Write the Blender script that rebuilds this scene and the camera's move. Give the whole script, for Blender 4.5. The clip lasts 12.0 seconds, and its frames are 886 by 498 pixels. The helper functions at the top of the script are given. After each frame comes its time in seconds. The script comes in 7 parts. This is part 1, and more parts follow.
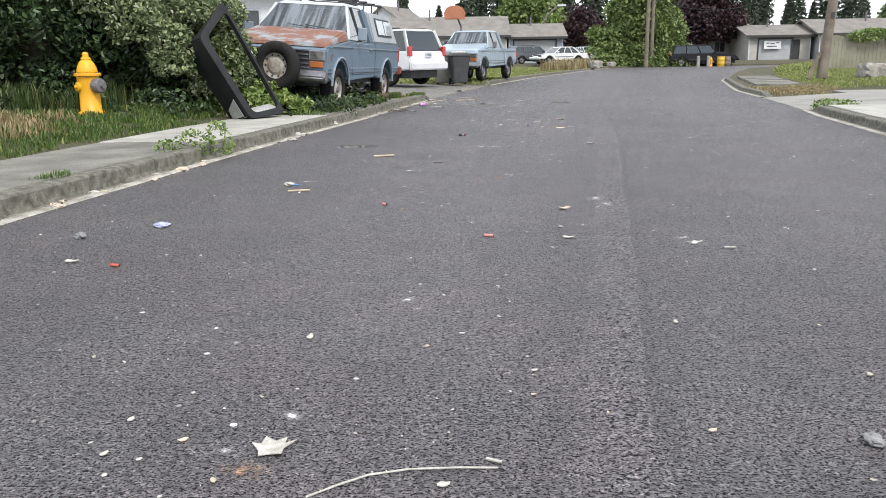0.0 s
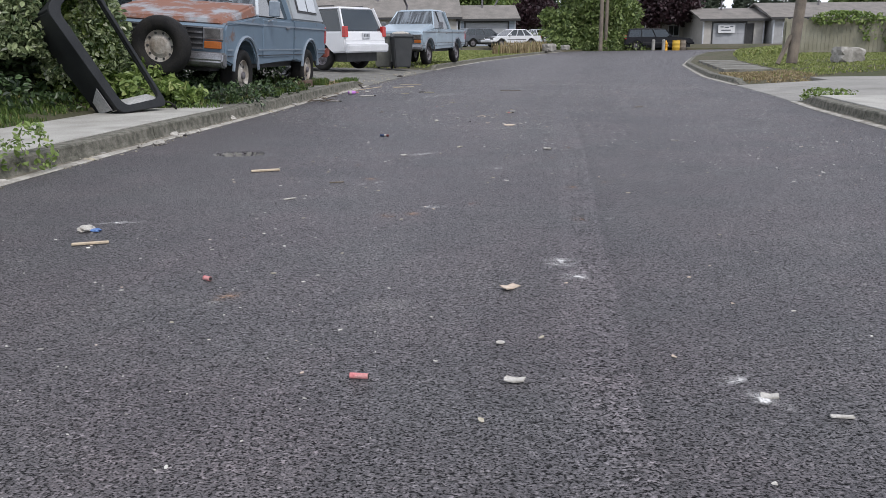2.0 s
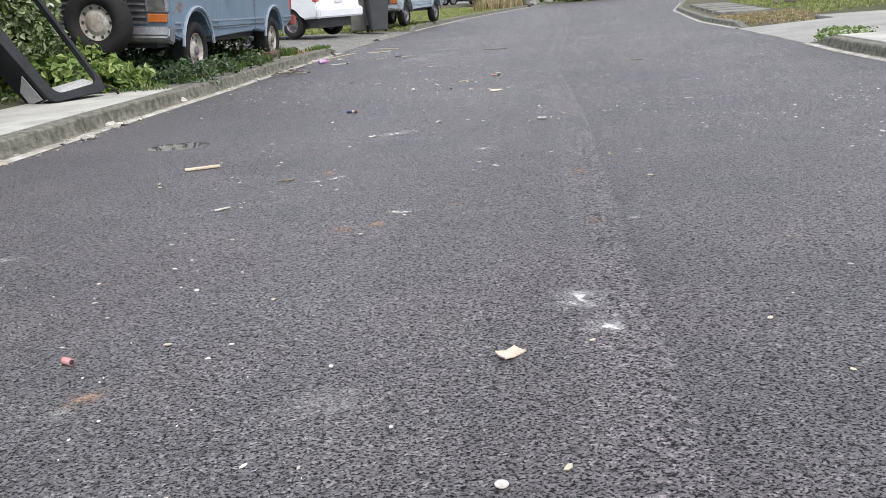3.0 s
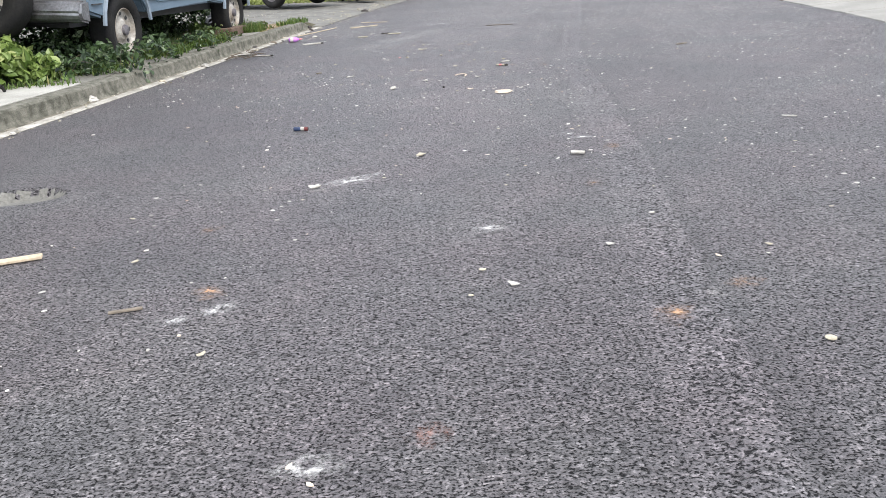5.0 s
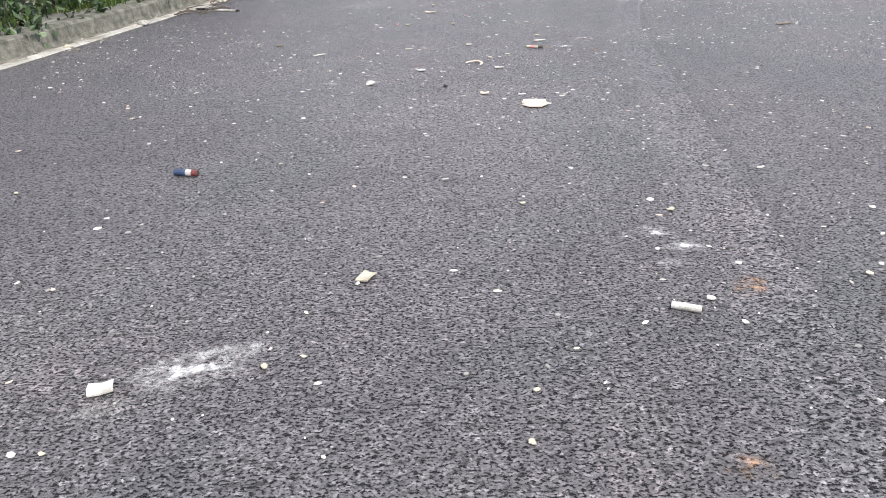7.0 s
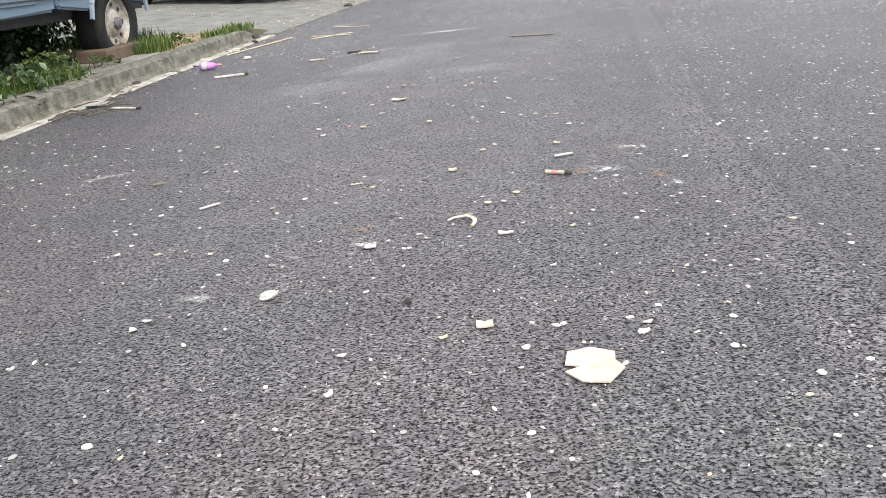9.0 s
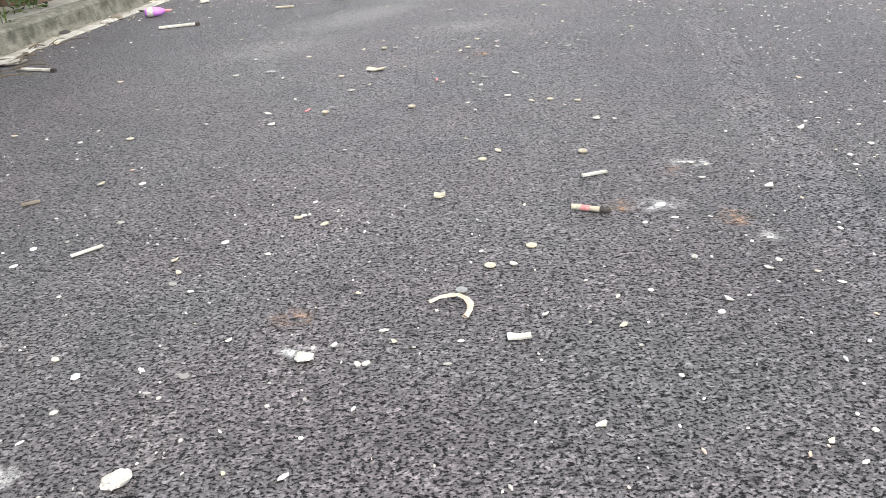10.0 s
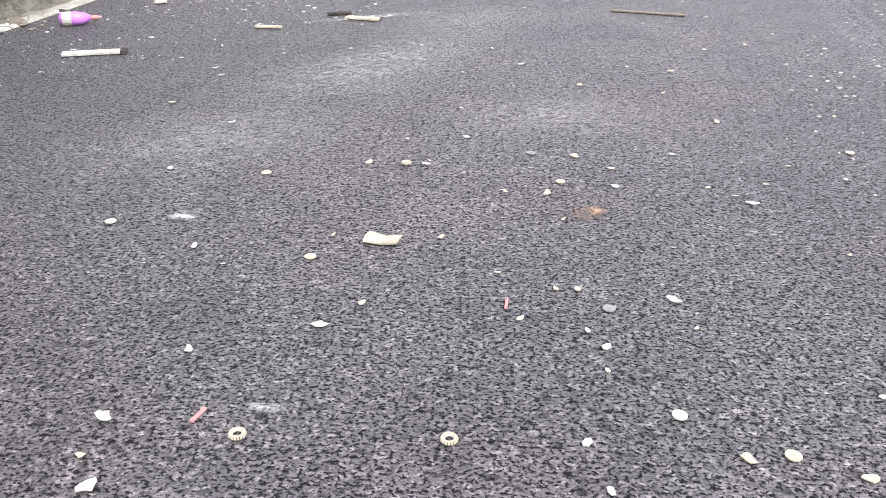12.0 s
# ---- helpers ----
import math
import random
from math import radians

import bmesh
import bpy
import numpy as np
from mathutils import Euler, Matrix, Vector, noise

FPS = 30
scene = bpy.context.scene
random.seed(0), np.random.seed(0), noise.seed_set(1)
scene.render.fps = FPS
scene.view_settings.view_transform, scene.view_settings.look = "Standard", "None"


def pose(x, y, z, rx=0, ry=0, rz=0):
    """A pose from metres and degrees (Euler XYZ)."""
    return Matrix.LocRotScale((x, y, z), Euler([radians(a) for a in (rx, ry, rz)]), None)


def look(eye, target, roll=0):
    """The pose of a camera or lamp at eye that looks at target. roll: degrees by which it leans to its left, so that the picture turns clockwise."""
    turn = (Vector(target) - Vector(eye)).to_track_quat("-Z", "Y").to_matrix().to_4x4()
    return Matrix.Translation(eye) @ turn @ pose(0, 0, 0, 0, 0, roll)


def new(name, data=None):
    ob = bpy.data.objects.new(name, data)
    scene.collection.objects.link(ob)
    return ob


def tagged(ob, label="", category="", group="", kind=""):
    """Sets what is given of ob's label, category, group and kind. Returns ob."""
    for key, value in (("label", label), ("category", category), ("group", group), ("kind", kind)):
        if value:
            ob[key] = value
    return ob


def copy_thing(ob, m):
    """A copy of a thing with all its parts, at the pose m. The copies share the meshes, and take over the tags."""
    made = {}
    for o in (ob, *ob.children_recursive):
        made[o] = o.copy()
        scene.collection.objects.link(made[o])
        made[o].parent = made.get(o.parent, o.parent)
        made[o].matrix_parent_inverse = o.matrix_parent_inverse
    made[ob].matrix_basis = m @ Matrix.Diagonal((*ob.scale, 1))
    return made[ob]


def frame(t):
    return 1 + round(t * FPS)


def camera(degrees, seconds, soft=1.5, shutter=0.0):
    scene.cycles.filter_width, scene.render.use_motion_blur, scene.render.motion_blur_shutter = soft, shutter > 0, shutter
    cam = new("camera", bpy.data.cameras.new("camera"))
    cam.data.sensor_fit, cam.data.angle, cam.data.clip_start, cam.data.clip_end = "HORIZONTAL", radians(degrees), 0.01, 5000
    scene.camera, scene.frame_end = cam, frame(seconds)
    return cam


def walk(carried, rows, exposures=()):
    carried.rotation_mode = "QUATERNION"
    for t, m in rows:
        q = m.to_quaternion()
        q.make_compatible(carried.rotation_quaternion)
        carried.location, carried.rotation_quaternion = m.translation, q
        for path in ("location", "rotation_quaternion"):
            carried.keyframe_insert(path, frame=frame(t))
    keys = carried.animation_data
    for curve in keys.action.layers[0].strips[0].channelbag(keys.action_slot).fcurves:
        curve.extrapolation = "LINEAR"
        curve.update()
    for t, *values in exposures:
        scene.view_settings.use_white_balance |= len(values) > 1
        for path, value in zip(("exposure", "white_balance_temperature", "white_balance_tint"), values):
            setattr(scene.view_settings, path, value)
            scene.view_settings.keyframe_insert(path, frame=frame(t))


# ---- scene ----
PATH = [
    (0, (0.193, -0.056, 1.033), (0.144, 1.888, 0.566), -0.8),
    (0.5, (0.25, 0.555, 1.021), (0.21, 2.5, 0.557), -1.7),
    (1, (0.353, 1.108, 1.033), (0.355, 3.054, 0.573), -3.0),
    (1.5, (0.391, 1.718, 0.991), (0.412, 3.662, 0.521), -2.6),
    (2, (0.53, 2.307, 0.984), (0.593, 4.24, 0.477), -0.5),
    (2.5, (0.566, 2.859, 0.959), (0.631, 4.776, 0.393), -2.5),
    (3, (0.662, 3.412, 0.945), (0.734, 5.319, 0.347), -3.9),
    (3.2, (0.718, 3.633, 0.984), (0.791, 5.534, 0.365), -1.5),
    (4.8, (0.851, 5.398, 0.929), (0.91, 7.284, 0.265), -3.6),
    (5, (0.877, 5.63, 0.965), (0.943, 7.511, 0.289), -3.8),
    (5.5, (1.015, 6.218, 0.974), (1.154, 8.072, 0.236), 1.6),
    (6, (1.027, 6.761, 0.95), (1.125, 8.607, 0.186), -2.6),
    (6.5, (1.148, 7.343, 0.941), (1.273, 9.185, 0.174), -4.3),
    (6.7, (1.166, 7.55, 1.015), (1.28, 9.379, 0.214), -2.4),
    (7, (1.137, 7.871, 0.928), (1.148, 9.704, 0.127), -1.6),
    (7.5, (1.14, 8.46, 0.933), (1.107, 10.283, 0.11), -3.3),
    (7.7, (1.182, 8.703, 0.926), (1.149, 10.519, 0.089), -3.8),
    (9.3, (1.297, 10.415, 0.954), (1.321, 12.286, 0.247), -4.8),
    (9.5, (1.303, 10.608, 0.964), (1.332, 12.476, 0.249), -4.8),
    (10, (1.358, 11.19, 0.928), (1.383, 12.993, 0.063), -3.6),
    (10.1, (1.363, 11.337, 0.963), (1.387, 13.12, 0.058), -0.7),
    (10.2, (1.38, 11.46, 0.97), (1.389, 13.261, 0.1), 0.2),
    (10.3, (1.382, 11.57, 0.968), (1.36, 13.382, 0.123), -1.8),
    (10.5, (1.338, 11.731, 0.926), (1.333, 13.548, 0.09), 0.3),
    (11, (1.322, 12.299, 0.932), (1.313, 14.103, 0.069), -0.2),
    (11.1, (1.341, 12.471, 0.929), (1.321, 14.269, 0.054), 0.5),
    (11.5, (1.325, 12.826, 0.979), (1.302, 14.635, 0.125), 2.4),
    (12, (1.307, 13.469, 0.954), (1.286, 15.232, 0.011), 0.9),
]
EXPOSURES = [(0, 0.75, 6500, 10), (0.5, 0.44, 6250, 13), (1.0, 0.12, 6300, 15), (1.5, -0.02, 6200, 14), (2.0, 0.19, 6250, 14), (2.5, 0.58, 6300, 12), (3.0, 0.8, 6350, 12),
             (5.0, 1.08, 6400, 11), (5.5, 1.15, 6400, 12), (7.5, 1.1, 6400, 12), (9.5, 1.12, 6600, 9), (10.5, 1.12, 6600, 9), (11.0, 1.2, 6400, 13), (12.0, 1.28, 6400, 13)]
cam = camera(58.0, 12.0, 0.7)
walk(cam, [(t, look(eye, target, roll)) for t, eye, target, roll in PATH], EXPOSURES)

# ---- sky and light: bright, high overcast ----
world = bpy.data.worlds.new("sky")
scene.world = world
world.use_nodes = True
wn, wl = world.node_tree.nodes, world.node_tree.links
sky = wn.new("ShaderNodeTexSky")
sky.sky_type, sky.sun_disc = "NISHITA", False
sky.sun_elevation, sky.sun_rotation = radians(50), radians(150)
wtc = wn.new("ShaderNodeTexCoord")
cloud = wn.new("ShaderNodeTexNoise")
cloud.inputs["Scale"].default_value, cloud.inputs["Detail"].default_value = 3.0, 6.0
ramp = wn.new("ShaderNodeValToRGB")
ramp.color_ramp.elements[0].position, ramp.color_ramp.elements[1].position = 0.30, 0.52
wmix = wn.new("ShaderNodeMixRGB")
wmix.inputs[2].default_value = (9.2, 9.6, 10.2, 1)
wl.new(wtc.outputs["Generated"], cloud.inputs["Vector"])
wl.new(cloud.outputs["Fac"], ramp.inputs[0])
wl.new(ramp.outputs[0], wmix.inputs[0])
wl.new(sky.outputs[0], wmix.inputs[1])
wl.new(wmix.outputs[0], wn["Background"].inputs[0])
wn["Background"].inputs[1].default_value = 0.10

sun = new("sun", bpy.data.lights.new("sun", "SUN"))
sun.data.energy, sun.data.angle, sun.data.color = 1.8, radians(14), (1, 0.95, 0.88)
sun.matrix_world = look((6, -10, 14), (0, 0, 0))


# ---- materials ----
def mat(name, c1, c2=None, rough=0.8, scale=6.0, fine=60.0, bump=0.2, metal=0.0, coat=0.0, spread=0.35, obj=True, spec=None, dist=0.01):
    """Two colours mixed by a coarse noise, a fine noise for grain and bump."""
    m = bpy.data.materials.new(name)
    m.use_nodes = True
    n, l = m.node_tree.nodes, m.node_tree.links
    p = n["Principled BSDF"]
    c2 = c2 or tuple(v * 0.7 for v in c1)
    tc = n.new("ShaderNodeTexCoord")
    vec = tc.outputs["Object"]
    a = n.new("ShaderNodeTexNoise")
    a.inputs["Scale"].default_value, a.inputs["Detail"].default_value = scale, 5
    b = n.new("ShaderNodeTexNoise")
    b.inputs["Scale"].default_value, b.inputs["Detail"].default_value = fine, 3
    l.new(vec, a.inputs["Vector"])
    l.new(vec, b.inputs["Vector"])
    r = n.new("ShaderNodeValToRGB")
    r.color_ramp.elements[0].position, r.color_ramp.elements[1].position = 0.5 - spread / 2, 0.5 + spread / 2
    r.color_ramp.elements[0].color, r.color_ramp.elements[1].color = (*c1, 1), (*c2, 1)
    l.new(a.outputs["Fac"], r.inputs[0])
    h = n.new("ShaderNodeHueSaturation")
    l.new(r.outputs[0], h.inputs["Color"])
    mr = n.new("ShaderNodeMapRange")
    mr.inputs[1].default_value, mr.inputs[2].default_value, mr.inputs[3].default_value, mr.inputs[4].default_value = 0.3, 0.7, *((0.96, 1.04) if bump <= 0.05 else (0.78, 1.22))
    l.new(b.outputs["Fac"], mr.inputs[0])
    l.new(mr.outputs[0], h.inputs["Value"])
    l.new(h.outputs[0], p.inputs["Base Color"])
    p.inputs["Roughness"].default_value, p.inputs["Metallic"].default_value, p.inputs["Coat Weight"].default_value = rough, metal, coat
    if spec is not None:
        p.inputs["Specular IOR Level"].default_value = spec
    if bump:
        u = n.new("ShaderNodeBump")
        u.inputs["Strength"].default_value, u.inputs["Distance"].default_value = bump, dist
        l.new(b.outputs["Fac"], u.inputs["Height"])
        l.new(u.outputs[0], p.inputs["Normal"])
    return m


def leaf_mat(name, dark, light, warm=None, rough=0.5, trans=0.25):
    """Leaves: each one its own shade between dark and light."""
    m = bpy.data.materials.new(name)
    m.use_nodes = True
    n, l = m.node_tree.nodes, m.node_tree.links
    p = n["Principled BSDF"]
    g = n.new("ShaderNodeNewGeometry")
    r = n.new("ShaderNodeValToRGB")
    r.color_ramp.elements[0].color, r.color_ramp.elements[1].color = (*dark, 1), (*light, 1)
    r.color_ramp.elements[1].position = 0.9
    if warm:
        e = r.color_ramp.elements.new(1.0)
        e.color = (*warm, 1)
    l.new(g.outputs["Random Per Island"], r.inputs[0])
    l.new(r.outputs[0], p.inputs["Base Color"])
    p.inputs["Roughness"].default_value = rough
    t = n.new("ShaderNodeBsdfTranslucent")
    l.new(r.outputs[0], t.inputs[0])
    mx = n.new("ShaderNodeMixShader")
    mx.inputs[0].default_value = trans
    l.new(p.outputs[0], mx.inputs[1])
    l.new(t.outputs[0], mx.inputs[2])
    l.new(mx.outputs[0], n["Material Output"].inputs[0])
    return m


def asphalt_mat():
    """Coarse worn asphalt: stones proud of open pits, the crevice shade painted black; paler lanes where wheels have
    run beside the joint.
    """
    m = bpy.data.materials.new("asphalt")
    m.use_nodes = True
    n, l = m.node_tree.nodes, m.node_tree.links
    p = n["Principled BSDF"]
    g = n.new("ShaderNodeNewGeometry")
    mp = n.new("ShaderNodeMapping")
    mp.inputs["Scale"].default_value = (0.8, 1.0, 1.0)
    l.new(g.outputs["Position"], mp.inputs["Vector"])

    def grain(scale, detail, stops, vec=mp.outputs[0], rough=0.5):
        t = n.new("ShaderNodeTexNoise")
        t.inputs["Scale"].default_value, t.inputs["Detail"].default_value, t.inputs["Roughness"].default_value = scale, detail, rough
        l.new(vec, t.inputs["Vector"])
        r = n.new("ShaderNodeValToRGB")
        while len(r.color_ramp.elements) < len(stops):
            r.color_ramp.elements.new(0.5)
        for e, (at, c) in zip(r.color_ramp.elements, stops):
            e.position, e.color = at, (*c, 1) if isinstance(c, tuple) else (c, c, c, 1)
        l.new(t.outputs["Fac"], r.inputs[0])
        return r.outputs[0], t.outputs["Fac"]

    def times(a, b):
        q = n.new("ShaderNodeMixRGB")
        q.blend_type = "MULTIPLY"
        q.inputs[0].default_value = 1
        l.new(a, q.inputs[1])
        l.new(b, q.inputs[2])
        return q.outputs[0]

    # pits of three sizes, the mask for the shade painted between stones
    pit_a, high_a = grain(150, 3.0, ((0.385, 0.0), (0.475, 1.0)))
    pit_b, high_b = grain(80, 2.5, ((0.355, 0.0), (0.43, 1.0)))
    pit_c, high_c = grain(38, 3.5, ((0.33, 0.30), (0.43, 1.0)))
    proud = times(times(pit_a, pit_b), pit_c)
    # tone of the single stones
    v = n.new("ShaderNodeTexVoronoi")
    v.inputs["Scale"].default_value = 120
    l.new(mp.outputs[0], v.inputs["Vector"])
    bw = n.new("ShaderNodeRGBToBW")
    l.new(v.outputs["Color"], bw.inputs[0])
    stone = n.new("ShaderNodeValToRGB")
    stone.color_ramp.elements[0].position, stone.color_ramp.elements[0].color = 0.15, (0.067, 0.061, 0.063, 1)
    stone.color_ramp.elements[1].position, stone.color_ramp.elements[1].color = 0.97, (0.235, 0.220, 0.222, 1)
    mid = stone.color_ramp.elements.new(0.6)
    mid.color = (0.098, 0.090, 0.093, 1)
    l.new(bw.outputs[0], stone.inputs[0])
    # near-black put into the colour as the shade of the crevices
    pit_shade = n.new("ShaderNodeMixRGB")
    pit_shade.inputs[1].default_value = (0.011, 0.011, 0.012, 1)
    l.new(proud, pit_shade.inputs[0])
    l.new(stone.outputs[0], pit_shade.inputs[2])
    last = pit_shade.outputs[0]
    # dust, oil and faint tints
    for scale, detail, lo, hi, ca, cb in ((0.5, 5, 0.35, 0.65, (0.84, 0.82, 0.85), (1.14, 1.12, 1.11)),
                                          (2.3, 6, 0.36, 0.66, (0.86, 0.865, 0.88), (1.10, 1.09, 1.08)),
                                          (1.3, 4, 0.40, 0.62, (1.05, 0.98, 1.0), (0.985, 1.005, 1.0)),
                                          (7.0, 5, 0.34, 0.66, (0.86, 0.86, 0.87), (1.10, 1.10, 1.09)),
                                          (58, 3, 0.34, 0.68, (0.78, 0.78, 0.78), (1.34, 1.34, 1.34)),
                                          (210, 1, 0.36, 0.64, (0.72, 0.72, 0.72), (1.25, 1.25, 1.25))):
        last = times(last, grain(scale, detail, ((lo, ca), (hi, cb)), g.outputs["Position"])[0])
    # lanes, by the distance across the road from the paving joint
    at = n.new("ShaderNodeAttribute")
    at.attribute_name = "across"
    wob = n.new("ShaderNodeTexNoise")
    wob.inputs["Scale"].default_value, wob.inputs["Detail"].default_value = 5.0, 4
    l.new(g.outputs["Position"], wob.inputs["Vector"])
    add = n.new("ShaderNodeMath")
    add.operation = "MULTIPLY_ADD"
    add.inputs[1].default_value, add.inputs[2].default_value = 0.10, -0.05
    l.new(wob.outputs["Fac"], add.inputs[0])
    pos = n.new("ShaderNodeMath")
    l.new(at.outputs["Fac"], pos.inputs[0])
    l.new(add.outputs[0], pos.inputs[1])
    mr = n.new("ShaderNodeMapRange")
    mr.inputs[1].default_value, mr.inputs[2].default_value = -4.0, 4.0
    l.new(pos.outputs[0], mr.inputs[0])
    lane = n.new("ShaderNodeValToRGB")
    bands = ((-3.6, 0.76), (-2.5, 0.84), (-1.7, 1.0), (-0.9, 1.05), (-0.17, 0.90), (-0.11, 1.20), (0.05, 1.20), (0.10, 0.66), (0.17, 0.92), (0.7, 0.88), (1.4, 0.98), (3.0, 0.90))
    while len(lane.color_ramp.elements) < len(bands):
        lane.color_ramp.elements.new(0.5)
    for e, (x, c) in zip(lane.color_ramp.elements, bands):
        e.position, e.color = (x + 4) / 8, (c, c, c, 1)
    l.new(mr.outputs[0], lane.inputs[0])
    last = times(last, lane.outputs[0])
    l.new(last, p.inputs["Base Color"])
    # the stones are a little polished; no gloss on the pits' painted shade
    sp = n.new("ShaderNodeMapRange")
    sp.inputs[3].default_value, sp.inputs[4].default_value = 0.0, 0.62
    l.new(proud, sp.inputs[0])
    l.new(sp.outputs[0], p.inputs["Specular IOR Level"])
    p.inputs["Roughness"].default_value = 0.52
    p.inputs["Sheen Weight"].default_value, p.inputs["Sheen Roughness"].default_value = 0.10, 0.45
    h1 = n.new("ShaderNodeMath")
    h1.operation = "MULTIPLY_ADD"
    h1.inputs[1].default_value = 0.5
    l.new(bw.outputs[0], h1.inputs[0])
    l.new(high_a, h1.inputs[2])
    h2 = n.new("ShaderNodeMath")
    l.new(h1.outputs[0], h2.inputs[0])
    l.new(proud, h2.inputs[1])
    u = n.new("ShaderNodeBump")
    u.inputs["Strength"].default_value, u.inputs["Distance"].default_value = 1.0, 0.005
    l.new(h2.outputs[0], u.inputs["Height"])
    l.new(u.outputs[0], p.inputs["Normal"])
    return m


def stain_mat(name, col, strength=0.9, grain=140.0, core=0.9, rim=None):
    """Powder or soot in the texture of the asphalt: a dense heart, a ragged rim that thins out between the stones."""
    m = bpy.data.materials.new(name)
    m.use_nodes = True
    n, l = m.node_tree.nodes, m.node_tree.links
    p = n["Principled BSDF"]
    p.inputs["Roughness"].default_value = 0.95
    tc = n.new("ShaderNodeTexCoord")
    g = n.new("ShaderNodeNewGeometry")
    ln = n.new("ShaderNodeVectorMath")
    ln.operation = "LENGTH"
    l.new(tc.outputs["Object"], ln.inputs[0])

    def noise_of(scale, detail, lo, hi):
        a = n.new("ShaderNodeTexNoise")
        a.inputs["Scale"].default_value, a.inputs["Detail"].default_value = scale, detail
        l.new(g.outputs["Position"], a.inputs["Vector"])
        r = n.new("ShaderNodeMapRange")
        r.inputs[1].default_value, r.inputs[2].default_value = lo, hi
        l.new(a.outputs["Fac"], r.inputs[0])
        return r.outputs[0]

    def calc(op, a, b, clamp=False):
        q = n.new("ShaderNodeMath")
        q.operation, q.use_clamp = op, clamp
        for i, x in enumerate((a, b)):
            if isinstance(x, (int, float)):
                q.inputs[i].default_value = x
            else:
                l.new(x, q.inputs[i])
        return q.outputs[0]

    fine, blot = noise_of(grain, 2, 0.34, 0.60), noise_of(31, 4, 0.34, 0.64)
    ragged = calc("ADD", ln.outputs["Value"], calc("MULTIPLY", noise_of(24, 4, 0.25, 0.75), 0.58))
    near = calc("SUBTRACT", 1.0, ragged, True)
    halo = calc("MULTIPLY", calc("MULTIPLY", calc("MULTIPLY", near, 1.1), fine), blot)
    heart = n.new("ShaderNodeMapRange")
    heart.inputs[1].default_value, heart.inputs[2].default_value = 0.50, 0.82
    l.new(calc("ADD", calc("MULTIPLY", blot, 0.35), calc("MULTIPLY", near, 0.72)), heart.inputs[0])
    dense = calc("MULTIPLY", calc("MULTIPLY", heart.outputs[0], core), calc("ADD", calc("MULTIPLY", fine, 0.55), 0.45))
    l.new(calc("MULTIPLY", calc("MAXIMUM", halo, dense), strength, True), p.inputs["Alpha"])
    mix = n.new("ShaderNodeMixRGB")
    mix.inputs[1].default_value, mix.inputs[2].default_value = (*(rim or col), 1), (*col, 1)
    l.new(heart.outputs[0], mix.inputs[0])
    l.new(mix.outputs[0], p.inputs["Base Color"])
    return m


def rust_paint(name, paint, rust, amount, rough=0.4):
    """Sun-bleached car paint with rust breaking through."""
    m = mat(name, paint, tuple(v * 0.86 for v in paint), rough=rough, scale=2.2, fine=40, bump=0.05)
    n, l = m.node_tree.nodes, m.node_tree.links
    p = n["Principled BSDF"]
    src = p.inputs["Base Color"].links[0].from_socket
    tc = n.new("ShaderNodeTexCoord")
    a = n.new("ShaderNodeTexNoise")
    a.inputs["Scale"].default_value, a.inputs["Detail"].default_value, a.inputs["Roughness"].default_value = 2.6, 8, 0.65
    l.new(tc.outputs["Object"], a.inputs["Vector"])
    r = n.new("ShaderNodeValToRGB")
    r.color_ramp.elements[0].position, r.color_ramp.elements[1].position = 0.62 - amount * 0.3, 0.72 - amount * 0.25
    l.new(a.outputs["Fac"], r.inputs[0])
    q = n.new("ShaderNodeMixRGB")
    q.inputs[2].default_value = (*rust, 1)
    l.new(r.outputs[0], q.inputs[0])
    l.new(src, q.inputs[1])
    l.new(q.outputs[0], p.inputs["Base Color"])
    mr = n.new("ShaderNodeMapRange")
    mr.inputs[3].default_value, mr.inputs[4].default_value = rough, 0.9
    l.new(r.outputs[0], mr.inputs[0])
    l.new(mr.outputs[0], p.inputs["Roughness"])
    return m


def glass_mat(name, tint, rough=0.04, alpha=0.8):
    """Car and house panes: dark, reflecting."""
    m = bpy.data.materials.new(name)
    m.use_nodes = True
    p = m.node_tree.nodes["Principled BSDF"]
    p.inputs["Base Color"].default_value = (*tint, 1)
    p.inputs["Roughness"].default_value = rough
    p.inputs["Coat Weight"].default_value = 1.0
    p.inputs["Coat Roughness"].default_value = 0.02
    p.inputs["Alpha"].default_value = alpha
    return m


M = {}
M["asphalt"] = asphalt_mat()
M["concrete"] = mat("concrete", (0.36, 0.35, 0.32), (0.22, 0.215, 0.195), 0.9, 3.0, 90, 0.35)
M["kerb"] = mat("kerb", (0.195, 0.185, 0.152), (0.075, 0.074, 0.055), 0.92, 13.0, 90, 1.0, spread=0.30)
M["gutter"] = mat("gutter", (0.45, 0.43, 0.385), (0.19, 0.175, 0.145), 0.92, 5.0, 70, 0.4)
M["gutter_dirt"] = mat("gutter_dirt", (0.24, 0.215, 0.17), (0.075, 0.068, 0.05), 0.95, 8.0, 60, 0.6)
M["slab_new"] = mat("slab_new", (0.42, 0.41, 0.372), (0.29, 0.28, 0.25), 0.88, 2.5, 90, 0.3)
M["slab_old"] = mat("slab_old", (0.215, 0.207, 0.18), (0.12, 0.115, 0.097), 0.92, 2.5, 70, 0.4)
M["drive"] = mat("drive", (0.21, 0.205, 0.185), (0.10, 0.097, 0.088), 0.95, 4.0, 60, 1.0, spread=0.5)
M["drive_pale"] = mat("drive_pale", (0.31, 0.30, 0.275), (0.21, 0.205, 0.185), 0.95, 1.2, 70, 0.8, spread=0.5)
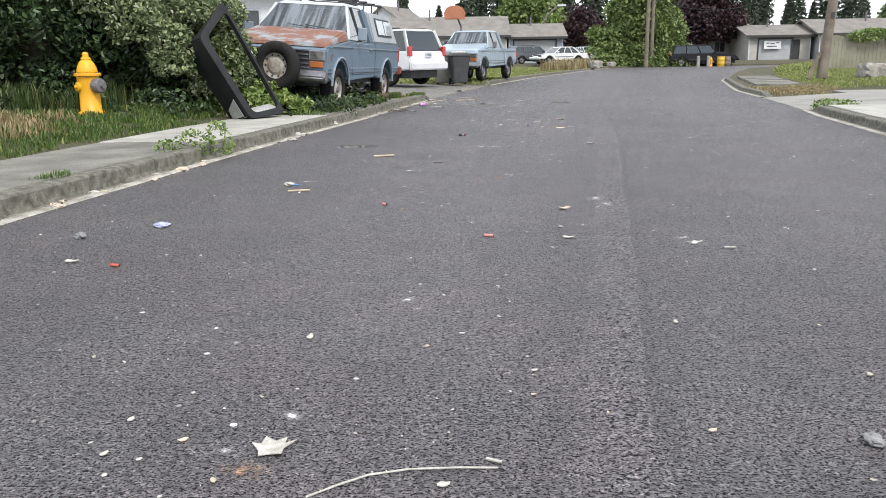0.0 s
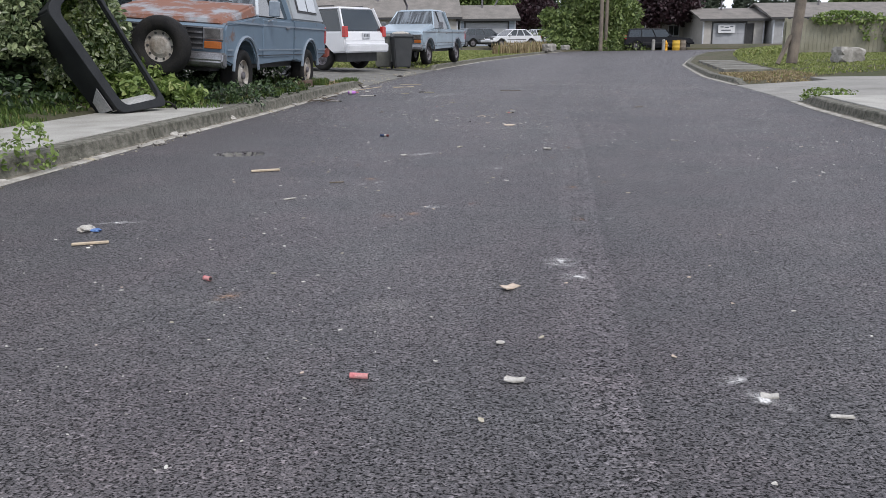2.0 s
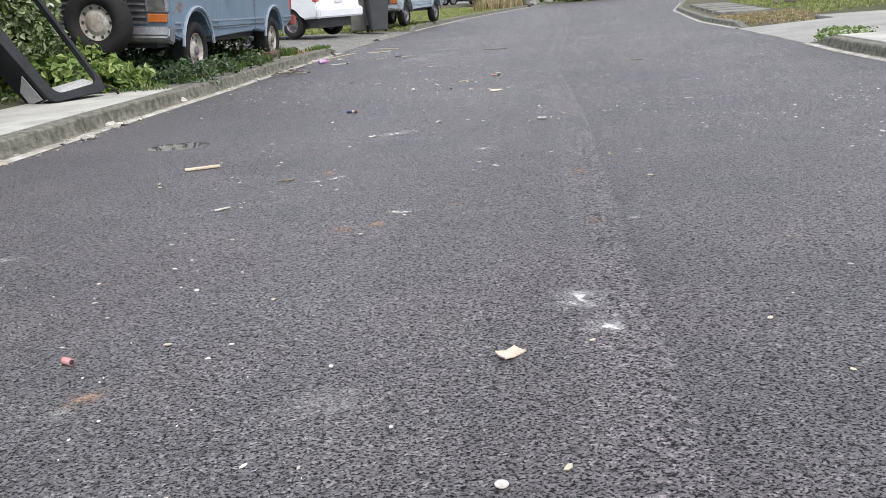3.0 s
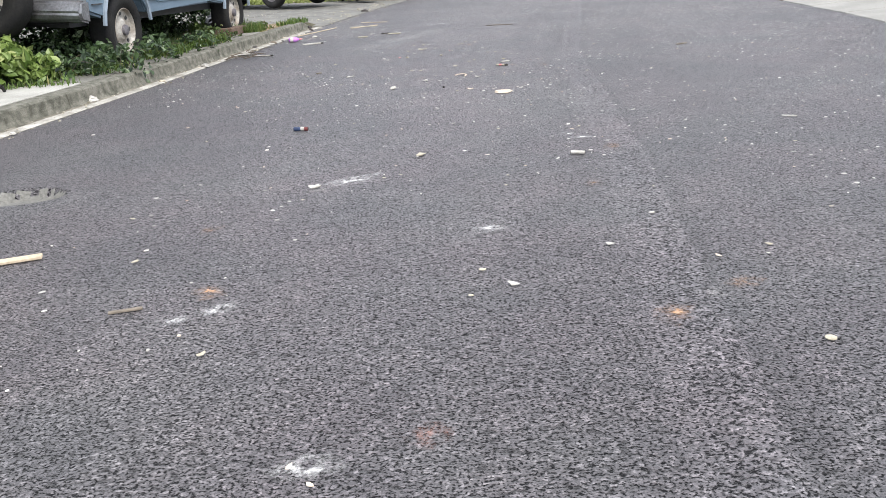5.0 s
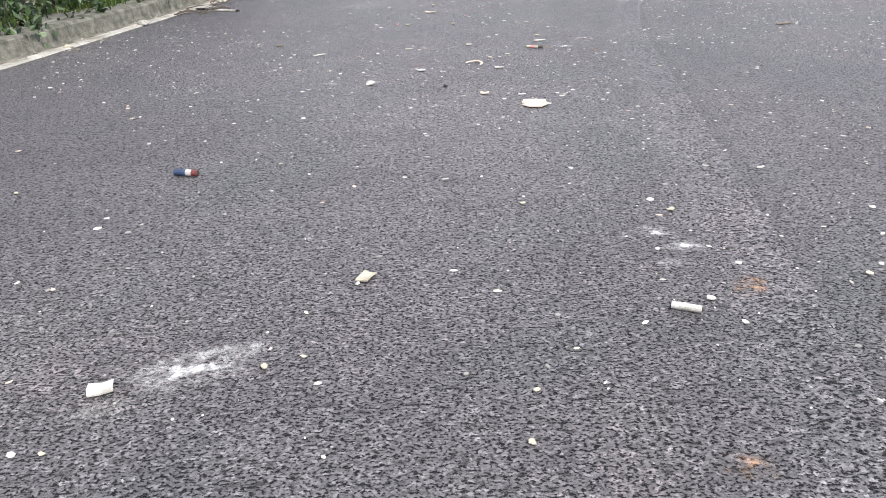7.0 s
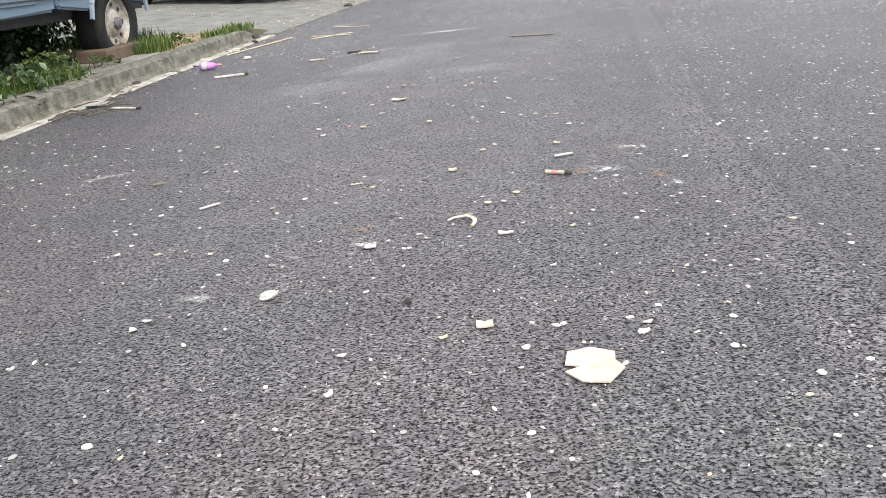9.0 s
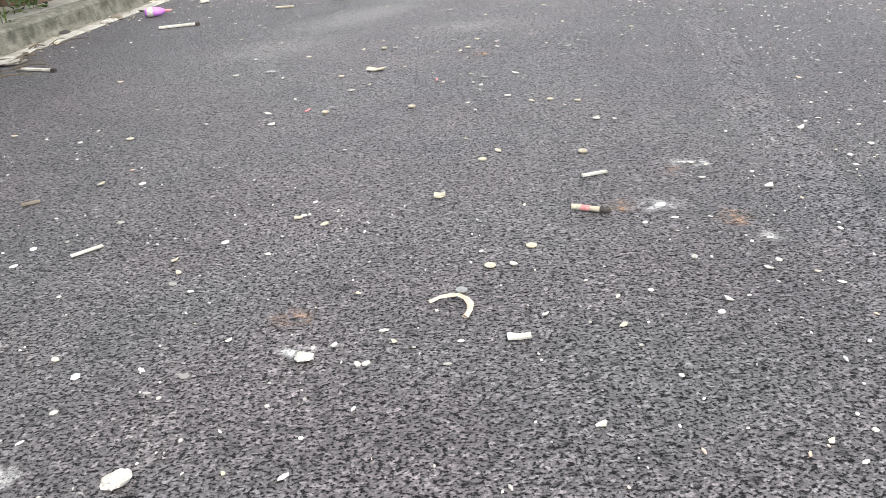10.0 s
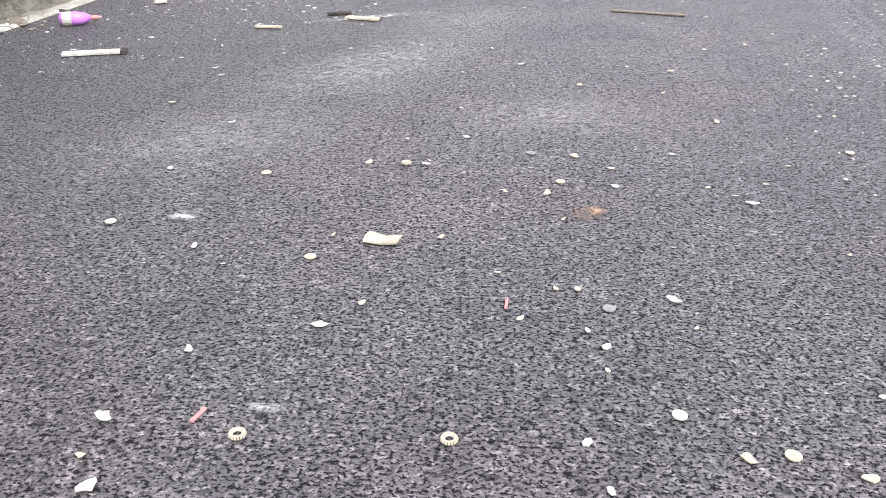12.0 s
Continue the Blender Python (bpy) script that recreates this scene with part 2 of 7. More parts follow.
M["dirt"] = mat("dirt", (0.30, 0.235, 0.15), (0.16, 0.125, 0.08), 0.95, 3.0, 40, 0.6)
M["soil"] = mat("soil", (0.055, 0.062, 0.026), (0.095, 0.078, 0.05), 0.95, 0.9, 30, 0.6, dist=0.05)
M["blade"] = leaf_mat("blade", (0.035, 0.07, 0.012), (0.12, 0.185, 0.038), (0.30, 0.27, 0.11), 0.6)
# darker copy of blade, shade of hedge and truck put into its colour
M["blade_dark"] = leaf_mat("blade_dark", (0.022, 0.042, 0.010), (0.085, 0.125, 0.028), (0.16, 0.15, 0.06), 0.6)
M["lawn"] = leaf_mat("lawn", (0.12, 0.155, 0.035), (0.29, 0.33, 0.10), (0.40, 0.36, 0.17), 0.6)
M["drygrass"] = leaf_mat("drygrass", (0.18, 0.14, 0.07), (0.40, 0.32, 0.18), (0.20, 0.26, 0.06), 0.7)
M["bramble"] = leaf_mat("bramble", (0.010, 0.022, 0.010), (0.085, 0.14, 0.052), (0.26, 0.31, 0.19), 0.42)
M["vine"] = leaf_mat("vine", (0.09, 0.15, 0.03), (0.24, 0.32, 0.09), (0.36, 0.40, 0.16), 0.45)
M["shoot"] = leaf_mat("shoot", (0.06, 0.10, 0.04), (0.35, 0.41, 0.21), (0.54, 0.56, 0.44), 0.42)
M["decid"] = leaf_mat("decid", (0.06, 0.10, 0.025), (0.24, 0.31, 0.10), (0.32, 0.36, 0.16), 0.5)
M["plum"] = leaf_mat("plum", (0.028, 0.014, 0.017), (0.055, 0.026, 0.032), None, 0.5)
# needle greens lifted: the haze of distance is put into the colour
M["needle"] = leaf_mat("needle", (0.035, 0.052, 0.036), (0.095, 0.12, 0.08), None, 0.7, 0.1)
M["bark"] = mat("bark", (0.11, 0.085, 0.06), (0.06, 0.05, 0.04), 0.95, 4, 40, 0.8)
# near-black: the shade inside a hedge given as a colour
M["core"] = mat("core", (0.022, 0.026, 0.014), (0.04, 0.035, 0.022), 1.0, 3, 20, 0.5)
M["hyd"] = rust_paint("hydrant_paint", (0.74, 0.37, 0.012), (0.26, 0.13, 0.03), 0.10, 0.48)
M["castgrey"] = mat("castgrey", (0.20, 0.19, 0.20), (0.11, 0.10, 0.11), 0.55, 9, 60, 0.2, 0.3)
M["black_plastic"] = mat("black_plastic", (0.012, 0.013, 0.015), (0.024, 0.026, 0.028), 0.55, 3, 60, 0.1, spec=0.3)
M["grey_panel"] = mat("grey_panel", (0.30, 0.31, 0.31), (0.40, 0.40, 0.39), 0.6, 3, 40, 0.1)
M["blue_paint"] = rust_paint("blue_paint", (0.145, 0.205, 0.265), (0.17, 0.09, 0.055), 0.02, 0.42)
M["hood_paint"] = rust_paint("hood_paint", (0.27, 0.29, 0.31), (0.22, 0.105, 0.072), 0.72, 0.5)
M["pale_paint"] = rust_paint("pale_paint", (0.50, 0.54, 0.57), (0.18, 0.1, 0.07), 0.02, 0.45)
M["white_paint"] = mat("white_paint", (0.74, 0.75, 0.76), (0.64, 0.65, 0.67), 0.3, 2, 30, 0.02, 0, 0.5)
M["silver_blue"] = mat("silver_blue", (0.36, 0.44, 0.50), (0.30, 0.37, 0.43), 0.35, 2, 30, 0.03, 0.2, 0.4)
M["black_paint"] = mat("black_paint", (0.010, 0.011, 0.014), (0.016, 0.016, 0.02), 0.45, 2, 30, 0.02, 0, 0.0, spec=0.25)
M["grey_paint"] = mat("grey_paint", (0.12, 0.13, 0.15), (0.10, 0.11, 0.12), 0.35, 2, 30, 0.02, 0.2, 0.4)
M["chrome"] = mat("chrome", (0.36, 0.37, 0.39), (0.20, 0.19, 0.19), 0.36, 6, 50, 0.08, 0.8)
M["trim_white"] = mat("trim_white", (0.62, 0.64, 0.66), (0.45, 0.47, 0.5), 0.5, 8, 40, 0.05)
M["canopy_grey"] = mat("canopy_grey", (0.36, 0.385, 0.40), (0.28, 0.30, 0.31), 0.5, 3, 30, 0.04)
M["trim_blue"] = mat("trim_blue", (0.25, 0.30, 0.35), (0.19, 0.23, 0.28), 0.4, 8, 40, 0.05)
M["trim_dark"] = mat("trim_dark", (0.03, 0.03, 0.032), (0.05, 0.05, 0.05), 0.6, 8, 40, 0.05)
M["rust_red"] = mat("rust_red", (0.30, 0.085, 0.06), (0.20, 0.06, 0.045), 0.55, 5, 40, 0.15)
M["rubber"] = mat("rubber", (0.012, 0.012, 0.013), (0.024, 0.023, 0.021), 0.85, 7, 60, 0.3, spec=0.25)
M["rim_white"] = mat("rim_white", (0.40, 0.385, 0.35), (0.22, 0.18, 0.14), 0.6, 7, 40, 0.1)
M["glass"] = glass_mat("glass", (0.03, 0.04, 0.045))
M["glass_clear"] = glass_mat("glass_clear", (0.03, 0.035, 0.04), 0.03, 0.6)
M["windscreen"] = glass_mat("windscreen", (0.03, 0.035, 0.04), 0.05, 0.75)
# reflected sky painted as pale streaks in the windscreen's colour
n_, l_ = M["windscreen"].node_tree.nodes, M["windscreen"].node_tree.links
tc_, mp_, ns_, rp_ = n_.new("ShaderNodeTexCoord"), n_.new("ShaderNodeMapping"), n_.new("ShaderNodeTexNoise"), n_.new("ShaderNodeValToRGB")
mp_.inputs["Scale"].default_value, mp_.inputs["Rotation"].default_value = (0.7, 9.0, 0.7), (0.25, 0, 0)
ns_.inputs["Scale"].default_value, ns_.inputs["Detail"].default_value = 1.2, 5
rp_.color_ramp.elements[0].position, rp_.color_ramp.elements[1].position = 0.42, 0.64
rp_.color_ramp.elements[0].color, rp_.color_ramp.elements[1].color = (0.022, 0.028, 0.034, 1), (0.20, 0.23, 0.26, 1)
l_.new(tc_.outputs["Object"], mp_.inputs["Vector"])
l_.new(mp_.outputs[0], ns_.inputs["Vector"])
l_.new(ns_.outputs["Fac"], rp_.inputs[0])
l_.new(rp_.outputs[0], n_["Principled BSDF"].inputs["Base Color"])
M["glass_pale"] = glass_mat("glass_pale", (0.32, 0.35, 0.37), 0.25, 1.0)
M["lens_orange"] = mat("lens_orange", (0.40, 0.12, 0.025), (0.30, 0.09, 0.02), 0.25, 10, 80, 0.1, 0, 0.6)
M["lens_red"] = mat("lens_red", (0.50, 0.03, 0.02), (0.38, 0.02, 0.02), 0.2, 10, 80, 0.1, 0, 0.6)
M["lens_grey"] = mat("lens_grey", (0.06, 0.058, 0.056), (0.13, 0.125, 0.12), 0.2, 10, 80, 0.1, 0, 0.8)
M["bin_dark"] = mat("bin_dark", (0.040, 0.044, 0.046), (0.055, 0.058, 0.06), 0.55, 4, 60, 0.08)
M["bin_grey"] = mat("bin_grey", (0.13, 0.135, 0.12), (0.19, 0.19, 0.17), 0.65, 4, 60, 0.08)
M["siding_grey"] = mat("siding_grey", (0.40, 0.40, 0.40), (0.33, 0.33, 0.33), 0.8, 1.5, 40, 0.1)
M["siding_tan"] = mat("siding_tan", (0.46, 0.44, 0.41), (0.38, 0.36, 0.33), 0.8, 1.5, 40, 0.1)
M["siding_blue"] = mat("siding_blue", (0.36, 0.41, 0.47), (0.31, 0.36, 0.42), 0.8, 1.5, 40, 0.1)
M["siding_white"] = mat("siding_white", (0.70, 0.71, 0.72), (0.6, 0.61, 0.62), 0.8, 1.5, 40, 0.1)
M["roofing"] = mat("roofing", (0.23, 0.21, 0.19), (0.16, 0.15, 0.135), 0.95, 1.2, 14, 0.4, dist=0.03)
M["door_grey"] = mat("door_grey", (0.42, 0.43, 0.45), (0.36, 0.37, 0.39), 0.7, 1.5, 40, 0.05)
M["paper"] = mat("paper", (0.54, 0.52, 0.48), (0.34, 0.32, 0.28), 0.9, 30, 200, 0.2, dist=0.002)
M["card"] = mat("card", (0.60, 0.50, 0.40), (0.50, 0.40, 0.31), 0.9, 30, 200, 0.2, dist=0.002)
M["yellowed"] = mat("yellowed", (0.48, 0.44, 0.35), (0.34, 0.30, 0.22), 0.9, 30, 200, 0.2, dist=0.002)
M["greydisc"] = mat("greydisc", (0.25, 0.25, 0.25), (0.18, 0.18, 0.18), 0.9, 30, 200, 0.2, dist=0.002)
M["pinkpaper"] = mat("pinkpaper", (0.62, 0.19, 0.20), (0.5, 0.28, 0.26), 0.85, 40, 200, 0.2, dist=0.002)
M["bluepaper"] = mat("bluepaper", (0.06, 0.13, 0.36), (0.12, 0.22, 0.42), 0.7, 40, 200, 0.2, dist=0.002)
M["redpaper"] = mat("redpaper", (0.55, 0.07, 0.05), (0.5, 0.14, 0.1), 0.8, 40, 200, 0.2, dist=0.002)
M["navypaper"] = mat("navypaper", (0.018, 0.03, 0.075), (0.03, 0.06, 0.13), 0.5, 40, 200, 0.2, dist=0.002)
M["darkred"] = mat("darkred", (0.20, 0.03, 0.025), (0.12, 0.03, 0.03), 0.6, 40, 200, 0.2, dist=0.002)
M["burnt"] = mat("burnt", (0.025, 0.023, 0.022), (0.06, 0.05, 0.045), 0.95, 30, 150, 0.3, dist=0.003)
M["wood"] = mat("wood", (0.55, 0.46, 0.34), (0.42, 0.34, 0.24), 0.85, 8, 80, 0.3, dist=0.003)
M["oldwood"] = mat("oldwood", (0.22, 0.185, 0.145), (0.13, 0.11, 0.09), 0.92, 3, 50, 0.5)
M["fencewood"] = mat("fencewood", (0.30, 0.29, 0.22), (0.21, 0.20, 0.145), 0.95, 2, 40, 0.4)
M["purple"] = mat("purple", (0.42, 0.13, 0.55), (0.55, 0.24, 0.62), 0.45, 10, 60, 0.05)
M["black_bag"] = mat("black_bag", (0.02, 0.022, 0.022), (0.012, 0.013, 0.013), 0.35, 12, 40, 0.6)
M["lilac"] = mat("lilac", (0.50, 0.50, 0.68), (0.25, 0.27, 0.50), 0.5, 25, 90, 0.4)
M["stone"] = mat("stone", (0.38, 0.365, 0.33), (0.20, 0.19, 0.165), 0.95, 4, 40, 0.7)
M["barrel_yellow"] = mat("barrel_yellow", (0.62, 0.40, 0.04), (0.55, 0.34, 0.04), 0.6, 6, 40, 0.1)
M["brick_block"] = mat("brick_block", (0.13, 0.085, 0.06), (0.09, 0.062, 0.046), 0.95, 6, 60, 0.5)
M["wire"] = mat("cable", (0.02, 0.02, 0.02), (0.03, 0.03, 0.03), 0.7, 5, 50, 0)
S_WHITE, S_TAN = stain_mat("powder_white", (0.80, 0.79, 0.77), 0.95, core=1.0), stain_mat("powder_tan", (0.62, 0.60, 0.57), 0.45, core=0.28)
S_ORANGE = stain_mat("scorch_orange", (0.70, 0.42, 0.24), 0.75, core=0.85, rim=(0.40, 0.22, 0.12))
S_RED = stain_mat("scorch_red", (0.56, 0.29, 0.22), 0.6, core=0.7, rim=(0.36, 0.15, 0.10))


# ---- building helpers ----
def mesh_of(name, verts, faces, material, smooth=False):
    me = bpy.data.meshes.new(name)
    me.from_pydata([tuple(v) for v in verts], [], [tuple(f) for f in faces])
    me.materials.append(material)
    if smooth:
        me.polygons.foreach_set("use_smooth", [True] * len(me.polygons))
    me.update()
    return me


def part(name, bm, material, parent=None, label="", smooth=False, bevel=0.0, seg=1):
    """Links a bmesh as one mesh object under a thing or a part."""
    if bevel:
        bmesh.ops.bevel(bm, geom=bm.edges[:], offset=bevel, segments=seg, affect="EDGES", clamp_overlap=True)
    bmesh.ops.recalc_face_normals(bm, faces=bm.faces[:])
    me = bpy.data.meshes.new(name)
    bm.to_mesh(me)
    bm.free()
    me.materials.append(material)
    if smooth:
        me.polygons.foreach_set("use_smooth", [True] * len(me.polygons))
    ob = new(name, me)
    if parent:
        ob.parent = parent
    if label:
        tagged(ob, label)
    return ob


def thing(name, m, label, category, group="", kind=""):
    ob = new(name)
    ob.matrix_basis = m
    ob.empty_display_size = 0.1
    return tagged(ob, label, category, group, kind)


def box_bm(x0, x1, y0, y1, z0, z1, bm=None):
    bm = bm or bmesh.new()
    m = Matrix.LocRotScale(((x0 + x1) / 2, (y0 + y1) / 2, (z0 + z1) / 2), None, (abs(x1 - x0), abs(y1 - y0), abs(z1 - z0)))
    bmesh.ops.create_cube(bm, size=1, matrix=m)
    return bm


def hexa(low, high, bm=None):
    """A solid between a lower and an upper quad."""
    bm = bm or bmesh.new()
    v = [bm.verts.new(p) for p in (*low, *high)]
    for f in ((3, 2, 1, 0), (4, 5, 6, 7), (0, 1, 5, 4), (1, 2, 6, 5), (2, 3, 7, 6), (3, 0, 4, 7)):
        bm.faces.new([v[i] for i in f])
    return bm


def prism(outline, y0, y1, bm=None):
    """An outline in x and z, drawn out from y0 to y1."""
    bm = bm or bmesh.new()
    a = [bm.verts.new((x, y0, z)) for x, z in outline]
    b = [bm.verts.new((x, y1, z)) for x, z in outline]
    k = len(a)
    for i in range(k):
        bm.faces.new((a[i], a[(i + 1) % k], b[(i + 1) % k], b[i]))
    bm.faces.new(a[::-1])
    bm.faces.new(b)
    return bm


def lathe(profile, steps=24, bm=None, m=None, caps=True):
    """A profile of radius and height turned round z, then placed by m."""
    bm = bm or bmesh.new()
    rings = []
    for r, z in profile:
        ring = [bm.verts.new((r * math.cos(2 * math.pi * i / steps), r * math.sin(2 * math.pi * i / steps), z)) for i in range(steps)]
        rings.append(ring)
    for a, b in zip(rings, rings[1:]):
        for i in range(steps):
            bm.faces.new((a[i], a[(i + 1) % steps], b[(i + 1) % steps], b[i]))
    if caps:
        bm.faces.new(rings[0][::-1])
        bm.faces.new(rings[-1])
    else:
        for i in range(steps):
            bm.faces.new((rings[-1][i], rings[-1][(i + 1) % steps], rings[0][(i + 1) % steps], rings[0][i]))
    if m:
        bmesh.ops.transform(bm, matrix=m, verts=[v for ring in rings for v in ring])
    return bm


def rod(p, q, r, r2=None, steps=8, bm=None):
    p, q = Vector(p), Vector(q)
    m = Matrix.Translation(p) @ (q - p).to_track_quat("Z", "Y").to_matrix().to_4x4()
    return lathe([(r, 0), (r if r2 is None else r2, (q - p).length)], steps, bm, m)


def tube(points, r, steps=6, bm=None, taper=0.0):
    bm = bm or bmesh.new()
    n = len(points) - 1
    for i, (a, b) in enumerate(zip(points, points[1:])):
        rod(a, b, r * (1 - taper * i / n), r * (1 - taper * (i + 1) / n), steps, bm)
    return bm


def leaf_mesh(name, pos, size, material, up=0.5, rng=None, slim=0.62, aim=None):
    """Many folded leaves at pos, each of its own size and turn, in one mesh."""
    rng = rng or np.random.default_rng(1)
    n = len(pos)
    a = rng.normal(size=(n, 3))
    nrm = rng.normal(size=(n, 3)) * (1 - up) + np.array([0, 0, up])
    if aim is not None:
        nrm = nrm + aim
    nrm /= np.linalg.norm(nrm, axis=1)[:, None] + 1e-9
    u = a - (a * nrm).sum(1)[:, None] * nrm
    u /= np.linalg.norm(u, axis=1)[:, None] + 1e-9
    w = np.cross(nrm, u)
    s = (size * rng.uniform(0.6, 1.35, n))[:, None]
    pts = [pos - u * s * 0.5, pos - u * s * 0.1 + w * s * slim * 0.5 + nrm * s * 0.12, pos + u * s * 0.3 + w * s * slim * 0.36 + nrm * s * 0.1,
           pos + u * s * 0.55 - nrm * s * 0.06, pos + u * s * 0.3 - w * s * slim * 0.36 + nrm * s * 0.1, pos - u * s * 0.1 - w * s * slim * 0.5 + nrm * s * 0.12]
    verts = np.stack(pts, 1).reshape(-1, 3)
    k = np.arange(n)[:, None] * 6
    faces = np.concatenate([k + np.array([[0, 1, 2, 3]]), k + np.array([[0, 3, 4, 5]])], 0)
    me = bpy.data.meshes.new(name)
    me.from_pydata(verts.tolist(), [], faces.tolist())
    me.materials.append(material)
    me.update()
    return me


def blade_mesh(name, pos, height, material, rng, lean=0.35, width=0.012):
    """Grass blades: bent tapering strips."""
    n = len(pos)
    h = (height * rng.uniform(0.45, 1.25, n))[:, None]
    ang = rng.uniform(0, 2 * np.pi, n)
    d = np.stack([np.cos(ang), np.sin(ang), np.zeros(n)], 1)
    s = np.stack([-np.sin(ang), np.cos(ang), np.zeros(n)], 1) * (width * rng.uniform(0.6, 1.4, n))[:, None]
    z = np.array([0, 0, 1.0])
    b = lean * rng.uniform(0.2, 1.6, n)[:, None]
    p0, p1, p2 = pos, pos + z * h * 0.6 + d * h * b * 0.35, pos + z * h * (1 - 0.25 * b) + d * h * b
    verts = np.stack([p0 - s, p0 + s, p1 + s * 0.7, p1 - s * 0.7, p2], 1).reshape(-1, 3)
    k = np.arange(n)[:, None] * 5
    me = bpy.data.meshes.new(name)
    me.from_pydata(verts.tolist(), [], (k + np.array([[0, 1, 2, 3]])).tolist() + (k + np.array([[3, 2, 4]])).tolist())
    me.materials.append(material)
    me.update()
    return me


# ---- plan of the street ----
LEFT_Y = (-12, -4, 0, 5, 8, 11, 13.4, 16, 18, 20, 22.2, 24.6, 27, 31, 39, 52, 65, 68.5, 71, 80)
LEFT_X = (-4.0, -3.5, -3.2, -2.82, -2.42, -1.98, -1.56, -1.17, -0.84, -0.55, -0.16, 0.25, 0.75, 1.6, 3.6, 7.7, 12, 15.5, 60, 70)
RIGHT_Y = (-12, 0, 5, 10, 11.7, 13.2, 15.8, 19.4, 22.7, 26.3, 32, 42, 52, 60, 66, 71, 80)
RIGHT_X = (4.7, 4.9, 5.1, 5.45, 5.75, 6.0, 6.6, 7.25, 7.8, 8.75, 10.3, 14, 18.2, 24, 60, 62, 72)


def left_x(y):
    return float(np.interp(y, LEFT_Y, LEFT_X))


def right_x(y):
    return float(np.interp(y, RIGHT_Y, RIGHT_X))


def smooth_step(a, b, v):
    t = min(1.0, max(0.0, (v - a) / (b - a)))
    return t * t * (3 - 2 * t)


def bumps(x, y):
    return 0.03 * noise.noise((x * 0.5, y * 0.5, 0)) + 0.012 * noise.noise((x * 2.3, y * 2.3, 4))


def left_ground(u, y):
    """Height of the verge at u metres behind the left kerb line."""
    far = smooth_step(30, 60, y)
    bank = 0.24 * smooth_step(1.4, 2.6, u) * (1 - smooth_step(13, 18, y))
    return 0.115 + bank + 0.25 * far * smooth_step(2, 20, u) - 0.16 * smooth_step(20.2, 21.5, y) * (1 - smooth_step(28, 30, y)) * (1 - smooth_step(9, 12, u))


def right_ground(u, y):
    drive = smooth_step(14.2, 15.5, y) * (1 - smooth_step(18.6, 20, y))
    under = smooth_step(10.2, 11.0, y) * (1 - smooth_step(19.8, 20.8, y)) * smooth_step(1.5, 2.0, u) * (1 - smooth_step(15.4, 16.0, u))
    return 0.10 - 0.18 * max(drive * (1 - smooth_step(1.9, 2.3, u)), under) + 0.24 * smooth_step(0.8, 5, u) * smooth_step(18, 22, y)


ys = np.concatenate([np.arange(-12, 30, 0.4), np.arange(30, 70, 1.0), [72, 76, 82, 90, 110, 150, 250, 500, 1200]])
offs = np.concatenate([[0.25, 0.35, 0.5], np.arange(0.75, 6, 0.35), np.arange(6, 14, 1), [16, 20, 26, 36, 60, 120, 300, 1000]])
verts, faces = [], []
for y in ys:
    lx, rx = left_x(y), right_x(y)
    row = [(lx - o, y, left_ground(o, y) + (bumps(lx - o, y) if o > 1.5 else 0)) for o in offs[::-1]]
    row += [(lx - 0.21, y, -0.06), (rx + 0.21, y, -0.06)]
    row += [(rx + o, y, right_ground(o, y) + (bumps(rx + o, y) if o > 1.5 else 0)) for o in offs]
    verts += row
w = len(offs) * 2 + 2
for j in range(len(ys) - 1):
    for i in range(w - 1):
        faces.append((j * w + i, j * w + i + 1, (j + 1) * w + i + 1, (j + 1) * w + i))
ground = tagged(new("ground", mesh_of("ground", verts, faces, M["soil"], True)), "rough verge of soil, weeds and mown grass", "ground", kind="structure")

ys = np.concatenate([np.arange(-12, 71, 0.5)])
verts, faces = [], []
for y in ys:
    lx, rx = left_x(y) - 0.02, right_x(y) + 0.02
    for i in range(13):
        f = i / 12
        verts.append((lx + (rx - lx) * f, y, 0.0))
PIT = (-1.07, 9.56)


def sunken(x, y):
    """Depth of the settled hole near the kerb: steep at its far edge, shallow towards the near one."""
    u, v = (x - PIT[0]) / 0.24 + 0.12 * noise.noise((x * 9, y * 9, 2)), (y - PIT[1]) / 0.17 + 0.15 * noise.noise((x * 7, y * 7, 5))
    d = math.hypot(u, v)
    return -0.055 * (1 - smooth_step(0.72, 1.0, d)) * (0.55 + 0.45 * smooth_step(-0.9, 0.6, v))


for j in range(len(ys) - 1):
    for i in range(12):
        a, b, c, d = j * 13 + i, j * 13 + i + 1, (j + 1) * 13 + i + 1, (j + 1) * 13 + i
        if abs((verts[a][0] + verts[c][0]) / 2 - PIT[0]) < 0.72 and abs((ys[j] + ys[j + 1]) / 2 - PIT[1]) < 0.6:
            base = len(verts)
            for r in range(29):
                for q in range(29):
                    f, g = q / 28, r / 28
                    x = (verts[a][0] * (1 - f) + verts[b][0] * f) * (1 - g) + (verts[d][0] * (1 - f) + verts[c][0] * f) * g
                    y = ys[j] * (1 - g) + ys[j + 1] * g
                    verts.append((x, y, sunken(x, y)))
            faces += [(base + r * 29 + q, base + r * 29 + q + 1, base + r * 29 + q + 30, base + r * 29 + q + 29) for r in range(28) for q in range(28)]
        else:
            faces.append((a, b, c, d))
SEAM = ((0.2, -4), (0.45, 0), (0.68, 2.3), (0.83, 3.05), (1.03, 4.1), (1.33, 5.9), (1.96, 9.4), (2.65, 14.1), (3.0, 15.6), (3.6, 18.3), (6.2, 30), (10, 45))


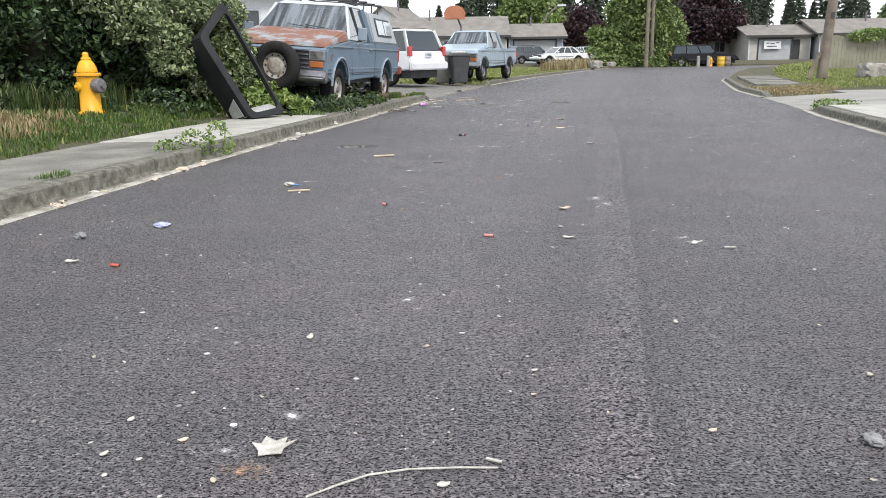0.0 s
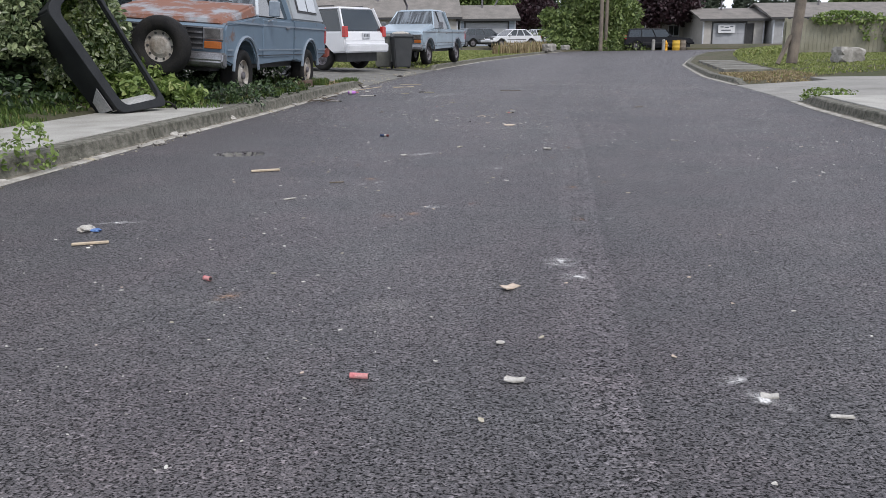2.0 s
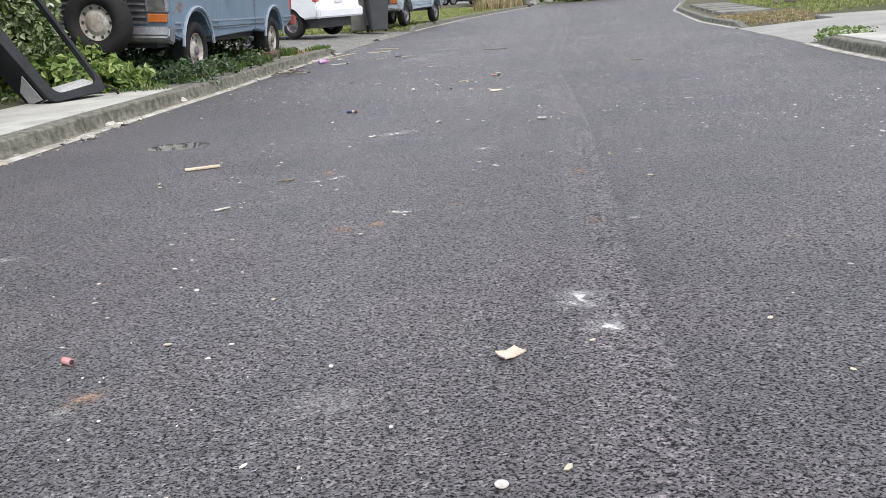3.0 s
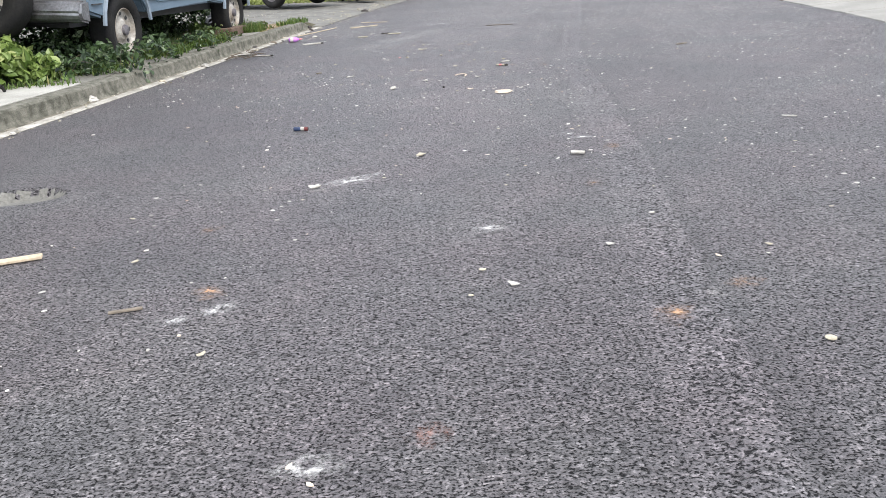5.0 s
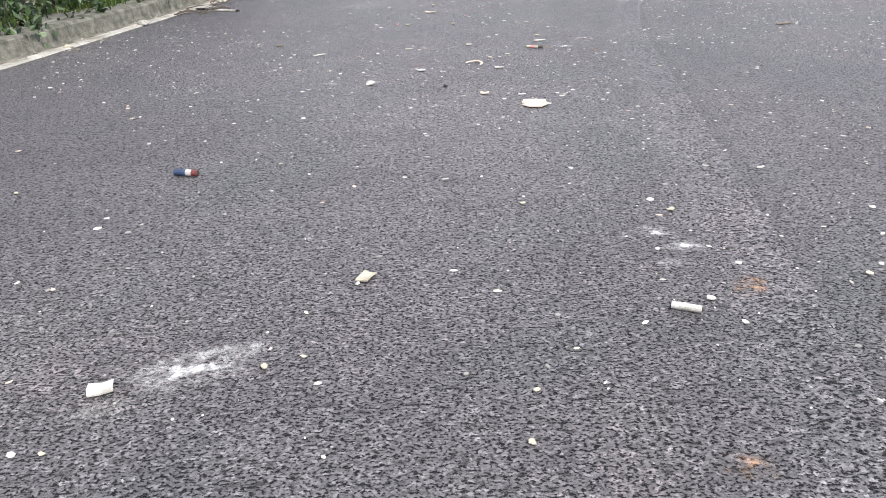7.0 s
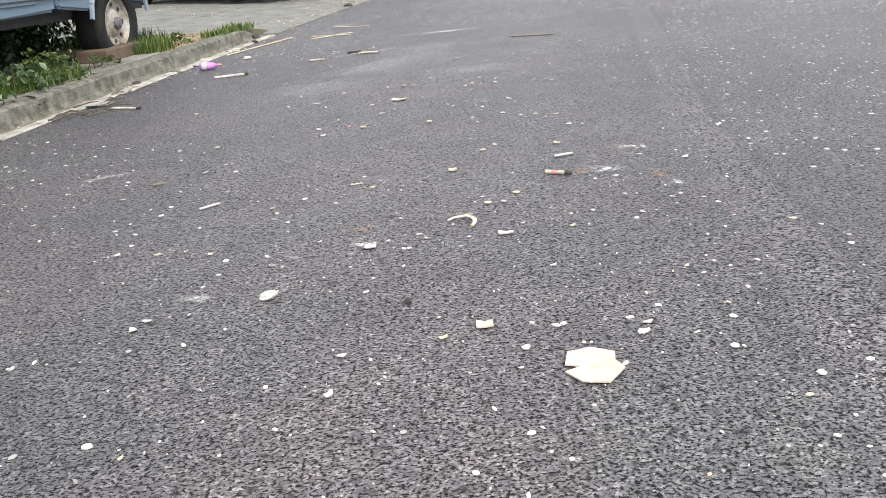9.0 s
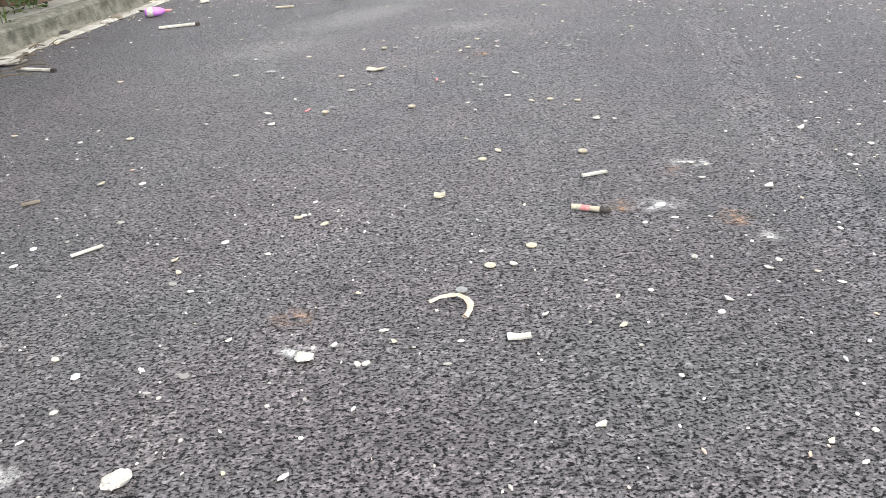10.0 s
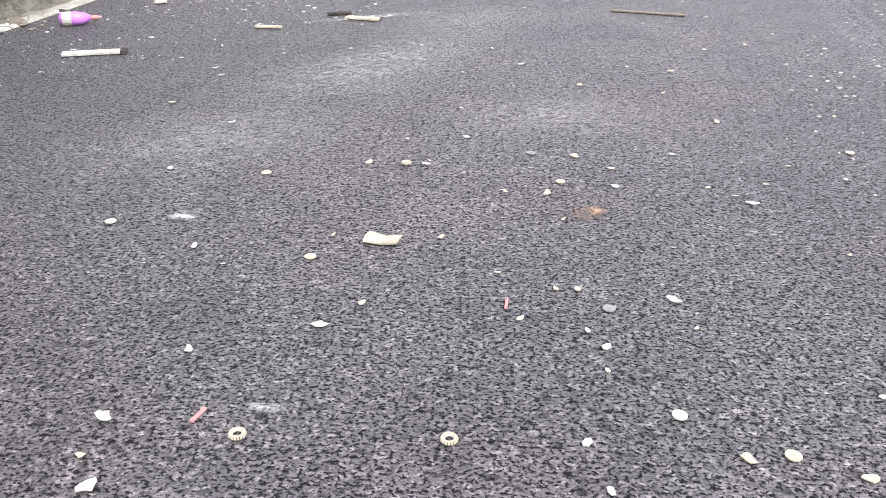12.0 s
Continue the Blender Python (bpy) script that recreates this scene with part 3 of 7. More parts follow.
def seam_x(y):
    return float(np.interp(y, [p[1] for p in SEAM], [p[0] for p in SEAM]))


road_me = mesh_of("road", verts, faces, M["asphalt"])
road_me.materials.append(M["drive"])
for poly in road_me.polygons:
    poly.material_index = 1 if poly.center[2] < -0.010 and poly.normal[2] > 0.6 else 0
road_me.attributes.new("across", "FLOAT", "POINT").data.foreach_set("value", [v[0] - seam_x(v[1]) for v in verts])
road = tagged(new("road", road_me), "dark grey coarse asphalt littered with firework debris", "road", kind="structure")


def kerb_run(name, edge, side, y0, y1, step, height=0.15, label="weathered concrete kerb with a narrow gutter"):
    """Kerb stones along a line, each a piece of its own, with the gutter strip before them. side: -1 left, 1 right."""
    home = tagged(new(name), label, "kerb", kind="structure")
    prof = [(0.0, 0.004), (0.02, 0.014), (0.085, 0.016), (0.13, 0.018), (0.145, 0.05), (0.155, height - 0.02), (0.17, height - 0.004), (0.2, height), (0.31, height), (0.31, -0.05), (0.0, -0.05)]
    y = y0
    while y < y1 - 0.3:
        e = min(y + step, y1)
        cuts = np.linspace(y + 0.004, e - 0.004, 9)
        vs, fs = [], []
        for c in cuts:
            drop = 1 - 0.85 * smooth_step(0, 1, 1 - min((c - y0) / 0.7 if y0 > 5 else 1, (y1 - c) / 0.7 if y1 < 60 else 1, 1))
            for o, z in prof:
                rough = 0.006 * noise.noise((c * 2.3, o * 20, side)) + 0.006 * noise.noise((c * 11, o * 30, side))
                vs.append((edge(c) + side * (o + rough), c, z * drop if z > 0.03 else z))
        k = len(prof)
        for a in range(len(cuts) - 1):
            for i in range(k):
                fs.append((a * k + i, a * k + (i + 1) % k, (a + 1) * k + (i + 1) % k, (a + 1) * k + i))
        fs += [tuple(range(k))[::-1], tuple(range((len(cuts) - 1) * k, len(cuts) * k))]
        me = mesh_of("kerb_stone", vs, fs, M["kerb"])
        me.materials.append(M["gutter"])
        me.materials.append(M["gutter_dirt"])
        for poly in me.polygons:
            row = poly.vertices[0] % k
            if len(poly.vertices) == 4 and poly.center[2] > -0.01 and row < 3:
                poly.material_index = 1 if row < 2 else 2
        ob = new("kerb_stone", me)
        ob.parent = home
        y = e
    return home


kerb_run("kerb_left", left_x, -1, -8, 20.4, 1.7)
kerb_run("kerb_left_far", left_x, -1, 29.5, 64.5, 3.5)
kerb_run("kerb_right", right_x, 1, -8, 14.7, 2.2, 0.13)
kerb_run("kerb_right_far", right_x, 1, 19.2, 60, 2.6, 0.11)


def slab(home, edge, side, o0, o1, y0, y1, z, material, thick=0.12, fall=0.0):
    """A paving slab that follows the kerb line."""
    g = 0.008
    vs = []
    for zz in (z - thick, z):
        for o, y in ((o0 + g, y0 + g), (o1 - g, y0 + g), (o1 - g, y1 - g), (o0 + g, y1 - g)):
            vs.append((edge(y) + side * o, y, zz + (fall if o < o0 + 0.1 else 0.0) + random.uniform(-0.004, 0.004)))
    bm = hexa(vs[:4], vs[4:])
    return part("slab", bm, material, home, bevel=0.008)


walkway = tagged(new("pavement_left"), "cracked concrete footpath, one slab newer and paler", "pavement", kind="structure")
for y0, y1, key in ((-8, -6.2, "slab_old"), (-6.2, -4.4, "slab_old"), (-4.4, -2.6, "slab_old"), (-2.6, -0.8, "slab_old"), (-0.8, 1.0, "slab_old"), (1.0, 2.8, "slab_old"),
                    (2.8, 4.6, "slab_old"), (4.6, 6.4, "slab_old"), (6.4, 8.9, "slab_old"), (8.9, 11.1, "slab_new"), (11.1, 13.0, "slab_new"), (13.0, 14.8, "slab_old"), (14.8, 16.5, "slab_old"), (16.5, 18.05, "slab_old")):
    slab(walkway, left_x, -1, 0.34, 1.62, y0, y1, 0.152, M[key])
driveway = tagged(new("driveway_left"), "grey concrete driveway apron strewn with grit", "driveway", kind="structure")
for y0, y1 in ((20.6, 23.4), (23.4, 26.2), (26.2, 29.2)):
    for o0, o1, z in ((0.02, 2.2, 0.10), (2.2, 5.0, 0.16), (5.0, 9.0, 0.22)):
        slab(driveway, left_x, -1, o0, o1, y0, y1, z, M["drive"], 0.12, -0.085 if o0 < 1 else -0.06)
verge_v, verge_f = [], []
for j, y in enumerate(np.linspace(18.08, 20.7, 14)):
    for o in (0.30, 0.6, 0.95, 1.3, 1.6):
        wob = 0.12 * noise.noise((y * 1.9, o, 3)) if o > 1.5 else 0.0
        verge_v.append((left_x(y) - o - wob, y, 0.13 + 0.02 * noise.noise((y * 2, o * 3, 0)) - 0.06 * smooth_step(20.0, 20.7, y)))
for j in range(13):
    verge_f += [(j * 5 + i, j * 5 + 5 + i, j * 5 + 6 + i, j * 5 + 1 + i) for i in range(4)]
tagged(new("verge", mesh_of("verge", verge_v, verge_f, M["dirt"])), "bare tan dirt verge behind the kerb", "ground", kind="structure")
pad = tagged(new("pavement_right"), "pale concrete footpath behind the kerb", "pavement", kind="structure")
for y0, y1 in ((-6, -3), (-3, 0), (0, 3), (3, 6), (6, 9), (9, 11.6), (11.6, 14.2)):
    slab(pad, right_x, 1, 0.34, 1.9, y0, y1, 0.135, M["slab_new"])
drive_r = tagged(new("driveway_right"), "worn grey asphalt driveway", "driveway", kind="structure")
for y0, y1 in ((14.75, 16.2), (16.2, 17.65), (17.65, 19.1)):
    slab(drive_r, right_x, 1, 0.02, 2.0, y0, y1, 0.10, M["drive_pale"], 0.12, -0.09)
slab(drive_r, right_x, 1, 2.0, 16, 10.6, 20.4, 0.165, M["drive_pale"], 0.12, -0.062)
steps_r = tagged(new("pavement_corner"), "broken stepping slabs in grass at the corner", "pavement", kind="structure")
for y0 in (23.4, 25.2, 27.0, 28.8, 30.6):
    slab(steps_r, right_x, 1, 0.6, 1.9, y0, y0 + 1.3, 0.17, M["slab_old"])


# ---- vehicles: x forward, y to the left side, z up ----
def wheel(home, x, y, r=0.36, width=0.24, rim="rim_white", label=""):
    """Tyre with its rim and hub; the axle lies along y."""
    side = 1 if y > 0 else -1
    turn = Matrix.Translation((x, y, r)) @ Matrix.Rotation(radians(-90 * side), 4, "X")
    h, k = width / 2, r * 0.60
    tyre = part("tyre", lathe([(k, -h * 0.8), (r * 0.86, -h), (r * 0.96, -h * 0.86), (r, -h * 0.5), (r, h * 0.5), (r * 0.96, h * 0.86), (r * 0.86, h), (k, h * 0.8)], 32, m=turn, caps=False), M["rubber"], home, label, True)
    part("rim", lathe([(k, -h * 0.7), (k * 1.03, h * 0.72), (k * 0.96, h * 0.8), (k * 0.88, h * 0.5), (k * 0.6, h * 0.38), (k * 0.42, h * 0.62), (k * 0.2, h * 0.7)], 28, m=turn), M[rim], tyre, smooth=False)
    # dark discs on the closed rim stand in for shaded vent openings
    for i in range(8):
        holes = bmesh.new()
        a = 2 * math.pi * i / 8
        c = (k * 0.74 * math.cos(a), k * 0.74 * math.sin(a))
        lathe([(k * 0.10, h * 0.3), (k * 0.10, h * 0.47)], 8, holes, turn @ Matrix.Translation((c[0], c[1], 0.0)))
        part("vent_shade_disc", holes, M["trim_dark"], tyre)
    part("hub", lathe([(k * 0.26, h * 0.5), (k * 0.24, h * 0.9), (k * 0.12, h * 0.98)], 14, m=turn), M["castgrey"], tyre)
    return tyre


def arch(cx, r, cz=0.40, n=9, lo=12):
    """Points of a wheel arch from front to back."""
    return [(cx + r * math.cos(radians(a)), cz + r * math.sin(radians(a))) for a in np.linspace(lo, 180 - lo, n)]


def arch_lip(home, cx, r, side, half, material, cz=0.40):
    bm = bmesh.new()
    pts = [(x, side * (half + 0.012), z) for x, z in arch(cx, r + 0.02, cz, 13, 4)]
    tube(pts, 0.022, 6, bm)
    return part("arch_trim", bm, M[material], home)


def pane(name, corners, material, home, thick=0.012, label=""):
    """A flat pane from four corners, in order."""
    c = [Vector(p) for p in corners]
    nrm = (c[1] - c[0]).cross(c[3] - c[0]).normalized() * thick
    return part(name, hexa([p - nrm for p in c], c), M[material], home, label)


def beam(home, name, p, q, w, d, material, bm=None):
    """A squared bar from p to q."""
    p, q = Vector(p), Vector(q)
    m = Matrix.Translation((p + q) / 2) @ (q - p).to_track_quat("Z", "Y").to_matrix().to_4x4()
    bm = bmesh.new()
    bmesh.ops.create_cube(bm, size=1, matrix=m @ Matrix.Diagonal((w, d, (q - p).length, 1)))
    return part(name, bm, M[material], home, bevel=min(w, d) * 0.2)


def pickup(m, label, paint="blue_paint", hood="hood_paint", roof="pale_paint", canopy=True, trim="trim_white", glass="windscreen", half=0.95, rear_bumper="rust_red", rim="rim_white", cabin=0.0):
    t = thing("pickup_truck", m, label, "pickup truck")
    xf, xr, nose, tail, back = 1.62, -1.58, 2.36, -2.62, -0.62 - cabin
    front = [(nose, 0.56), *arch(xf, 0.47), (1.1, 0.53), (back, 0.53), (back, 1.18), (0.98, 1.18), (nose - 0.06, 1.05), (nose, 0.98)]
    part("cab_body", prism(front, -half, half), M[paint], t, bevel=0.025, seg=2)
    bed = [(back - 0.03, 0.55), *arch(xr, 0.47), (tail, 0.62), (tail, 1.18), (back - 0.03, 1.18)]
    part("bed_body", prism(bed, -half, half), M[paint], t, bevel=0.02, seg=2)
    part("underbody", box_bm(tail + 0.1, nose - 0.1, -half + 0.26, half - 0.26, 0.42, 0.98), M["trim_dark"], t)
    bm = hexa([(nose - 0.03, -half + 0.04, 1.02), (nose - 0.03, half - 0.04, 1.02), (1.0, half - 0.05, 1.17), (1.0, -half + 0.05, 1.17)],
              [(nose - 0.06, -half + 0.12, 1.10), (nose - 0.06, half - 0.12, 1.10), (0.96, half - 0.10, 1.36), (0.96, -half + 0.10, 1.36)])
    part("hood", bm, M[hood], t, "faded hood with large rust patches" if hood == "hood_paint" else "", bevel=0.03, seg=2)
    # cabin
    top, rh = 1.85, half - 0.28
    part("roof", hexa([(0.46, -rh, top - 0.07), (0.46, rh, top - 0.07), (back + 0.06, rh, top - 0.07), (back + 0.06, -rh, top - 0.07)],
                      [(0.34, -rh + 0.08, top), (0.34, rh - 0.08, top), (back + 0.12, rh - 0.08, top), (back + 0.12, -rh + 0.08, top)]), M[roof], t, bevel=0.025, seg=2)
    for s in (-1, 1):
        beam(t, "windshield_pillar", (0.98, s * (half - 0.07), 1.19), (0.44, s * (rh - 0.01), top - 0.06), 0.055, 0.06, roof)
        beam(t, "rear_pillar", (back + 0.06, s * (half - 0.08), 1.17), (back + 0.10, s * (rh - 0.02), top - 0.06), 0.05, 0.13, paint)
        beam(t, "door_pillar", (0.16 - cabin * 0.3, s * (half - 0.075), 1.19), (0.16 - cabin * 0.3, s * (rh - 0.01), top - 0.06), 0.03, 0.03, "trim_dark")
        pane("side_window", [(0.93, s * (half - 0.085), 1.2), (back + 0.1, s * (half - 0.085), 1.2), (back + 0.12, s * (rh - 0.02), top - 0.07), (0.45, s * (rh - 0.02), top - 0.07)][::s], "glass", t)
        door = part("door", box_bm(-0.36, 0.92, s * half - 0.01, s * half + 0.012, 0.6, 1.15), M[paint], t, bevel=0.008)
        part("door_handle", box_bm(-0.30, -0.14, s * half + 0.010, s * half + 0.04, 1.03, 1.06), M["chrome"], door, bevel=0.006)
        arm = part("mirror_arm", tube([(0.72, s * half, 1.12), (0.74, s * (half + 0.16), 1.2), (0.76, s * (half + 0.1), 1.36)], 0.012), M["trim_white"], t)
        part("mirror", box_bm(0.72, 0.78, s * (half + 0.04), s * (half + 0.2), 1.2, 1.42), M[trim], arm, bevel=0.012)
        for z0, z1, key in ((1.06, 1.085, trim), (0.705, 0.725, trim), (0.63, 0.64, "trim_dark")):
            for a, b in ((nose - 0.06, xf + 0.5 if z0 < 1 else 1.3), (1.12 if z0 < 1 else 1.3, back), (back - 0.03, xr + 0.5 if z0 < 1 else -1.2), (xr - 0.5 if z0 < 1 else -1.2, tail + 0.02)):
                part("trim_strip", box_bm(b, a, s * (half + 0.003), s * (half + 0.018), z0, z1), M[key], t)
        arch_lip(t, xf, 0.47, s, half, trim)
        arch_lip(t, xr, 0.47, s, half, trim)
        for x in (xf, xr):
            wheel(t, x, s * (half - 0.13), rim=rim)
        lamp = part("headlight", box_bm(nose - 0.03, nose + 0.035, s * (half - 0.30), s * (half - 0.03), 0.83, 0.99), M["chrome"], t, bevel=0.01)
        part("lens", box_bm(nose + 0.03, nose + 0.042, s * (half - 0.27), s * (half - 0.06), 0.85, 0.97), M["lens_grey"], lamp)
        part("turn_signal", box_bm(nose - 0.02, nose + 0.04, s * (half - 0.28), s * (half - 0.05), 0.72, 0.815), M["lens_orange"], t, "orange turn signal", bevel=0.008)
        part("tail_light", box_bm(tail - 0.02, tail + 0.06, s * (half - 0.13), s * (half + 0.012), 0.82, 1.12), M["lens_red"], t, "red tail light", bevel=0.008)
        beam(t, "wiper", (0.97, s * 0.15 + 0.35, 1.37), (0.89, s * 0.15 - 0.1, 1.42), 0.012, 0.012, "trim_dark")
    pane("windshield", [(0.96, -half + 0.1, 1.30), (0.96, half - 0.1, 1.30), (0.46, rh - 0.03, top - 0.07), (0.46, -rh + 0.03, top - 0.07)], glass, t)
    pane("rear_window", [(back + 0.06, half - 0.14, 1.22), (back + 0.06, -half + 0.14, 1.22), (back + 0.10, -rh + 0.05, top - 0.08), (back + 0.10, rh - 0.05, top - 0.08)], "glass", t)
    seat = part("bench_seat", box_bm(-0.45, -0.25, -half + 0.2, half - 0.2, 0.9, 1.42), M["grey_panel"], t, bevel=0.04)
    part("dashboard", box_bm(0.72, 0.98, -half + 0.15, half - 0.15, 1.05, 1.24), M["trim_dark"], t, bevel=0.03)
    # nose
    grille = part("grille", box_bm(nose - 0.05, nose + 0.015, -half + 0.31, half - 0.31, 0.71, 0.99), M["trim_dark"], t)
    for z in (0.715, 0.78, 0.85, 0.92, 0.985):
        part("grille_bar", box_bm(nose + 0.01, nose + 0.04, -half + 0.30, half - 0.30, z - 0.01, z + 0.01), M["chrome"], grille)
    for y in (-0.42, -0.14, 0.14, 0.42):
        part("grille_bar", box_bm(nose + 0.012, nose + 0.036, y - 0.01, y + 0.01, 0.715, 0.985), M["chrome"], grille)
    bm = prism([(nose + 0.02, 0.47), (nose + 0.17, 0.50), (nose + 0.2, 0.57), (nose + 0.17, 0.67), (nose + 0.02, 0.68)], -half - 0.03, half + 0.03)
    part("front_bumper", bm, M["chrome"], t, "dented chrome bumper", bevel=0.02, seg=2)
    bm = prism([(tail - 0.02, 0.56), (tail - 0.2, 0.58), (tail - 0.22, 0.72), (tail - 0.02, 0.74)], -half - 0.04, half + 0.04)
    part("rear_bumper", bm, M[rear_bumper], t, "rusty red rear bumper" if rear_bumper == "rust_red" else "", bevel=0.02, seg=2)
    part("tailgate", box_bm(tail - 0.015, tail + 0.01, -half + 0.16, half - 0.16, 0.74, 1.17), M[paint], t, bevel=0.01)
    if canopy:
        c = part("canopy", hexa([(back - 0.05, -half + 0.03, 1.185), (back - 0.05, half - 0.03, 1.185), (tail, half - 0.03, 1.185), (tail, -half + 0.03, 1.185)],
                                [(back - 0.07, -half + 0.2, 1.76), (back - 0.07, half - 0.2, 1.76), (tail + 0.22, half - 0.2, 1.76), (tail + 0.22, -half + 0.2, 1.76)]), M["canopy_grey"], t, "pale grey canopy over the truck bed", bevel=0.03, seg=2)
        for s in (-1, 1):
            def on_side(x, f):
                return (x, s * (half - 0.03 - 0.17 * f + 0.012), 1.185 + 0.575 * f)
            pane("window_frame", [on_side(-2.2, 0.24), on_side(-1.02, 0.24), on_side(-1.02, 0.84), on_side(-2.2, 0.84)][::-s], "trim_dark", c, 0.01)
            for a, b in ((-2.15, -1.64), (-1.58, -1.07)):
                pane("canopy_window", [tuple(Vector(on_side(x, f)) + Vector((0, s * 0.012, 0))) for x, f in ((a, 0.3), (b, 0.3), (b, 0.78), (a, 0.78))][::-s], "glass_pale", c, 0.008)
        rack = part("roof_rack", tube([(0.25, 0.55, 1.95), (tail + 0.3, 0.55, 1.95)], 0.018), M["trim_dark"], t, "thin metal roof rack")
        part("rack_rail", tube([(0.25, -0.55, 1.95), (tail + 0.3, -0.55, 1.95)], 0.018), M["trim_dark"], rack)
        for x in (0.1, -0.5, -1.1, -1.7, -2.2):
            part("rack_bar", tube([(x, -0.62, 1.97), (x, 0.62, 1.97)], 0.016), M["trim_dark"], rack)
            for y in (-0.55, 0.55):
                part("rack_foot", tube([(x, y, 1.74), (x, y, 1.96)], 0.014), M["trim_dark"], rack)
    return t


def road_car(name, m, label, category, paint, length, half, belt, top, hood_x, glass_back, roof_front, roof_back, hatch=True, r=0.34, glass="glass", rim="castgrey", sill=0.42):
    """Estate cars and saloons: body with wheel arches, a glazed cabin, lamps, bumpers."""
    t = thing(name, m, label, category)
    nose, tail = length / 2, -length / 2
    xf, xr = nose - 0.85, tail + 0.95
    out = [(nose, sill + 0.05), *arch(xf, r + 0.07, r + 0.02), (xf - 0.5, sill - 0.08), (xr + 0.5, sill - 0.08), *arch(xr, r + 0.07, r + 0.02), (tail, sill), (tail - 0.02, sill + 0.3), (tail + 0.03, belt), (hood_x, belt),
           (nose - 0.25, belt - 0.13), (nose - 0.02, belt - 0.3)]
    part("body", prism(out, -half, half), M[paint], t, bevel=0.04, seg=2)
    part("underbody", box_bm(tail + 0.15, nose - 0.15, -half + 0.24, half - 0.24, 0.24, belt - 0.1), M["trim_dark"], t)
    rh = half - 0.17
    part("roof", hexa([(roof_front + 0.06, -rh, top - 0.07), (roof_front + 0.06, rh, top - 0.07), (roof_back - 0.04, rh, top - 0.07), (roof_back - 0.04, -rh, top - 0.07)],
                      [(roof_front - 0.06, -rh + 0.07, top), (roof_front - 0.06, rh - 0.07, top), (roof_back + 0.03, rh - 0.07, top), (roof_back + 0.03, -rh + 0.07, top)]), M[paint], t, bevel=0.03, seg=2)
    for s in (-1, 1):
        beam(t, "front_pillar", (hood_x, s * (half - 0.07), belt), (roof_front + 0.03, s * (rh - 0.02), top - 0.05), 0.05, 0.06, paint)
        beam(t, "rear_pillar", (glass_back + 0.04, s * (half - 0.06), belt), (roof_back, s * (rh - 0.02), top - 0.05), 0.05, 0.16 if hatch else 0.1, paint)
        for f in (0.36, 0.68):
            xb, xt = hood_x + (glass_back - hood_x) * f, roof_front + (roof_back - roof_front) * f
            beam(t, "door_pillar", (xb, s * (half - 0.06), belt), (xt, s * (rh - 0.015), top - 0.05), 0.04, 0.07, paint)
        pane("side_window", [(hood_x - 0.05, s * (half - 0.08), belt), (glass_back + 0.06, s * (half - 0.08), belt), (roof_back, s * (rh - 0.03), top - 0.06), (roof_front, s * (rh - 0.03), top - 0.06)][::s], glass, t)
        for x in (xf, xr):
            wheel(t, x, s * (half - 0.12), r, 0.21, rim)
        part("headlight", box_bm(nose - 0.12, nose + 0.01, s * (half - 0.38), s * (half - 0.04), belt - 0.34, belt - 0.2), M["lens_grey"], t, bevel=0.01)
        part("tail_light", box_bm(tail - 0.03, tail + 0.1, s * (half - 0.13), s * (half + 0.012), belt - 0.16, belt + 0.14 if hatch else belt - 0.05), M["lens_red"], t, "red tail light", bevel=0.015)
        part("door_trim", box_bm(xr + 0.5, xf - 0.5, s * (half + 0.002), s * (half + 0.02), 0.58, 0.63), M["trim_dark"], t)
        part("mirror", box_bm(hood_x - 0.28, hood_x - 0.16, s * half, s * (half + 0.18), belt + 0.02, belt + 0.16), M[paint], t, bevel=0.02)
    pane("windshield", [(hood_x, -half + 0.1, belt + 0.01), (hood_x, half - 0.1, belt + 0.01), (roof_front + 0.06, rh - 0.04, top - 0.06), (roof_front + 0.06, -rh + 0.04, top - 0.06)], "glass_clear", t)
    pane("rear_window", [(glass_back, half - 0.12, belt + 0.02), (glass_back, -half + 0.12, belt + 0.02), (roof_back - 0.045, -rh + 0.06, top - 0.07), (roof_back - 0.045, rh - 0.06, top - 0.07)], glass, t)
    part("front_bumper", prism([(nose - 0.02, sill - 0.02), (nose + 0.1, sill), (nose + 0.12, sill + 0.18), (nose - 0.02, sill + 0.2)], -half, half), M[paint], t, bevel=0.03)
    part("rear_bumper", prism([(tail + 0.02, sill - 0.02), (tail - 0.12, sill), (tail - 0.14, sill + 0.22), (tail + 0.02, sill + 0.26)], -half, half), M[paint], t, bevel=0.03, seg=2)
    plate = part("number_plate", box_bm(tail - 0.045, tail - 0.02, -0.16, 0.16, belt - 0.2, belt - 0.04), M["trim_white"], t)
    for k in range(4):
        part("plate_bar", box_bm(tail - 0.049, tail - 0.044, -0.12 + k * 0.065, -0.08 + k * 0.065, belt - 0.15, belt - 0.08), M["grey_paint"], plate)
    if hatch:
        for s in (-1, 1):
            part("roof_rail", tube([(roof_front - 0.3, s * (rh - 0.1), top + 0.03), (roof_back + 0.25, s * (rh - 0.1), top + 0.03)], 0.018), M["trim_dark"], t)
    return t


def heading(x, y, z, dx, dy, tilt=0.0, lean=0.0):
    """Stands at x, y with its front towards dx, dy."""
    return Matrix.Translation((x, y, z)) @ Matrix.Rotation(math.atan2(dy, dx), 4, "Z") @ Matrix.Rotation(radians(tilt), 4, "Y") @ Matrix.Rotation(radians(lean), 4, "X")


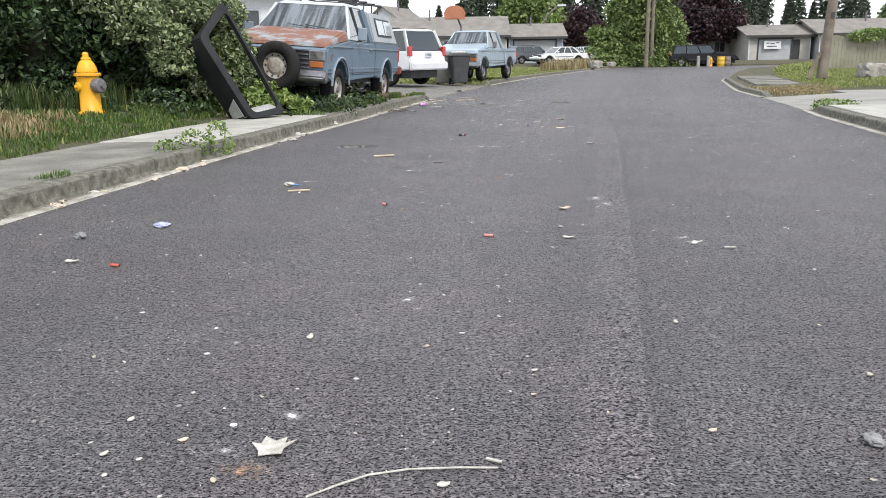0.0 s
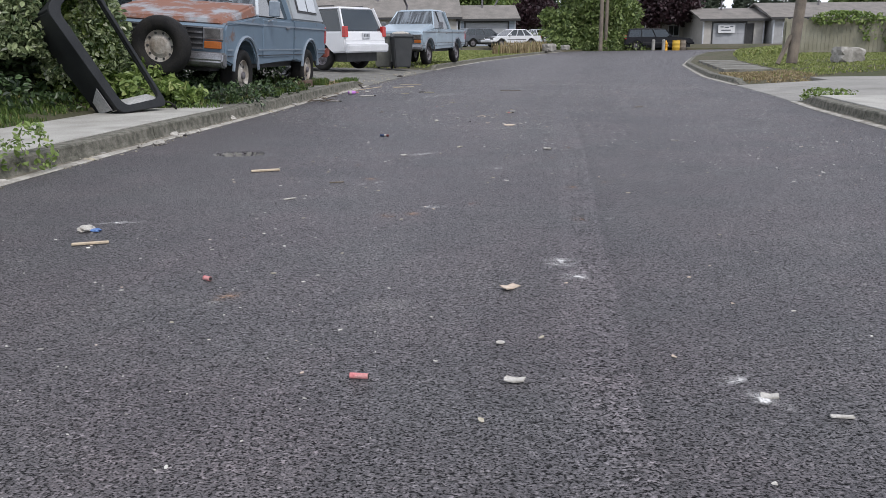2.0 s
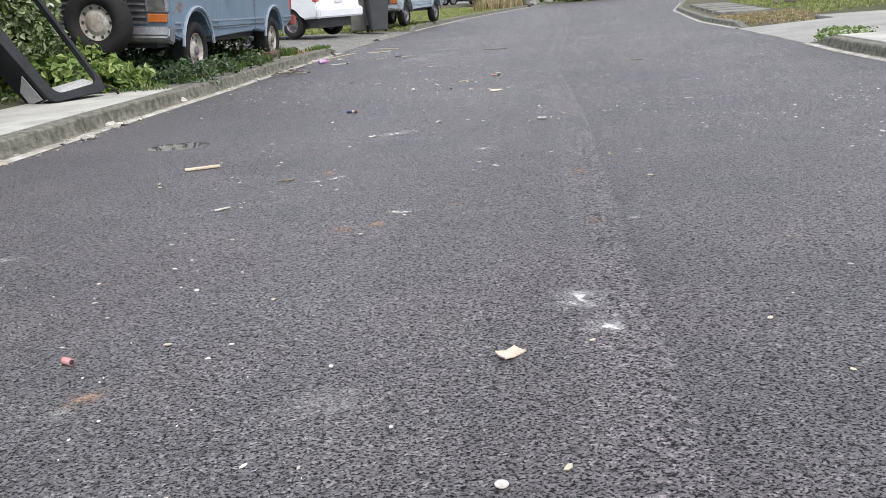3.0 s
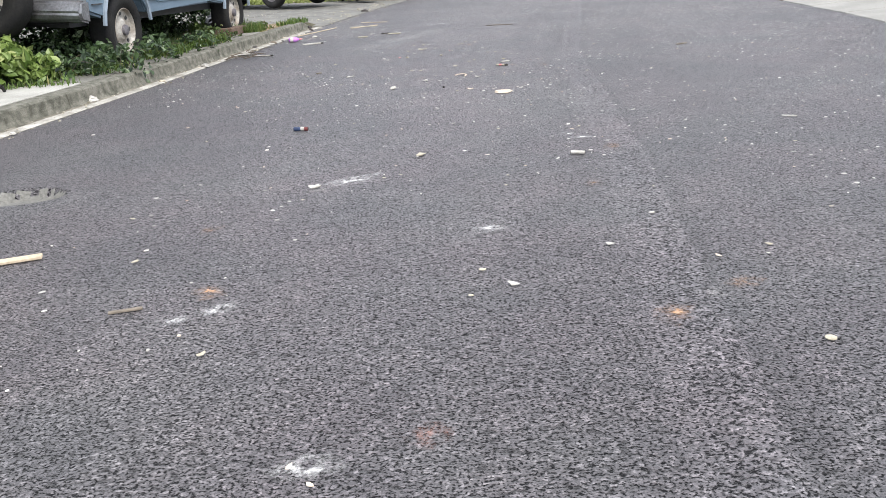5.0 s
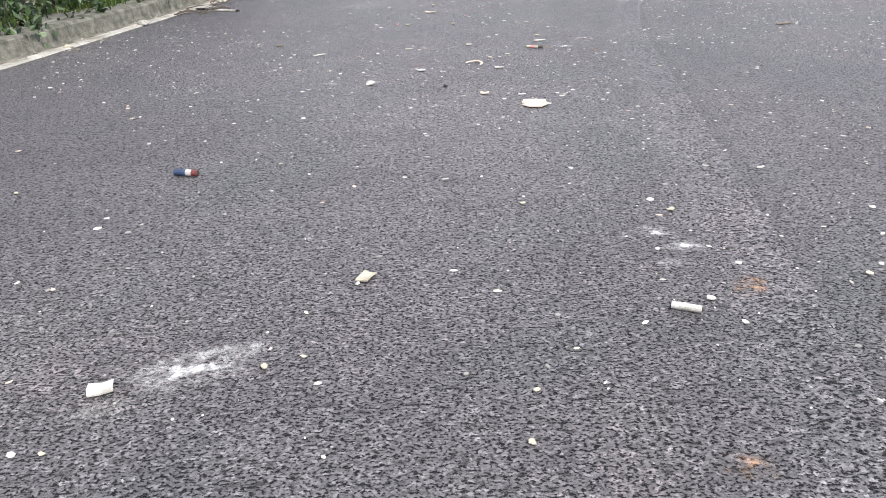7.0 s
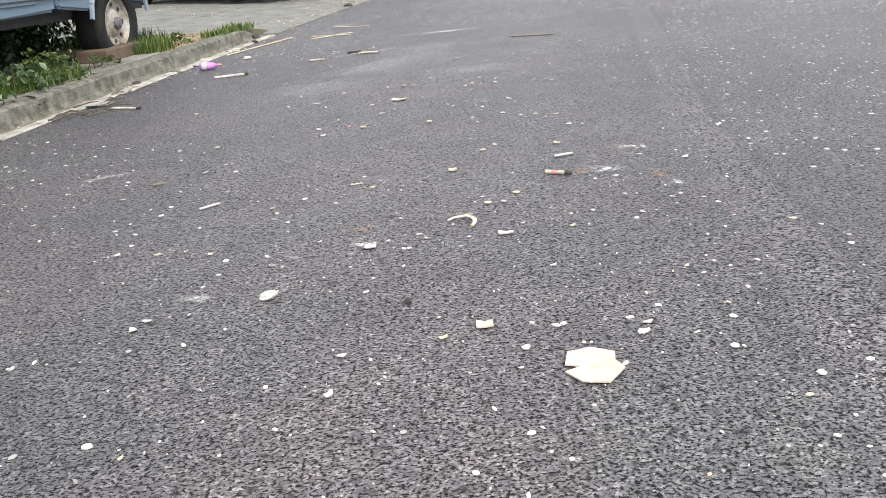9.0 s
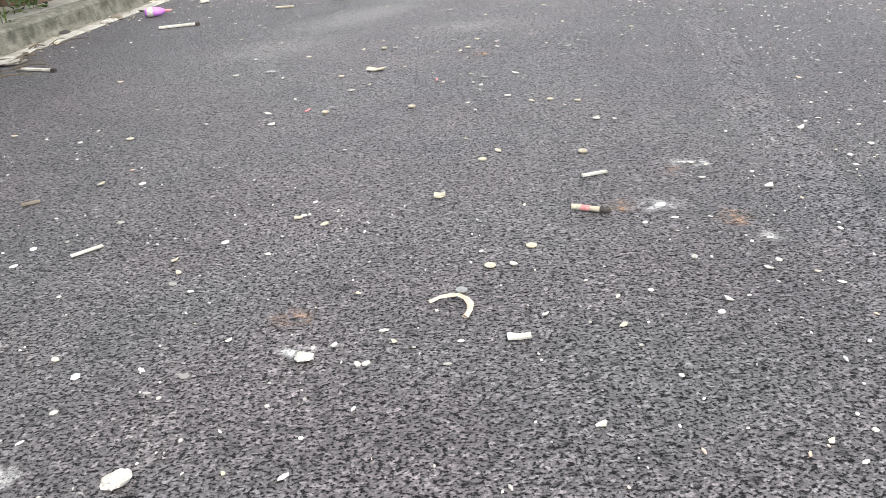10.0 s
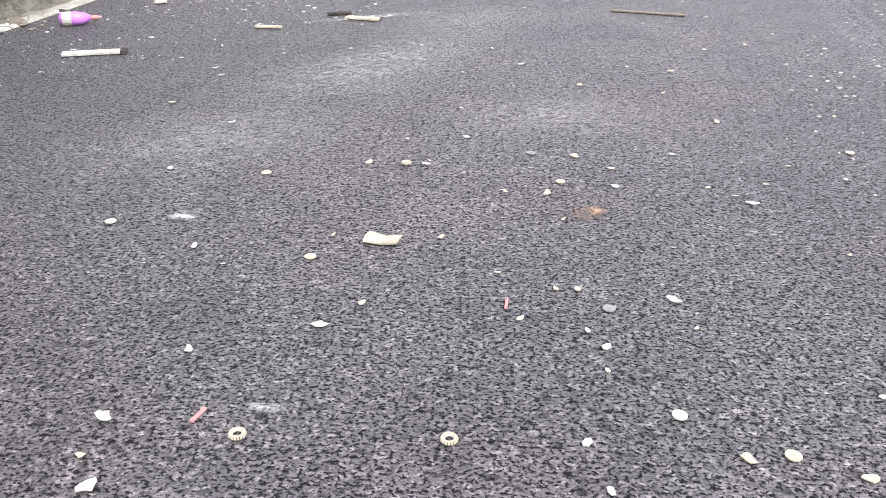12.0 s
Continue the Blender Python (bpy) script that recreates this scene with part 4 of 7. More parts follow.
truck = pickup(heading(-2.76, 16.50, 0.16, -0.154, -0.988, -0.6, -4.2) @ Matrix.Scale(1.06, 4), "faded blue pickup with rusty hood, bed canopy and spare wheel", trim="trim_blue")
spare = part("spare_tyre", lathe([(0.2, -0.09), (0.31, -0.12), (0.36, -0.1), (0.38, -0.05), (0.38, 0.05), (0.36, 0.1), (0.31, 0.12), (0.2, 0.09)], 32,
                                 m=Matrix.Translation((2.72, 0.24, 0.72)) @ Matrix.Rotation(radians(90), 4, "Y"), caps=False), M["rubber"], truck, "spare tyre mounted on the grille", True)
part("spare_rim", lathe([(0.22, -0.05), (0.235, 0.075), (0.225, 0.085), (0.2, 0.05), (0.15, 0.035), (0.1, 0.06), (0.05, 0.065)], 28,
                        m=Matrix.Translation((2.72, 0.24, 0.72)) @ Matrix.Rotation(radians(90), 4, "Y")), M["rim_white"], spare)
# the spare's vent openings too are dark discs painted as shade
for i in range(10):
    vent_discs = bmesh.new()
    a = 2 * math.pi * i / 10
    rod((2.75, 0.24 + 0.165 * math.cos(a), 0.72 + 0.165 * math.sin(a)), (2.772, 0.24 + 0.165 * math.cos(a), 0.72 + 0.165 * math.sin(a)), 0.016, None, 8, vent_discs)
    part("vent_shade_disc", vent_discs, M["trim_dark"], spare)

pickup(heading(0.72, 32.1, 0.16, -0.34, -0.94), "silver-blue extended-cab pickup parked on the verge", "silver_blue", "silver_blue", "silver_blue", False, "chrome", "windscreen", 0.94, "chrome", "castgrey", 0.3)
road_car("suv", heading(-2.75, 27.6, 0.15, -0.80, 0.60), "white suv with dark rear window parked on the driveway", "suv", "white_paint", 4.7, 0.90, 1.08, 1.76, 1.0, -2.28, 0.42, -2.0, r=0.37, sill=0.5)
road_car("suv", heading(20.1, 68.8, -0.02, 1, 0.05), "large black suv with pale roof parked across the road", "suv", "black_paint", 5.6, 0.98, 1.06, 1.70, 1.05, -2.65, 0.5, -2.4, r=0.38, sill=0.48)
road_car("station_wagon", heading(6.3, 71.0, 0.35, 0.9, 0.35), "dark grey station wagon parked beside the house", "car", "grey_paint", 4.6, 0.88, 0.95, 1.5, 0.95, -2.1, 0.3, -1.7)
road_car("sedan", heading(8.3, 68, 0.32, -0.9, -0.4), "white sedan parked on the grass verge", "car", "white_paint", 4.5, 0.87, 0.90, 1.4, 0.9, -1.5, 0.25, -0.9, False)
road_car("sedan", heading(11.1, 70.5, 0.33, 0.3, -0.95), "white sedan parked before the garage wing", "car", "white_paint", 4.4, 0.87, 0.90, 1.4, 0.9, -1.5, 0.25, -0.9, False)
road_car("sedan", heading(35.2, 71, 0.28, -0.5, -0.86), "black and white sedan parked behind the utility pole", "car", "black_paint", 4.5, 0.87, 0.92, 1.42, 0.9, -1.5, 0.25, -0.9, False)


# ---- kerbside things ----
def hydrant(m, label, s=1.0, steps=28):
    h = thing("fire_hydrant", m @ Matrix.Scale(s, 4), label, "fire hydrant")
    part("barrel", lathe([(0.165, -0.1), (0.165, 0.025), (0.15, 0.035), (0.132, 0.045), (0.128, 0.30), (0.136, 0.36), (0.138, 0.47), (0.145, 0.50)], steps), M["hyd"], h, smooth=True)
    part("flange", lathe([(0.165, 0.495), (0.168, 0.50), (0.168, 0.525), (0.16, 0.53)], steps), M["hyd"], h)
    part("bonnet", lathe([(0.132, 0.525), (0.130, 0.56), (0.118, 0.61), (0.094, 0.66), (0.07, 0.69), (0.055, 0.70)], steps), M["hyd"], h, smooth=True)
    part("cap_nut", lathe([(0.060, 0.698), (0.064, 0.708), (0.060, 0.728), (0.040, 0.735), (0.040, 0.775), (0.028, 0.80)], 12), M["hyd"], h)
    part("pumper_cap", lathe([(0.075, 0.10), (0.095, 0.125), (0.098, 0.2), (0.085, 0.225), (0.03, 0.23), (0.028, 0.26)], 16, m=Matrix.Translation((0, 0, 0.37)) @ Matrix.Rotation(radians(90), 4, "Y")
                             @ Matrix.Rotation(0, 4, "X")), M["castgrey"], h, "grey steel outlet cap")
    for ang in (200, 250):
        part("hose_cap", lathe([(0.055, 0.08), (0.062, 0.10), (0.062, 0.15), (0.05, 0.16), (0.02, 0.162), (0.02, 0.185)], 12,
                               m=Matrix.Translation((0, 0, 0.36)) @ Matrix.Rotation(radians(ang), 4, "Z") @ Matrix.Rotation(radians(90), 4, "Y")), M["hyd"], h)
    bolts = bmesh.new()
    for i in range(8):
        a = 2 * math.pi * i / 8
        rod((0.147 * math.cos(a), 0.147 * math.sin(a), 0.485), (0.147 * math.cos(a), 0.147 * math.sin(a), 0.54), 0.012, None, 6, bolts)
    part("flange_bolts", bolts, M["castgrey"], h)
    return h


hydrant(pose(-4.70, 10.55, 0.36, 0, 0, -22), "yellow fire hydrant with grey cap in the verge")
hydrant(pose(20.2, 66.2, -0.02, 0, 0, 10), "yellow fire hydrant between two concrete posts")

# black moulded shell leaning on the brambles
fr = thing("discarded_canopy_shell", pose(-3.02, 12.06, 0.165), "large black moulded canopy frame leaning against the brambles", "frame")
BL, BR, TR, TL = Vector((0.03, 0.02, -0.005)), Vector((0.45, 0.55, 0.05)), Vector((-0.33, 0.24, 1.74)), Vector((-0.56, -0.28, 1.19))
nrm = (BR - BL).cross(TL - BL).normalized()


def on_shell(u, v, back=0.0):
    """A place on the shell's open face, u along the ground edge and v up it, set back into its depth."""
    return (BL * (1 - u) + BR * u) * (1 - v) + (TL * (1 - u) + TR * u) * v - nrm * back


def rounded(m0, m1, n0, n1, r, steps=6):
    """A loop with rounded corners in u and v."""
    out = []
    for cu, cv, a0 in ((m1 - r, n1 - r * 0.6, 0), (m0 + r, n1 - r * 0.6, 90), (m0 + r, n0 + r * 0.6, 180), (m1 - r, n0 + r * 0.6, 270)):
        out += [(cu + r * math.cos(radians(a0 + 90 * i / steps)), cv + 0.6 * r * math.sin(radians(a0 + 90 * i / steps))) for i in range(steps + 1)]
    return out


def shell_band(name, rings, label="", key="black_plastic"):
    """Loops of points joined into one closed band."""
    bm = bmesh.new()
    loops = [[bm.verts.new(p) for p in ring] for ring in rings]
    k = len(loops[0])
    for a, b in zip(loops, loops[1:] + loops[:1]):
        for i in range(k):
            bm.faces.new((a[i], a[(i + 1) % k], b[(i + 1) % k], b[i]))
    return part(name, bm, M[key], fr, label, bevel=0.008)


outer, inner = rounded(0, 1, 0, 1, 0.12), rounded(0.17, 0.94, 0.06, 0.925, 0.12)
shell_band("rim", [[on_shell(u, v) for u, v in outer], [on_shell(u, v) for u, v in inner], [on_shell(u, v, 0.05) for u, v in inner], [on_shell(u, v, 0.05) for u, v in outer]], "black moulded rim with rounded corners")


def wall_piece(name, a, b, deep_a, deep_b, thick, label="", key="black_plastic", start=0.04):
    """A side wall between two places of the rim, running back into the depth."""
    pa, pb = on_shell(*a, start), on_shell(*b, start)
    toward = (on_shell(0.5, 0.5, start) - (pa + pb) / 2).normalized() * thick
    qa, qb = pa - nrm * deep_a, pb - nrm * deep_b
    return part(name, hexa([pa, pb, qb, qa], [pa + toward, pb + toward, qb + toward, qa + toward]), M[key], fr, label, bevel=0.006)


side = wall_piece("side_wall", (0.02, 0.04), (0.02, 0.97), 0.44, 0.50, 0.03, "broad dull black side panel")
wall_piece("lower_wall", (0.05, 0.015), (0.97, 0.015), 0.34, 0.20, 0.03)
wall_piece("upper_wall", (0.05, 0.985), (0.96, 0.985), 0.26, 0.05, 0.03)
wall_piece("far_wall", (0.98, 0.04), (0.98, 0.96), 0.05, 0.04, 0.03)
part("side_window", hexa([on_shell(-0.004, v, d) for v, d in ((0.05, 0.10), (0.27, 0.10), (0.17, 0.36), (0.05, 0.38))], [on_shell(-0.018, v, d) for v, d in ((0.05, 0.10), (0.27, 0.10), (0.17, 0.36), (0.05, 0.38))]), M["grey_panel"], fr, "pale clouded side window")
part("tray", hexa([on_shell(u, v, d) for u, v, d in ((0.14, 0.05, 0.06), (0.93, 0.05, 0.06), (0.93, 0.09, 0.22), (0.14, 0.11, 0.36))], [on_shell(u, v, d) for u, v, d in ((0.14, 0.07, 0.06), (0.93, 0.07, 0.06), (0.93, 0.115, 0.22), (0.14, 0.135, 0.36))]),
     M["grey_panel"], fr, "pale grey clouded pane lying in the frame", bevel=0.004)
part("torn_seal", tube([on_shell(0.98, 0.03, 0.02), on_shell(1.04, 0.02, 0.0), on_shell(1.09, -0.01, -0.02), on_shell(1.10, -0.035, 0.0)], 0.014, 6), M["rubber"], fr, "torn rubber seal")


def wheelie_bin(m, label, key):
    b = thing("wheelie_bin", m, label, "bin")
    part("body", hexa([(-0.24, -0.26, 0.05), (0.24, -0.26, 0.05), (0.24, 0.24, 0.05), (-0.24, 0.24, 0.05)], [(-0.31, -0.36, 0.98), (0.31, -0.36, 0.98), (0.31, 0.34, 0.98), (-0.31, 0.34, 0.98)]), M[key], b, bevel=0.03, seg=2)
    part("rim", box_bm(-0.33, 0.33, -0.38, 0.36, 0.95, 0.99), M[key], b, bevel=0.012)
    lid = part("lid", hexa([(-0.33, -0.4, 0.99), (0.33, -0.4, 0.99), (0.33, 0.38, 0.99), (-0.33, 0.38, 0.99)], [(-0.27, -0.32, 1.06), (0.27, -0.32, 1.06), (0.27, 0.32, 1.08), (-0.27, 0.32, 1.08)]), M[key], b, bevel=0.02, seg=2)
    part("handle", tube([(-0.26, 0.44, 0.97), (0.26, 0.44, 0.97)], 0.018), M[key], b)
    for s in (-1, 1):
        part("wheel", lathe([(0.1, -0.03), (0.11, -0.02), (0.11, 0.02), (0.1, 0.03)], 18, m=Matrix.Translation((s * 0.27, 0.24, 0.11)) @ Matrix.Rotation(radians(90), 4, "Y")), M["rubber"], b)
    return b


wheelie_bin(pose(0.12, 28.2, 0.10, 0, 0, 12), "dark grey wheelie bin standing at the kerb", "bin_dark")
wheelie_bin(pose(-0.42, 28.75, 0.10, 0, 0, -14), "weathered pale grey wheelie bin beside the driveway", "bin_grey")
rag = bmesh.new()
bmesh.ops.create_icosphere(rag, subdivisions=3, radius=0.2)
for v in rag.verts:
    v.co = (v.co.x * 1.4, v.co.y, max(0, v.co.z) * 0.3 + 0.03 * noise.noise(v.co * 14))
rag_ob = part("rag", rag, M["paper"])
rag_ob.matrix_basis = pose(0.12, 28.15, 1.17)
tagged(rag_ob, "crumpled white rag lying on the bin lid", "rag")

blk = thing("timber_block", pose(-1.60, 17.86, 0.145, 0, 0, 81), "worn brown timber block under the truck wheel", "block")
part("beam", box_bm(-0.32, 0.32, -0.16, 0.16, 0, 0.115), M["brick_block"], blk, bevel=0.012)

# bollards and barrels by the bend
for x, y in ((19.15, 66.0), (19.95, 66.0)):
    b = thing("bollard", pose(x, y, -0.05), "short pale concrete bollard", "bollard", "bollards round the far hydrant")
    part("post", lathe([(0.13, 0), (0.13, 0.82), (0.10, 0.88), (0.04, 0.9)], 14), M["concrete"], b)
for x, y, key, label in ((21.0, 66.2, "barrel_yellow", "yellow plastic barrel standing beside the road"), (21.55, 66.4, "oldwood", "dark brown barrel standing beside the road")):
    b = thing("barrel", pose(x, y, -0.05), label, "barrel")
    part("drum", lathe([(0.27, 0), (0.29, 0.03), (0.29, 0.25), (0.31, 0.28), (0.29, 0.31), (0.29, 0.55), (0.31, 0.58), (0.29, 0.61), (0.28, 0.8)], 18), M[key], b, smooth=True)
    part("lid", lathe([(0.3, 0.79), (0.3, 0.83), (0.2, 0.84)], 18), M[key], b)

rock_bm = bmesh.new()
bmesh.ops.create_icosphere(rock_bm, subdivisions=3, radius=0.5)
for v in rock_bm.verts:
    c = v.co.normalized()
    k = 1 / max(abs(c.x), abs(c.y), abs(c.z)) * 0.42 + 0.05 * noise.noise(c * 3)
    v.co = (c.x * k * 0.86, c.y * k * 0.6, c.z * k * 0.5 + 0.16)
rk = part("boulder", rock_bm, M["stone"])
rk.matrix_basis = pose(12.1, 23.9, 0.32, 0, 3, 8)
tagged(rk, "pale blocky boulder resting on the lawn", "rock")
for x, y, s in ((9.6, 57.5, 0.6), (11.6, 62.5, 0.42)):
    o = new("boulder", rk.data)
    o.matrix_basis = pose(x, y, 0.2, 0, 0, 40) @ Matrix.Scale(s * 2.0, 4)
    tagged(o, "pale stone lying beside the kerb", "rock")


# ---- poles and cables ----
def utility_pole(m, label, h, r):
    p = thing("utility_pole", m, label, "utility pole")
    bm = bmesh.new()
    lathe([(r * (1.12 - 0.25 * i / 12) * (1 + 0.05 * noise.noise((i * 1.3, r, 0))), h * i / 12) for i in range(13)], 16, bm)
    part("shaft", bm, M["oldwood"], p)
    return p


pole = utility_pole(pose(11.25, 25.3, 0.25, -2, 4.5, 0), "leaning weathered wooden utility pole on the lawn", 8, 0.135)
part("brace_stub", tube([(-0.42, -0.05, -0.05), (-0.14, 0, 0.75)], 0.06, 8), M["oldwood"], pole)
part("tag_plate", box_bm(-0.05, 0.05, -0.155, -0.135, 1.75, 1.95), M["trim_dark"], pole)
p2 = utility_pole(pose(15.0, 66, 0.0), "tall grey utility pole standing before the bush", 11, 0.14)
p3 = utility_pole(pose(15.75, 67.5, 0.0), "second utility pole beside the first one", 11, 0.13)
part("cross_arm", box_bm(-1.1, 1.1, -0.06, 0.06, 9.8, 9.95), M["oldwood"], p2)


def cable(a, b, sag, name="overhead_cable"):
    pts = []
    for i in range(17):
        f = i / 16
        p = Vector(a).lerp(Vector(b), f)
        pts.append((p.x, p.y, p.z - sag * 4 * f * (1 - f)))
    c = part(name, tube(pts, 0.022, 5), M["wire"])
    return tagged(c, "thin dark overhead cable hanging between utility poles", "cable", "overhead cables")


cable((15.2, 66, 5.3), (29, 78, 6.0), 1.0)
cable((15.0, 66, 9.8), (12.0, 25.3, 7.9), 0.5)
cable((15.0, 66, 5.6), (24, 60, 7.6), 0.8)
lamp = thing("street_lamp", pose(9.9, 84, 0.2), "pale street lamp with a curved arm", "street lamp")
part("pole", tube([(-1.6, 0, 0), (-1.6, 0, 3.6), (-0.9, 0, 4.9), (0.1, 0, 5.7)], 0.08, 8), M["castgrey"], lamp)
part("lamp_head", box_bm(0.0, 0.9, -0.12, 0.12, 5.62, 5.8), M["trim_white"], lamp, bevel=0.04)

hoop = thing("basketball_hoop", pose(-0.12, 43, 0.3), "orange-brown basketball backboard on a thin pole", "basketball hoop")
bm = prism([(-0.52, 2.62), (0.52, 2.62), (0.56, 2.95), (0.42, 3.2), (0.2, 3.3), (-0.2, 3.3), (-0.42, 3.2), (-0.56, 2.95)], -0.03, 0.03)
part("backboard", bm, mat("board_orange", (0.42, 0.17, 0.09), (0.34, 0.13, 0.07), 0.6, 2, 40, 0.05), hoop, bevel=0.008)
part("pole", tube([(0.32, 0.3, 0), (0.32, 0.3, 2.3), (0.1, 0.05, 2.8)], 0.05, 8), M["castgrey"], hoop)
bm = bmesh.new()
tube([(0.23 * math.cos(a), -0.3 + 0.23 * math.sin(a), 2.68) for a in np.linspace(0, 2 * math.pi, 17)], 0.012, 6, bm)
part("ring", bm, M["rust_red"], hoop)


# ---- houses ----
def wall_x(x0, x1, y, z0, z1, holes, thick, bm):
    """A wall along x with openings (x0, x1, z0, z1) cut through."""
    xs = sorted({x0, x1, *[h[0] for h in holes], *[h[1] for h in holes]})
    zs = sorted({z0, z1, *[h[2] for h in holes], *[h[3] for h in holes]})
    for a, b in zip(xs, xs[1:]):
        for c, d in zip(zs, zs[1:]):
            if not any(h[0] <= (a + b) / 2 <= h[1] and h[2] <= (c + d) / 2 <= h[3] for h in holes):
                box_bm(a, b, y, y + thick, c, d, bm)


def house(m, label, wid, dep, eave, ridge, siding, windows=(), garages=(), doors=(), trim="trim_dark", over=0.45, gable=True):
    """Ranch house; its front lies along x at y = 0, the ridge runs along x."""
    h = thing("house", m, label, "house")
    bm = bmesh.new()
    wall_x(0, wid, 0, -0.3, eave, [*windows, *garages, *doors], 0.2, bm)
    bmesh.ops.remove_doubles(bm, verts=bm.verts[:], dist=0.0005)
    part("front_wall", bm, M[siding], h)
    part("back_wall", box_bm(0, wid, dep - 0.2, dep, -0.3, eave), M[siding], h)
    for x in (0, wid - 0.2):
        part("gable_wall", prism([(0.2, -0.3), (dep - 0.2, -0.3), (dep - 0.2, eave), (dep / 2, ridge - 0.12), (0.2, eave)], x, x + 0.2), M[siding], h).matrix_basis = Matrix(((0, 1, 0, 0), (1, 0, 0, 0), (0, 0, 1, 0), (0, 0, 0, 1)))
    sl = (ridge - eave) / (dep / 2)
    for s in (0, 1):
        a, b = (-over, dep / 2) if s == 0 else (dep + over, dep / 2)
        za = eave - sl * over
        low = [(-over, a, za), (wid + over, a, za), (wid + over, b, ridge), (-over, b, ridge)]
        part("roof_slope", hexa([(x, y, z - 0.14) for x, y, z in low], low), M["roofing"], h, "brown-grey shingle roof")
        part("fascia", box_bm(-over, wid + over, a - 0.03, a + 0.03, za - 0.22, za - 0.02), M[trim], h)
    for x0, x1, z0, z1 in windows:
        f = bmesh.new()
        for q in ((x0, x0 + 0.08, z0, z1), (x1 - 0.08, x1, z0, z1), (x0 + 0.08, x1 - 0.08, z0, z0 + 0.08), (x0 + 0.08, x1 - 0.08, z1 - 0.08, z1), ((x0 + x1) / 2 - 0.03, (x0 + x1) / 2 + 0.03, z0 + 0.08, z1 - 0.08)):
            box_bm(q[0], q[1], -0.03, 0.1, q[2], q[3], f)
        fr_ = part("window_frame", f, M["trim_white"], h)
        part("pane", box_bm(x0 + 0.08, x1 - 0.08, 0.04, 0.06, z0 + 0.08, z1 - 0.08), M["glass"], fr_)
    for x0, x1, z0, z1 in garages:
        g = part("garage_door", box_bm(x0, x1, 0.08, 0.13, z0, z1), M["door_grey"], h)
        for k in range(4):
            for c in range(4):
                w_ = (x1 - x0) / 4
                part("door_panel", box_bm(x0 + c * w_ + 0.08, x0 + (c + 1) * w_ - 0.08, 0.06, 0.082, z0 + k * (z1 - z0) / 4 + 0.06, z0 + (k + 1) * (z1 - z0) / 4 - 0.06), M["door_grey"], g)
        f = bmesh.new()
        for q in ((x0 - 0.14, x0, z0, z1 + 0.14), (x1, x1 + 0.14, z0, z1 + 0.14), (x0, x1, z1, z1 + 0.14)):
            box_bm(q[0], q[1], -0.03, 0.05, q[2], q[3], f)
        part("door_frame", f, M[trim], h)
    # a dark panel stands in for the shaded inside of each open doorway
    for x0, x1, z0, z1 in doors:
        part("door", box_bm(x0, x1, 0.1, 0.15, z0, z1), M["trim_dark"], h, "dark panel as the shade in an open doorway")
    for x in (-0.06, wid - 0.06):
        part("corner_board", box_bm(x, x + 0.12, -0.03, 0.12, -0.3, eave - 0.05), M["trim_white"], h)
    part("vent_pipe", tube([(wid * 0.45, dep * 0.4, ridge - 0.5), (wid * 0.45, dep * 0.4, ridge + 0.65)], 0.09, 10), M["castgrey"], h)
    return h


garage = house(pose(27.6, 79, 0.25, 0, 0, -3), "grey single-storey house with garage door and dark trim", 5.6, 8, 2.5, 3.45, "siding_tan", garages=[(0.9, 3.9, 0, 2.0)], doors=[(4.0, 4.7, 0, 1.95)])
house(pose(33.6, 77.5, 0.25, 0, 0, -3), "grey ranch house with brown roof behind the pole", 12, 9, 2.6, 3.9, "siding_grey", windows=[(0.8, 2.4, 0.7, 2.0), (5, 7, 0.8, 2.0)])
house(pose(24.4, 86, 0.3, 0, 0, 0), "small dark-trimmed house half hidden behind trees", 6, 7, 2.4, 3.9, "siding_tan", windows=[(2.0, 3.2, 0.8, 1.9)])
house(pose(-9.0, 80, 0.5, 0, 0, 1), "long tan ranch house with low brown roof", 13.6, 9, 2.7, 4.5, "siding_tan", windows=[(2, 4, 0.8, 2.1), (7.5, 9.5, 0.8, 2.1), (10.6, 12.4, 0.8, 2.1)])
house(pose(4.9, 80.5, 0.45, 0, 0, 1), "pale blue garage wing with brown shingle roof", 5.2, 7, 2.55, 3.75, "siding_blue", garages=[(0.5, 4.5, 0, 2.05)])
house(pose(-6, 95, 0.6, 0, 0, 70), "white gabled house behind the ranch house", 7, 6, 4.2, 6.3, "siding_white")
house(pose(29, 46, 0.4, 0, 0, -25), "white siding house with dark eaves beyond the fence", 9, 8, 2.7, 4.6, "siding_white", windows=[(2, 3.4, 1.0, 2.1)])
near_house = house(pose(-14.5, 25.5, 0.3, 0, 0, 14), "light grey house with dark eaves behind the brambles", 9.6, 8, 3.3, 5.2, "siding_white", windows=[(6.3, 8.3, 1.2, 2.4)])
ban = part("banner", box_bm(28.9, 30.5, 78.72, 78.74, 1.35, 2.1), M["siding_white"])
tagged(ban, "white cloth banner with faded writing on a garage door", "banner")
for k, (a, b, z) in enumerate(((0.2, 0.5, 0.5), (0.6, 1.0, 0.45), (1.1, 1.4, 0.52), (0.3, 1.2, 0.2))):
    part("printed_bar", box_bm(28.9 + a, 28.9 + b, 78.712, 78.719, 1.35 + z, 1.35 + z + 0.1), M["grey_paint"], ban)

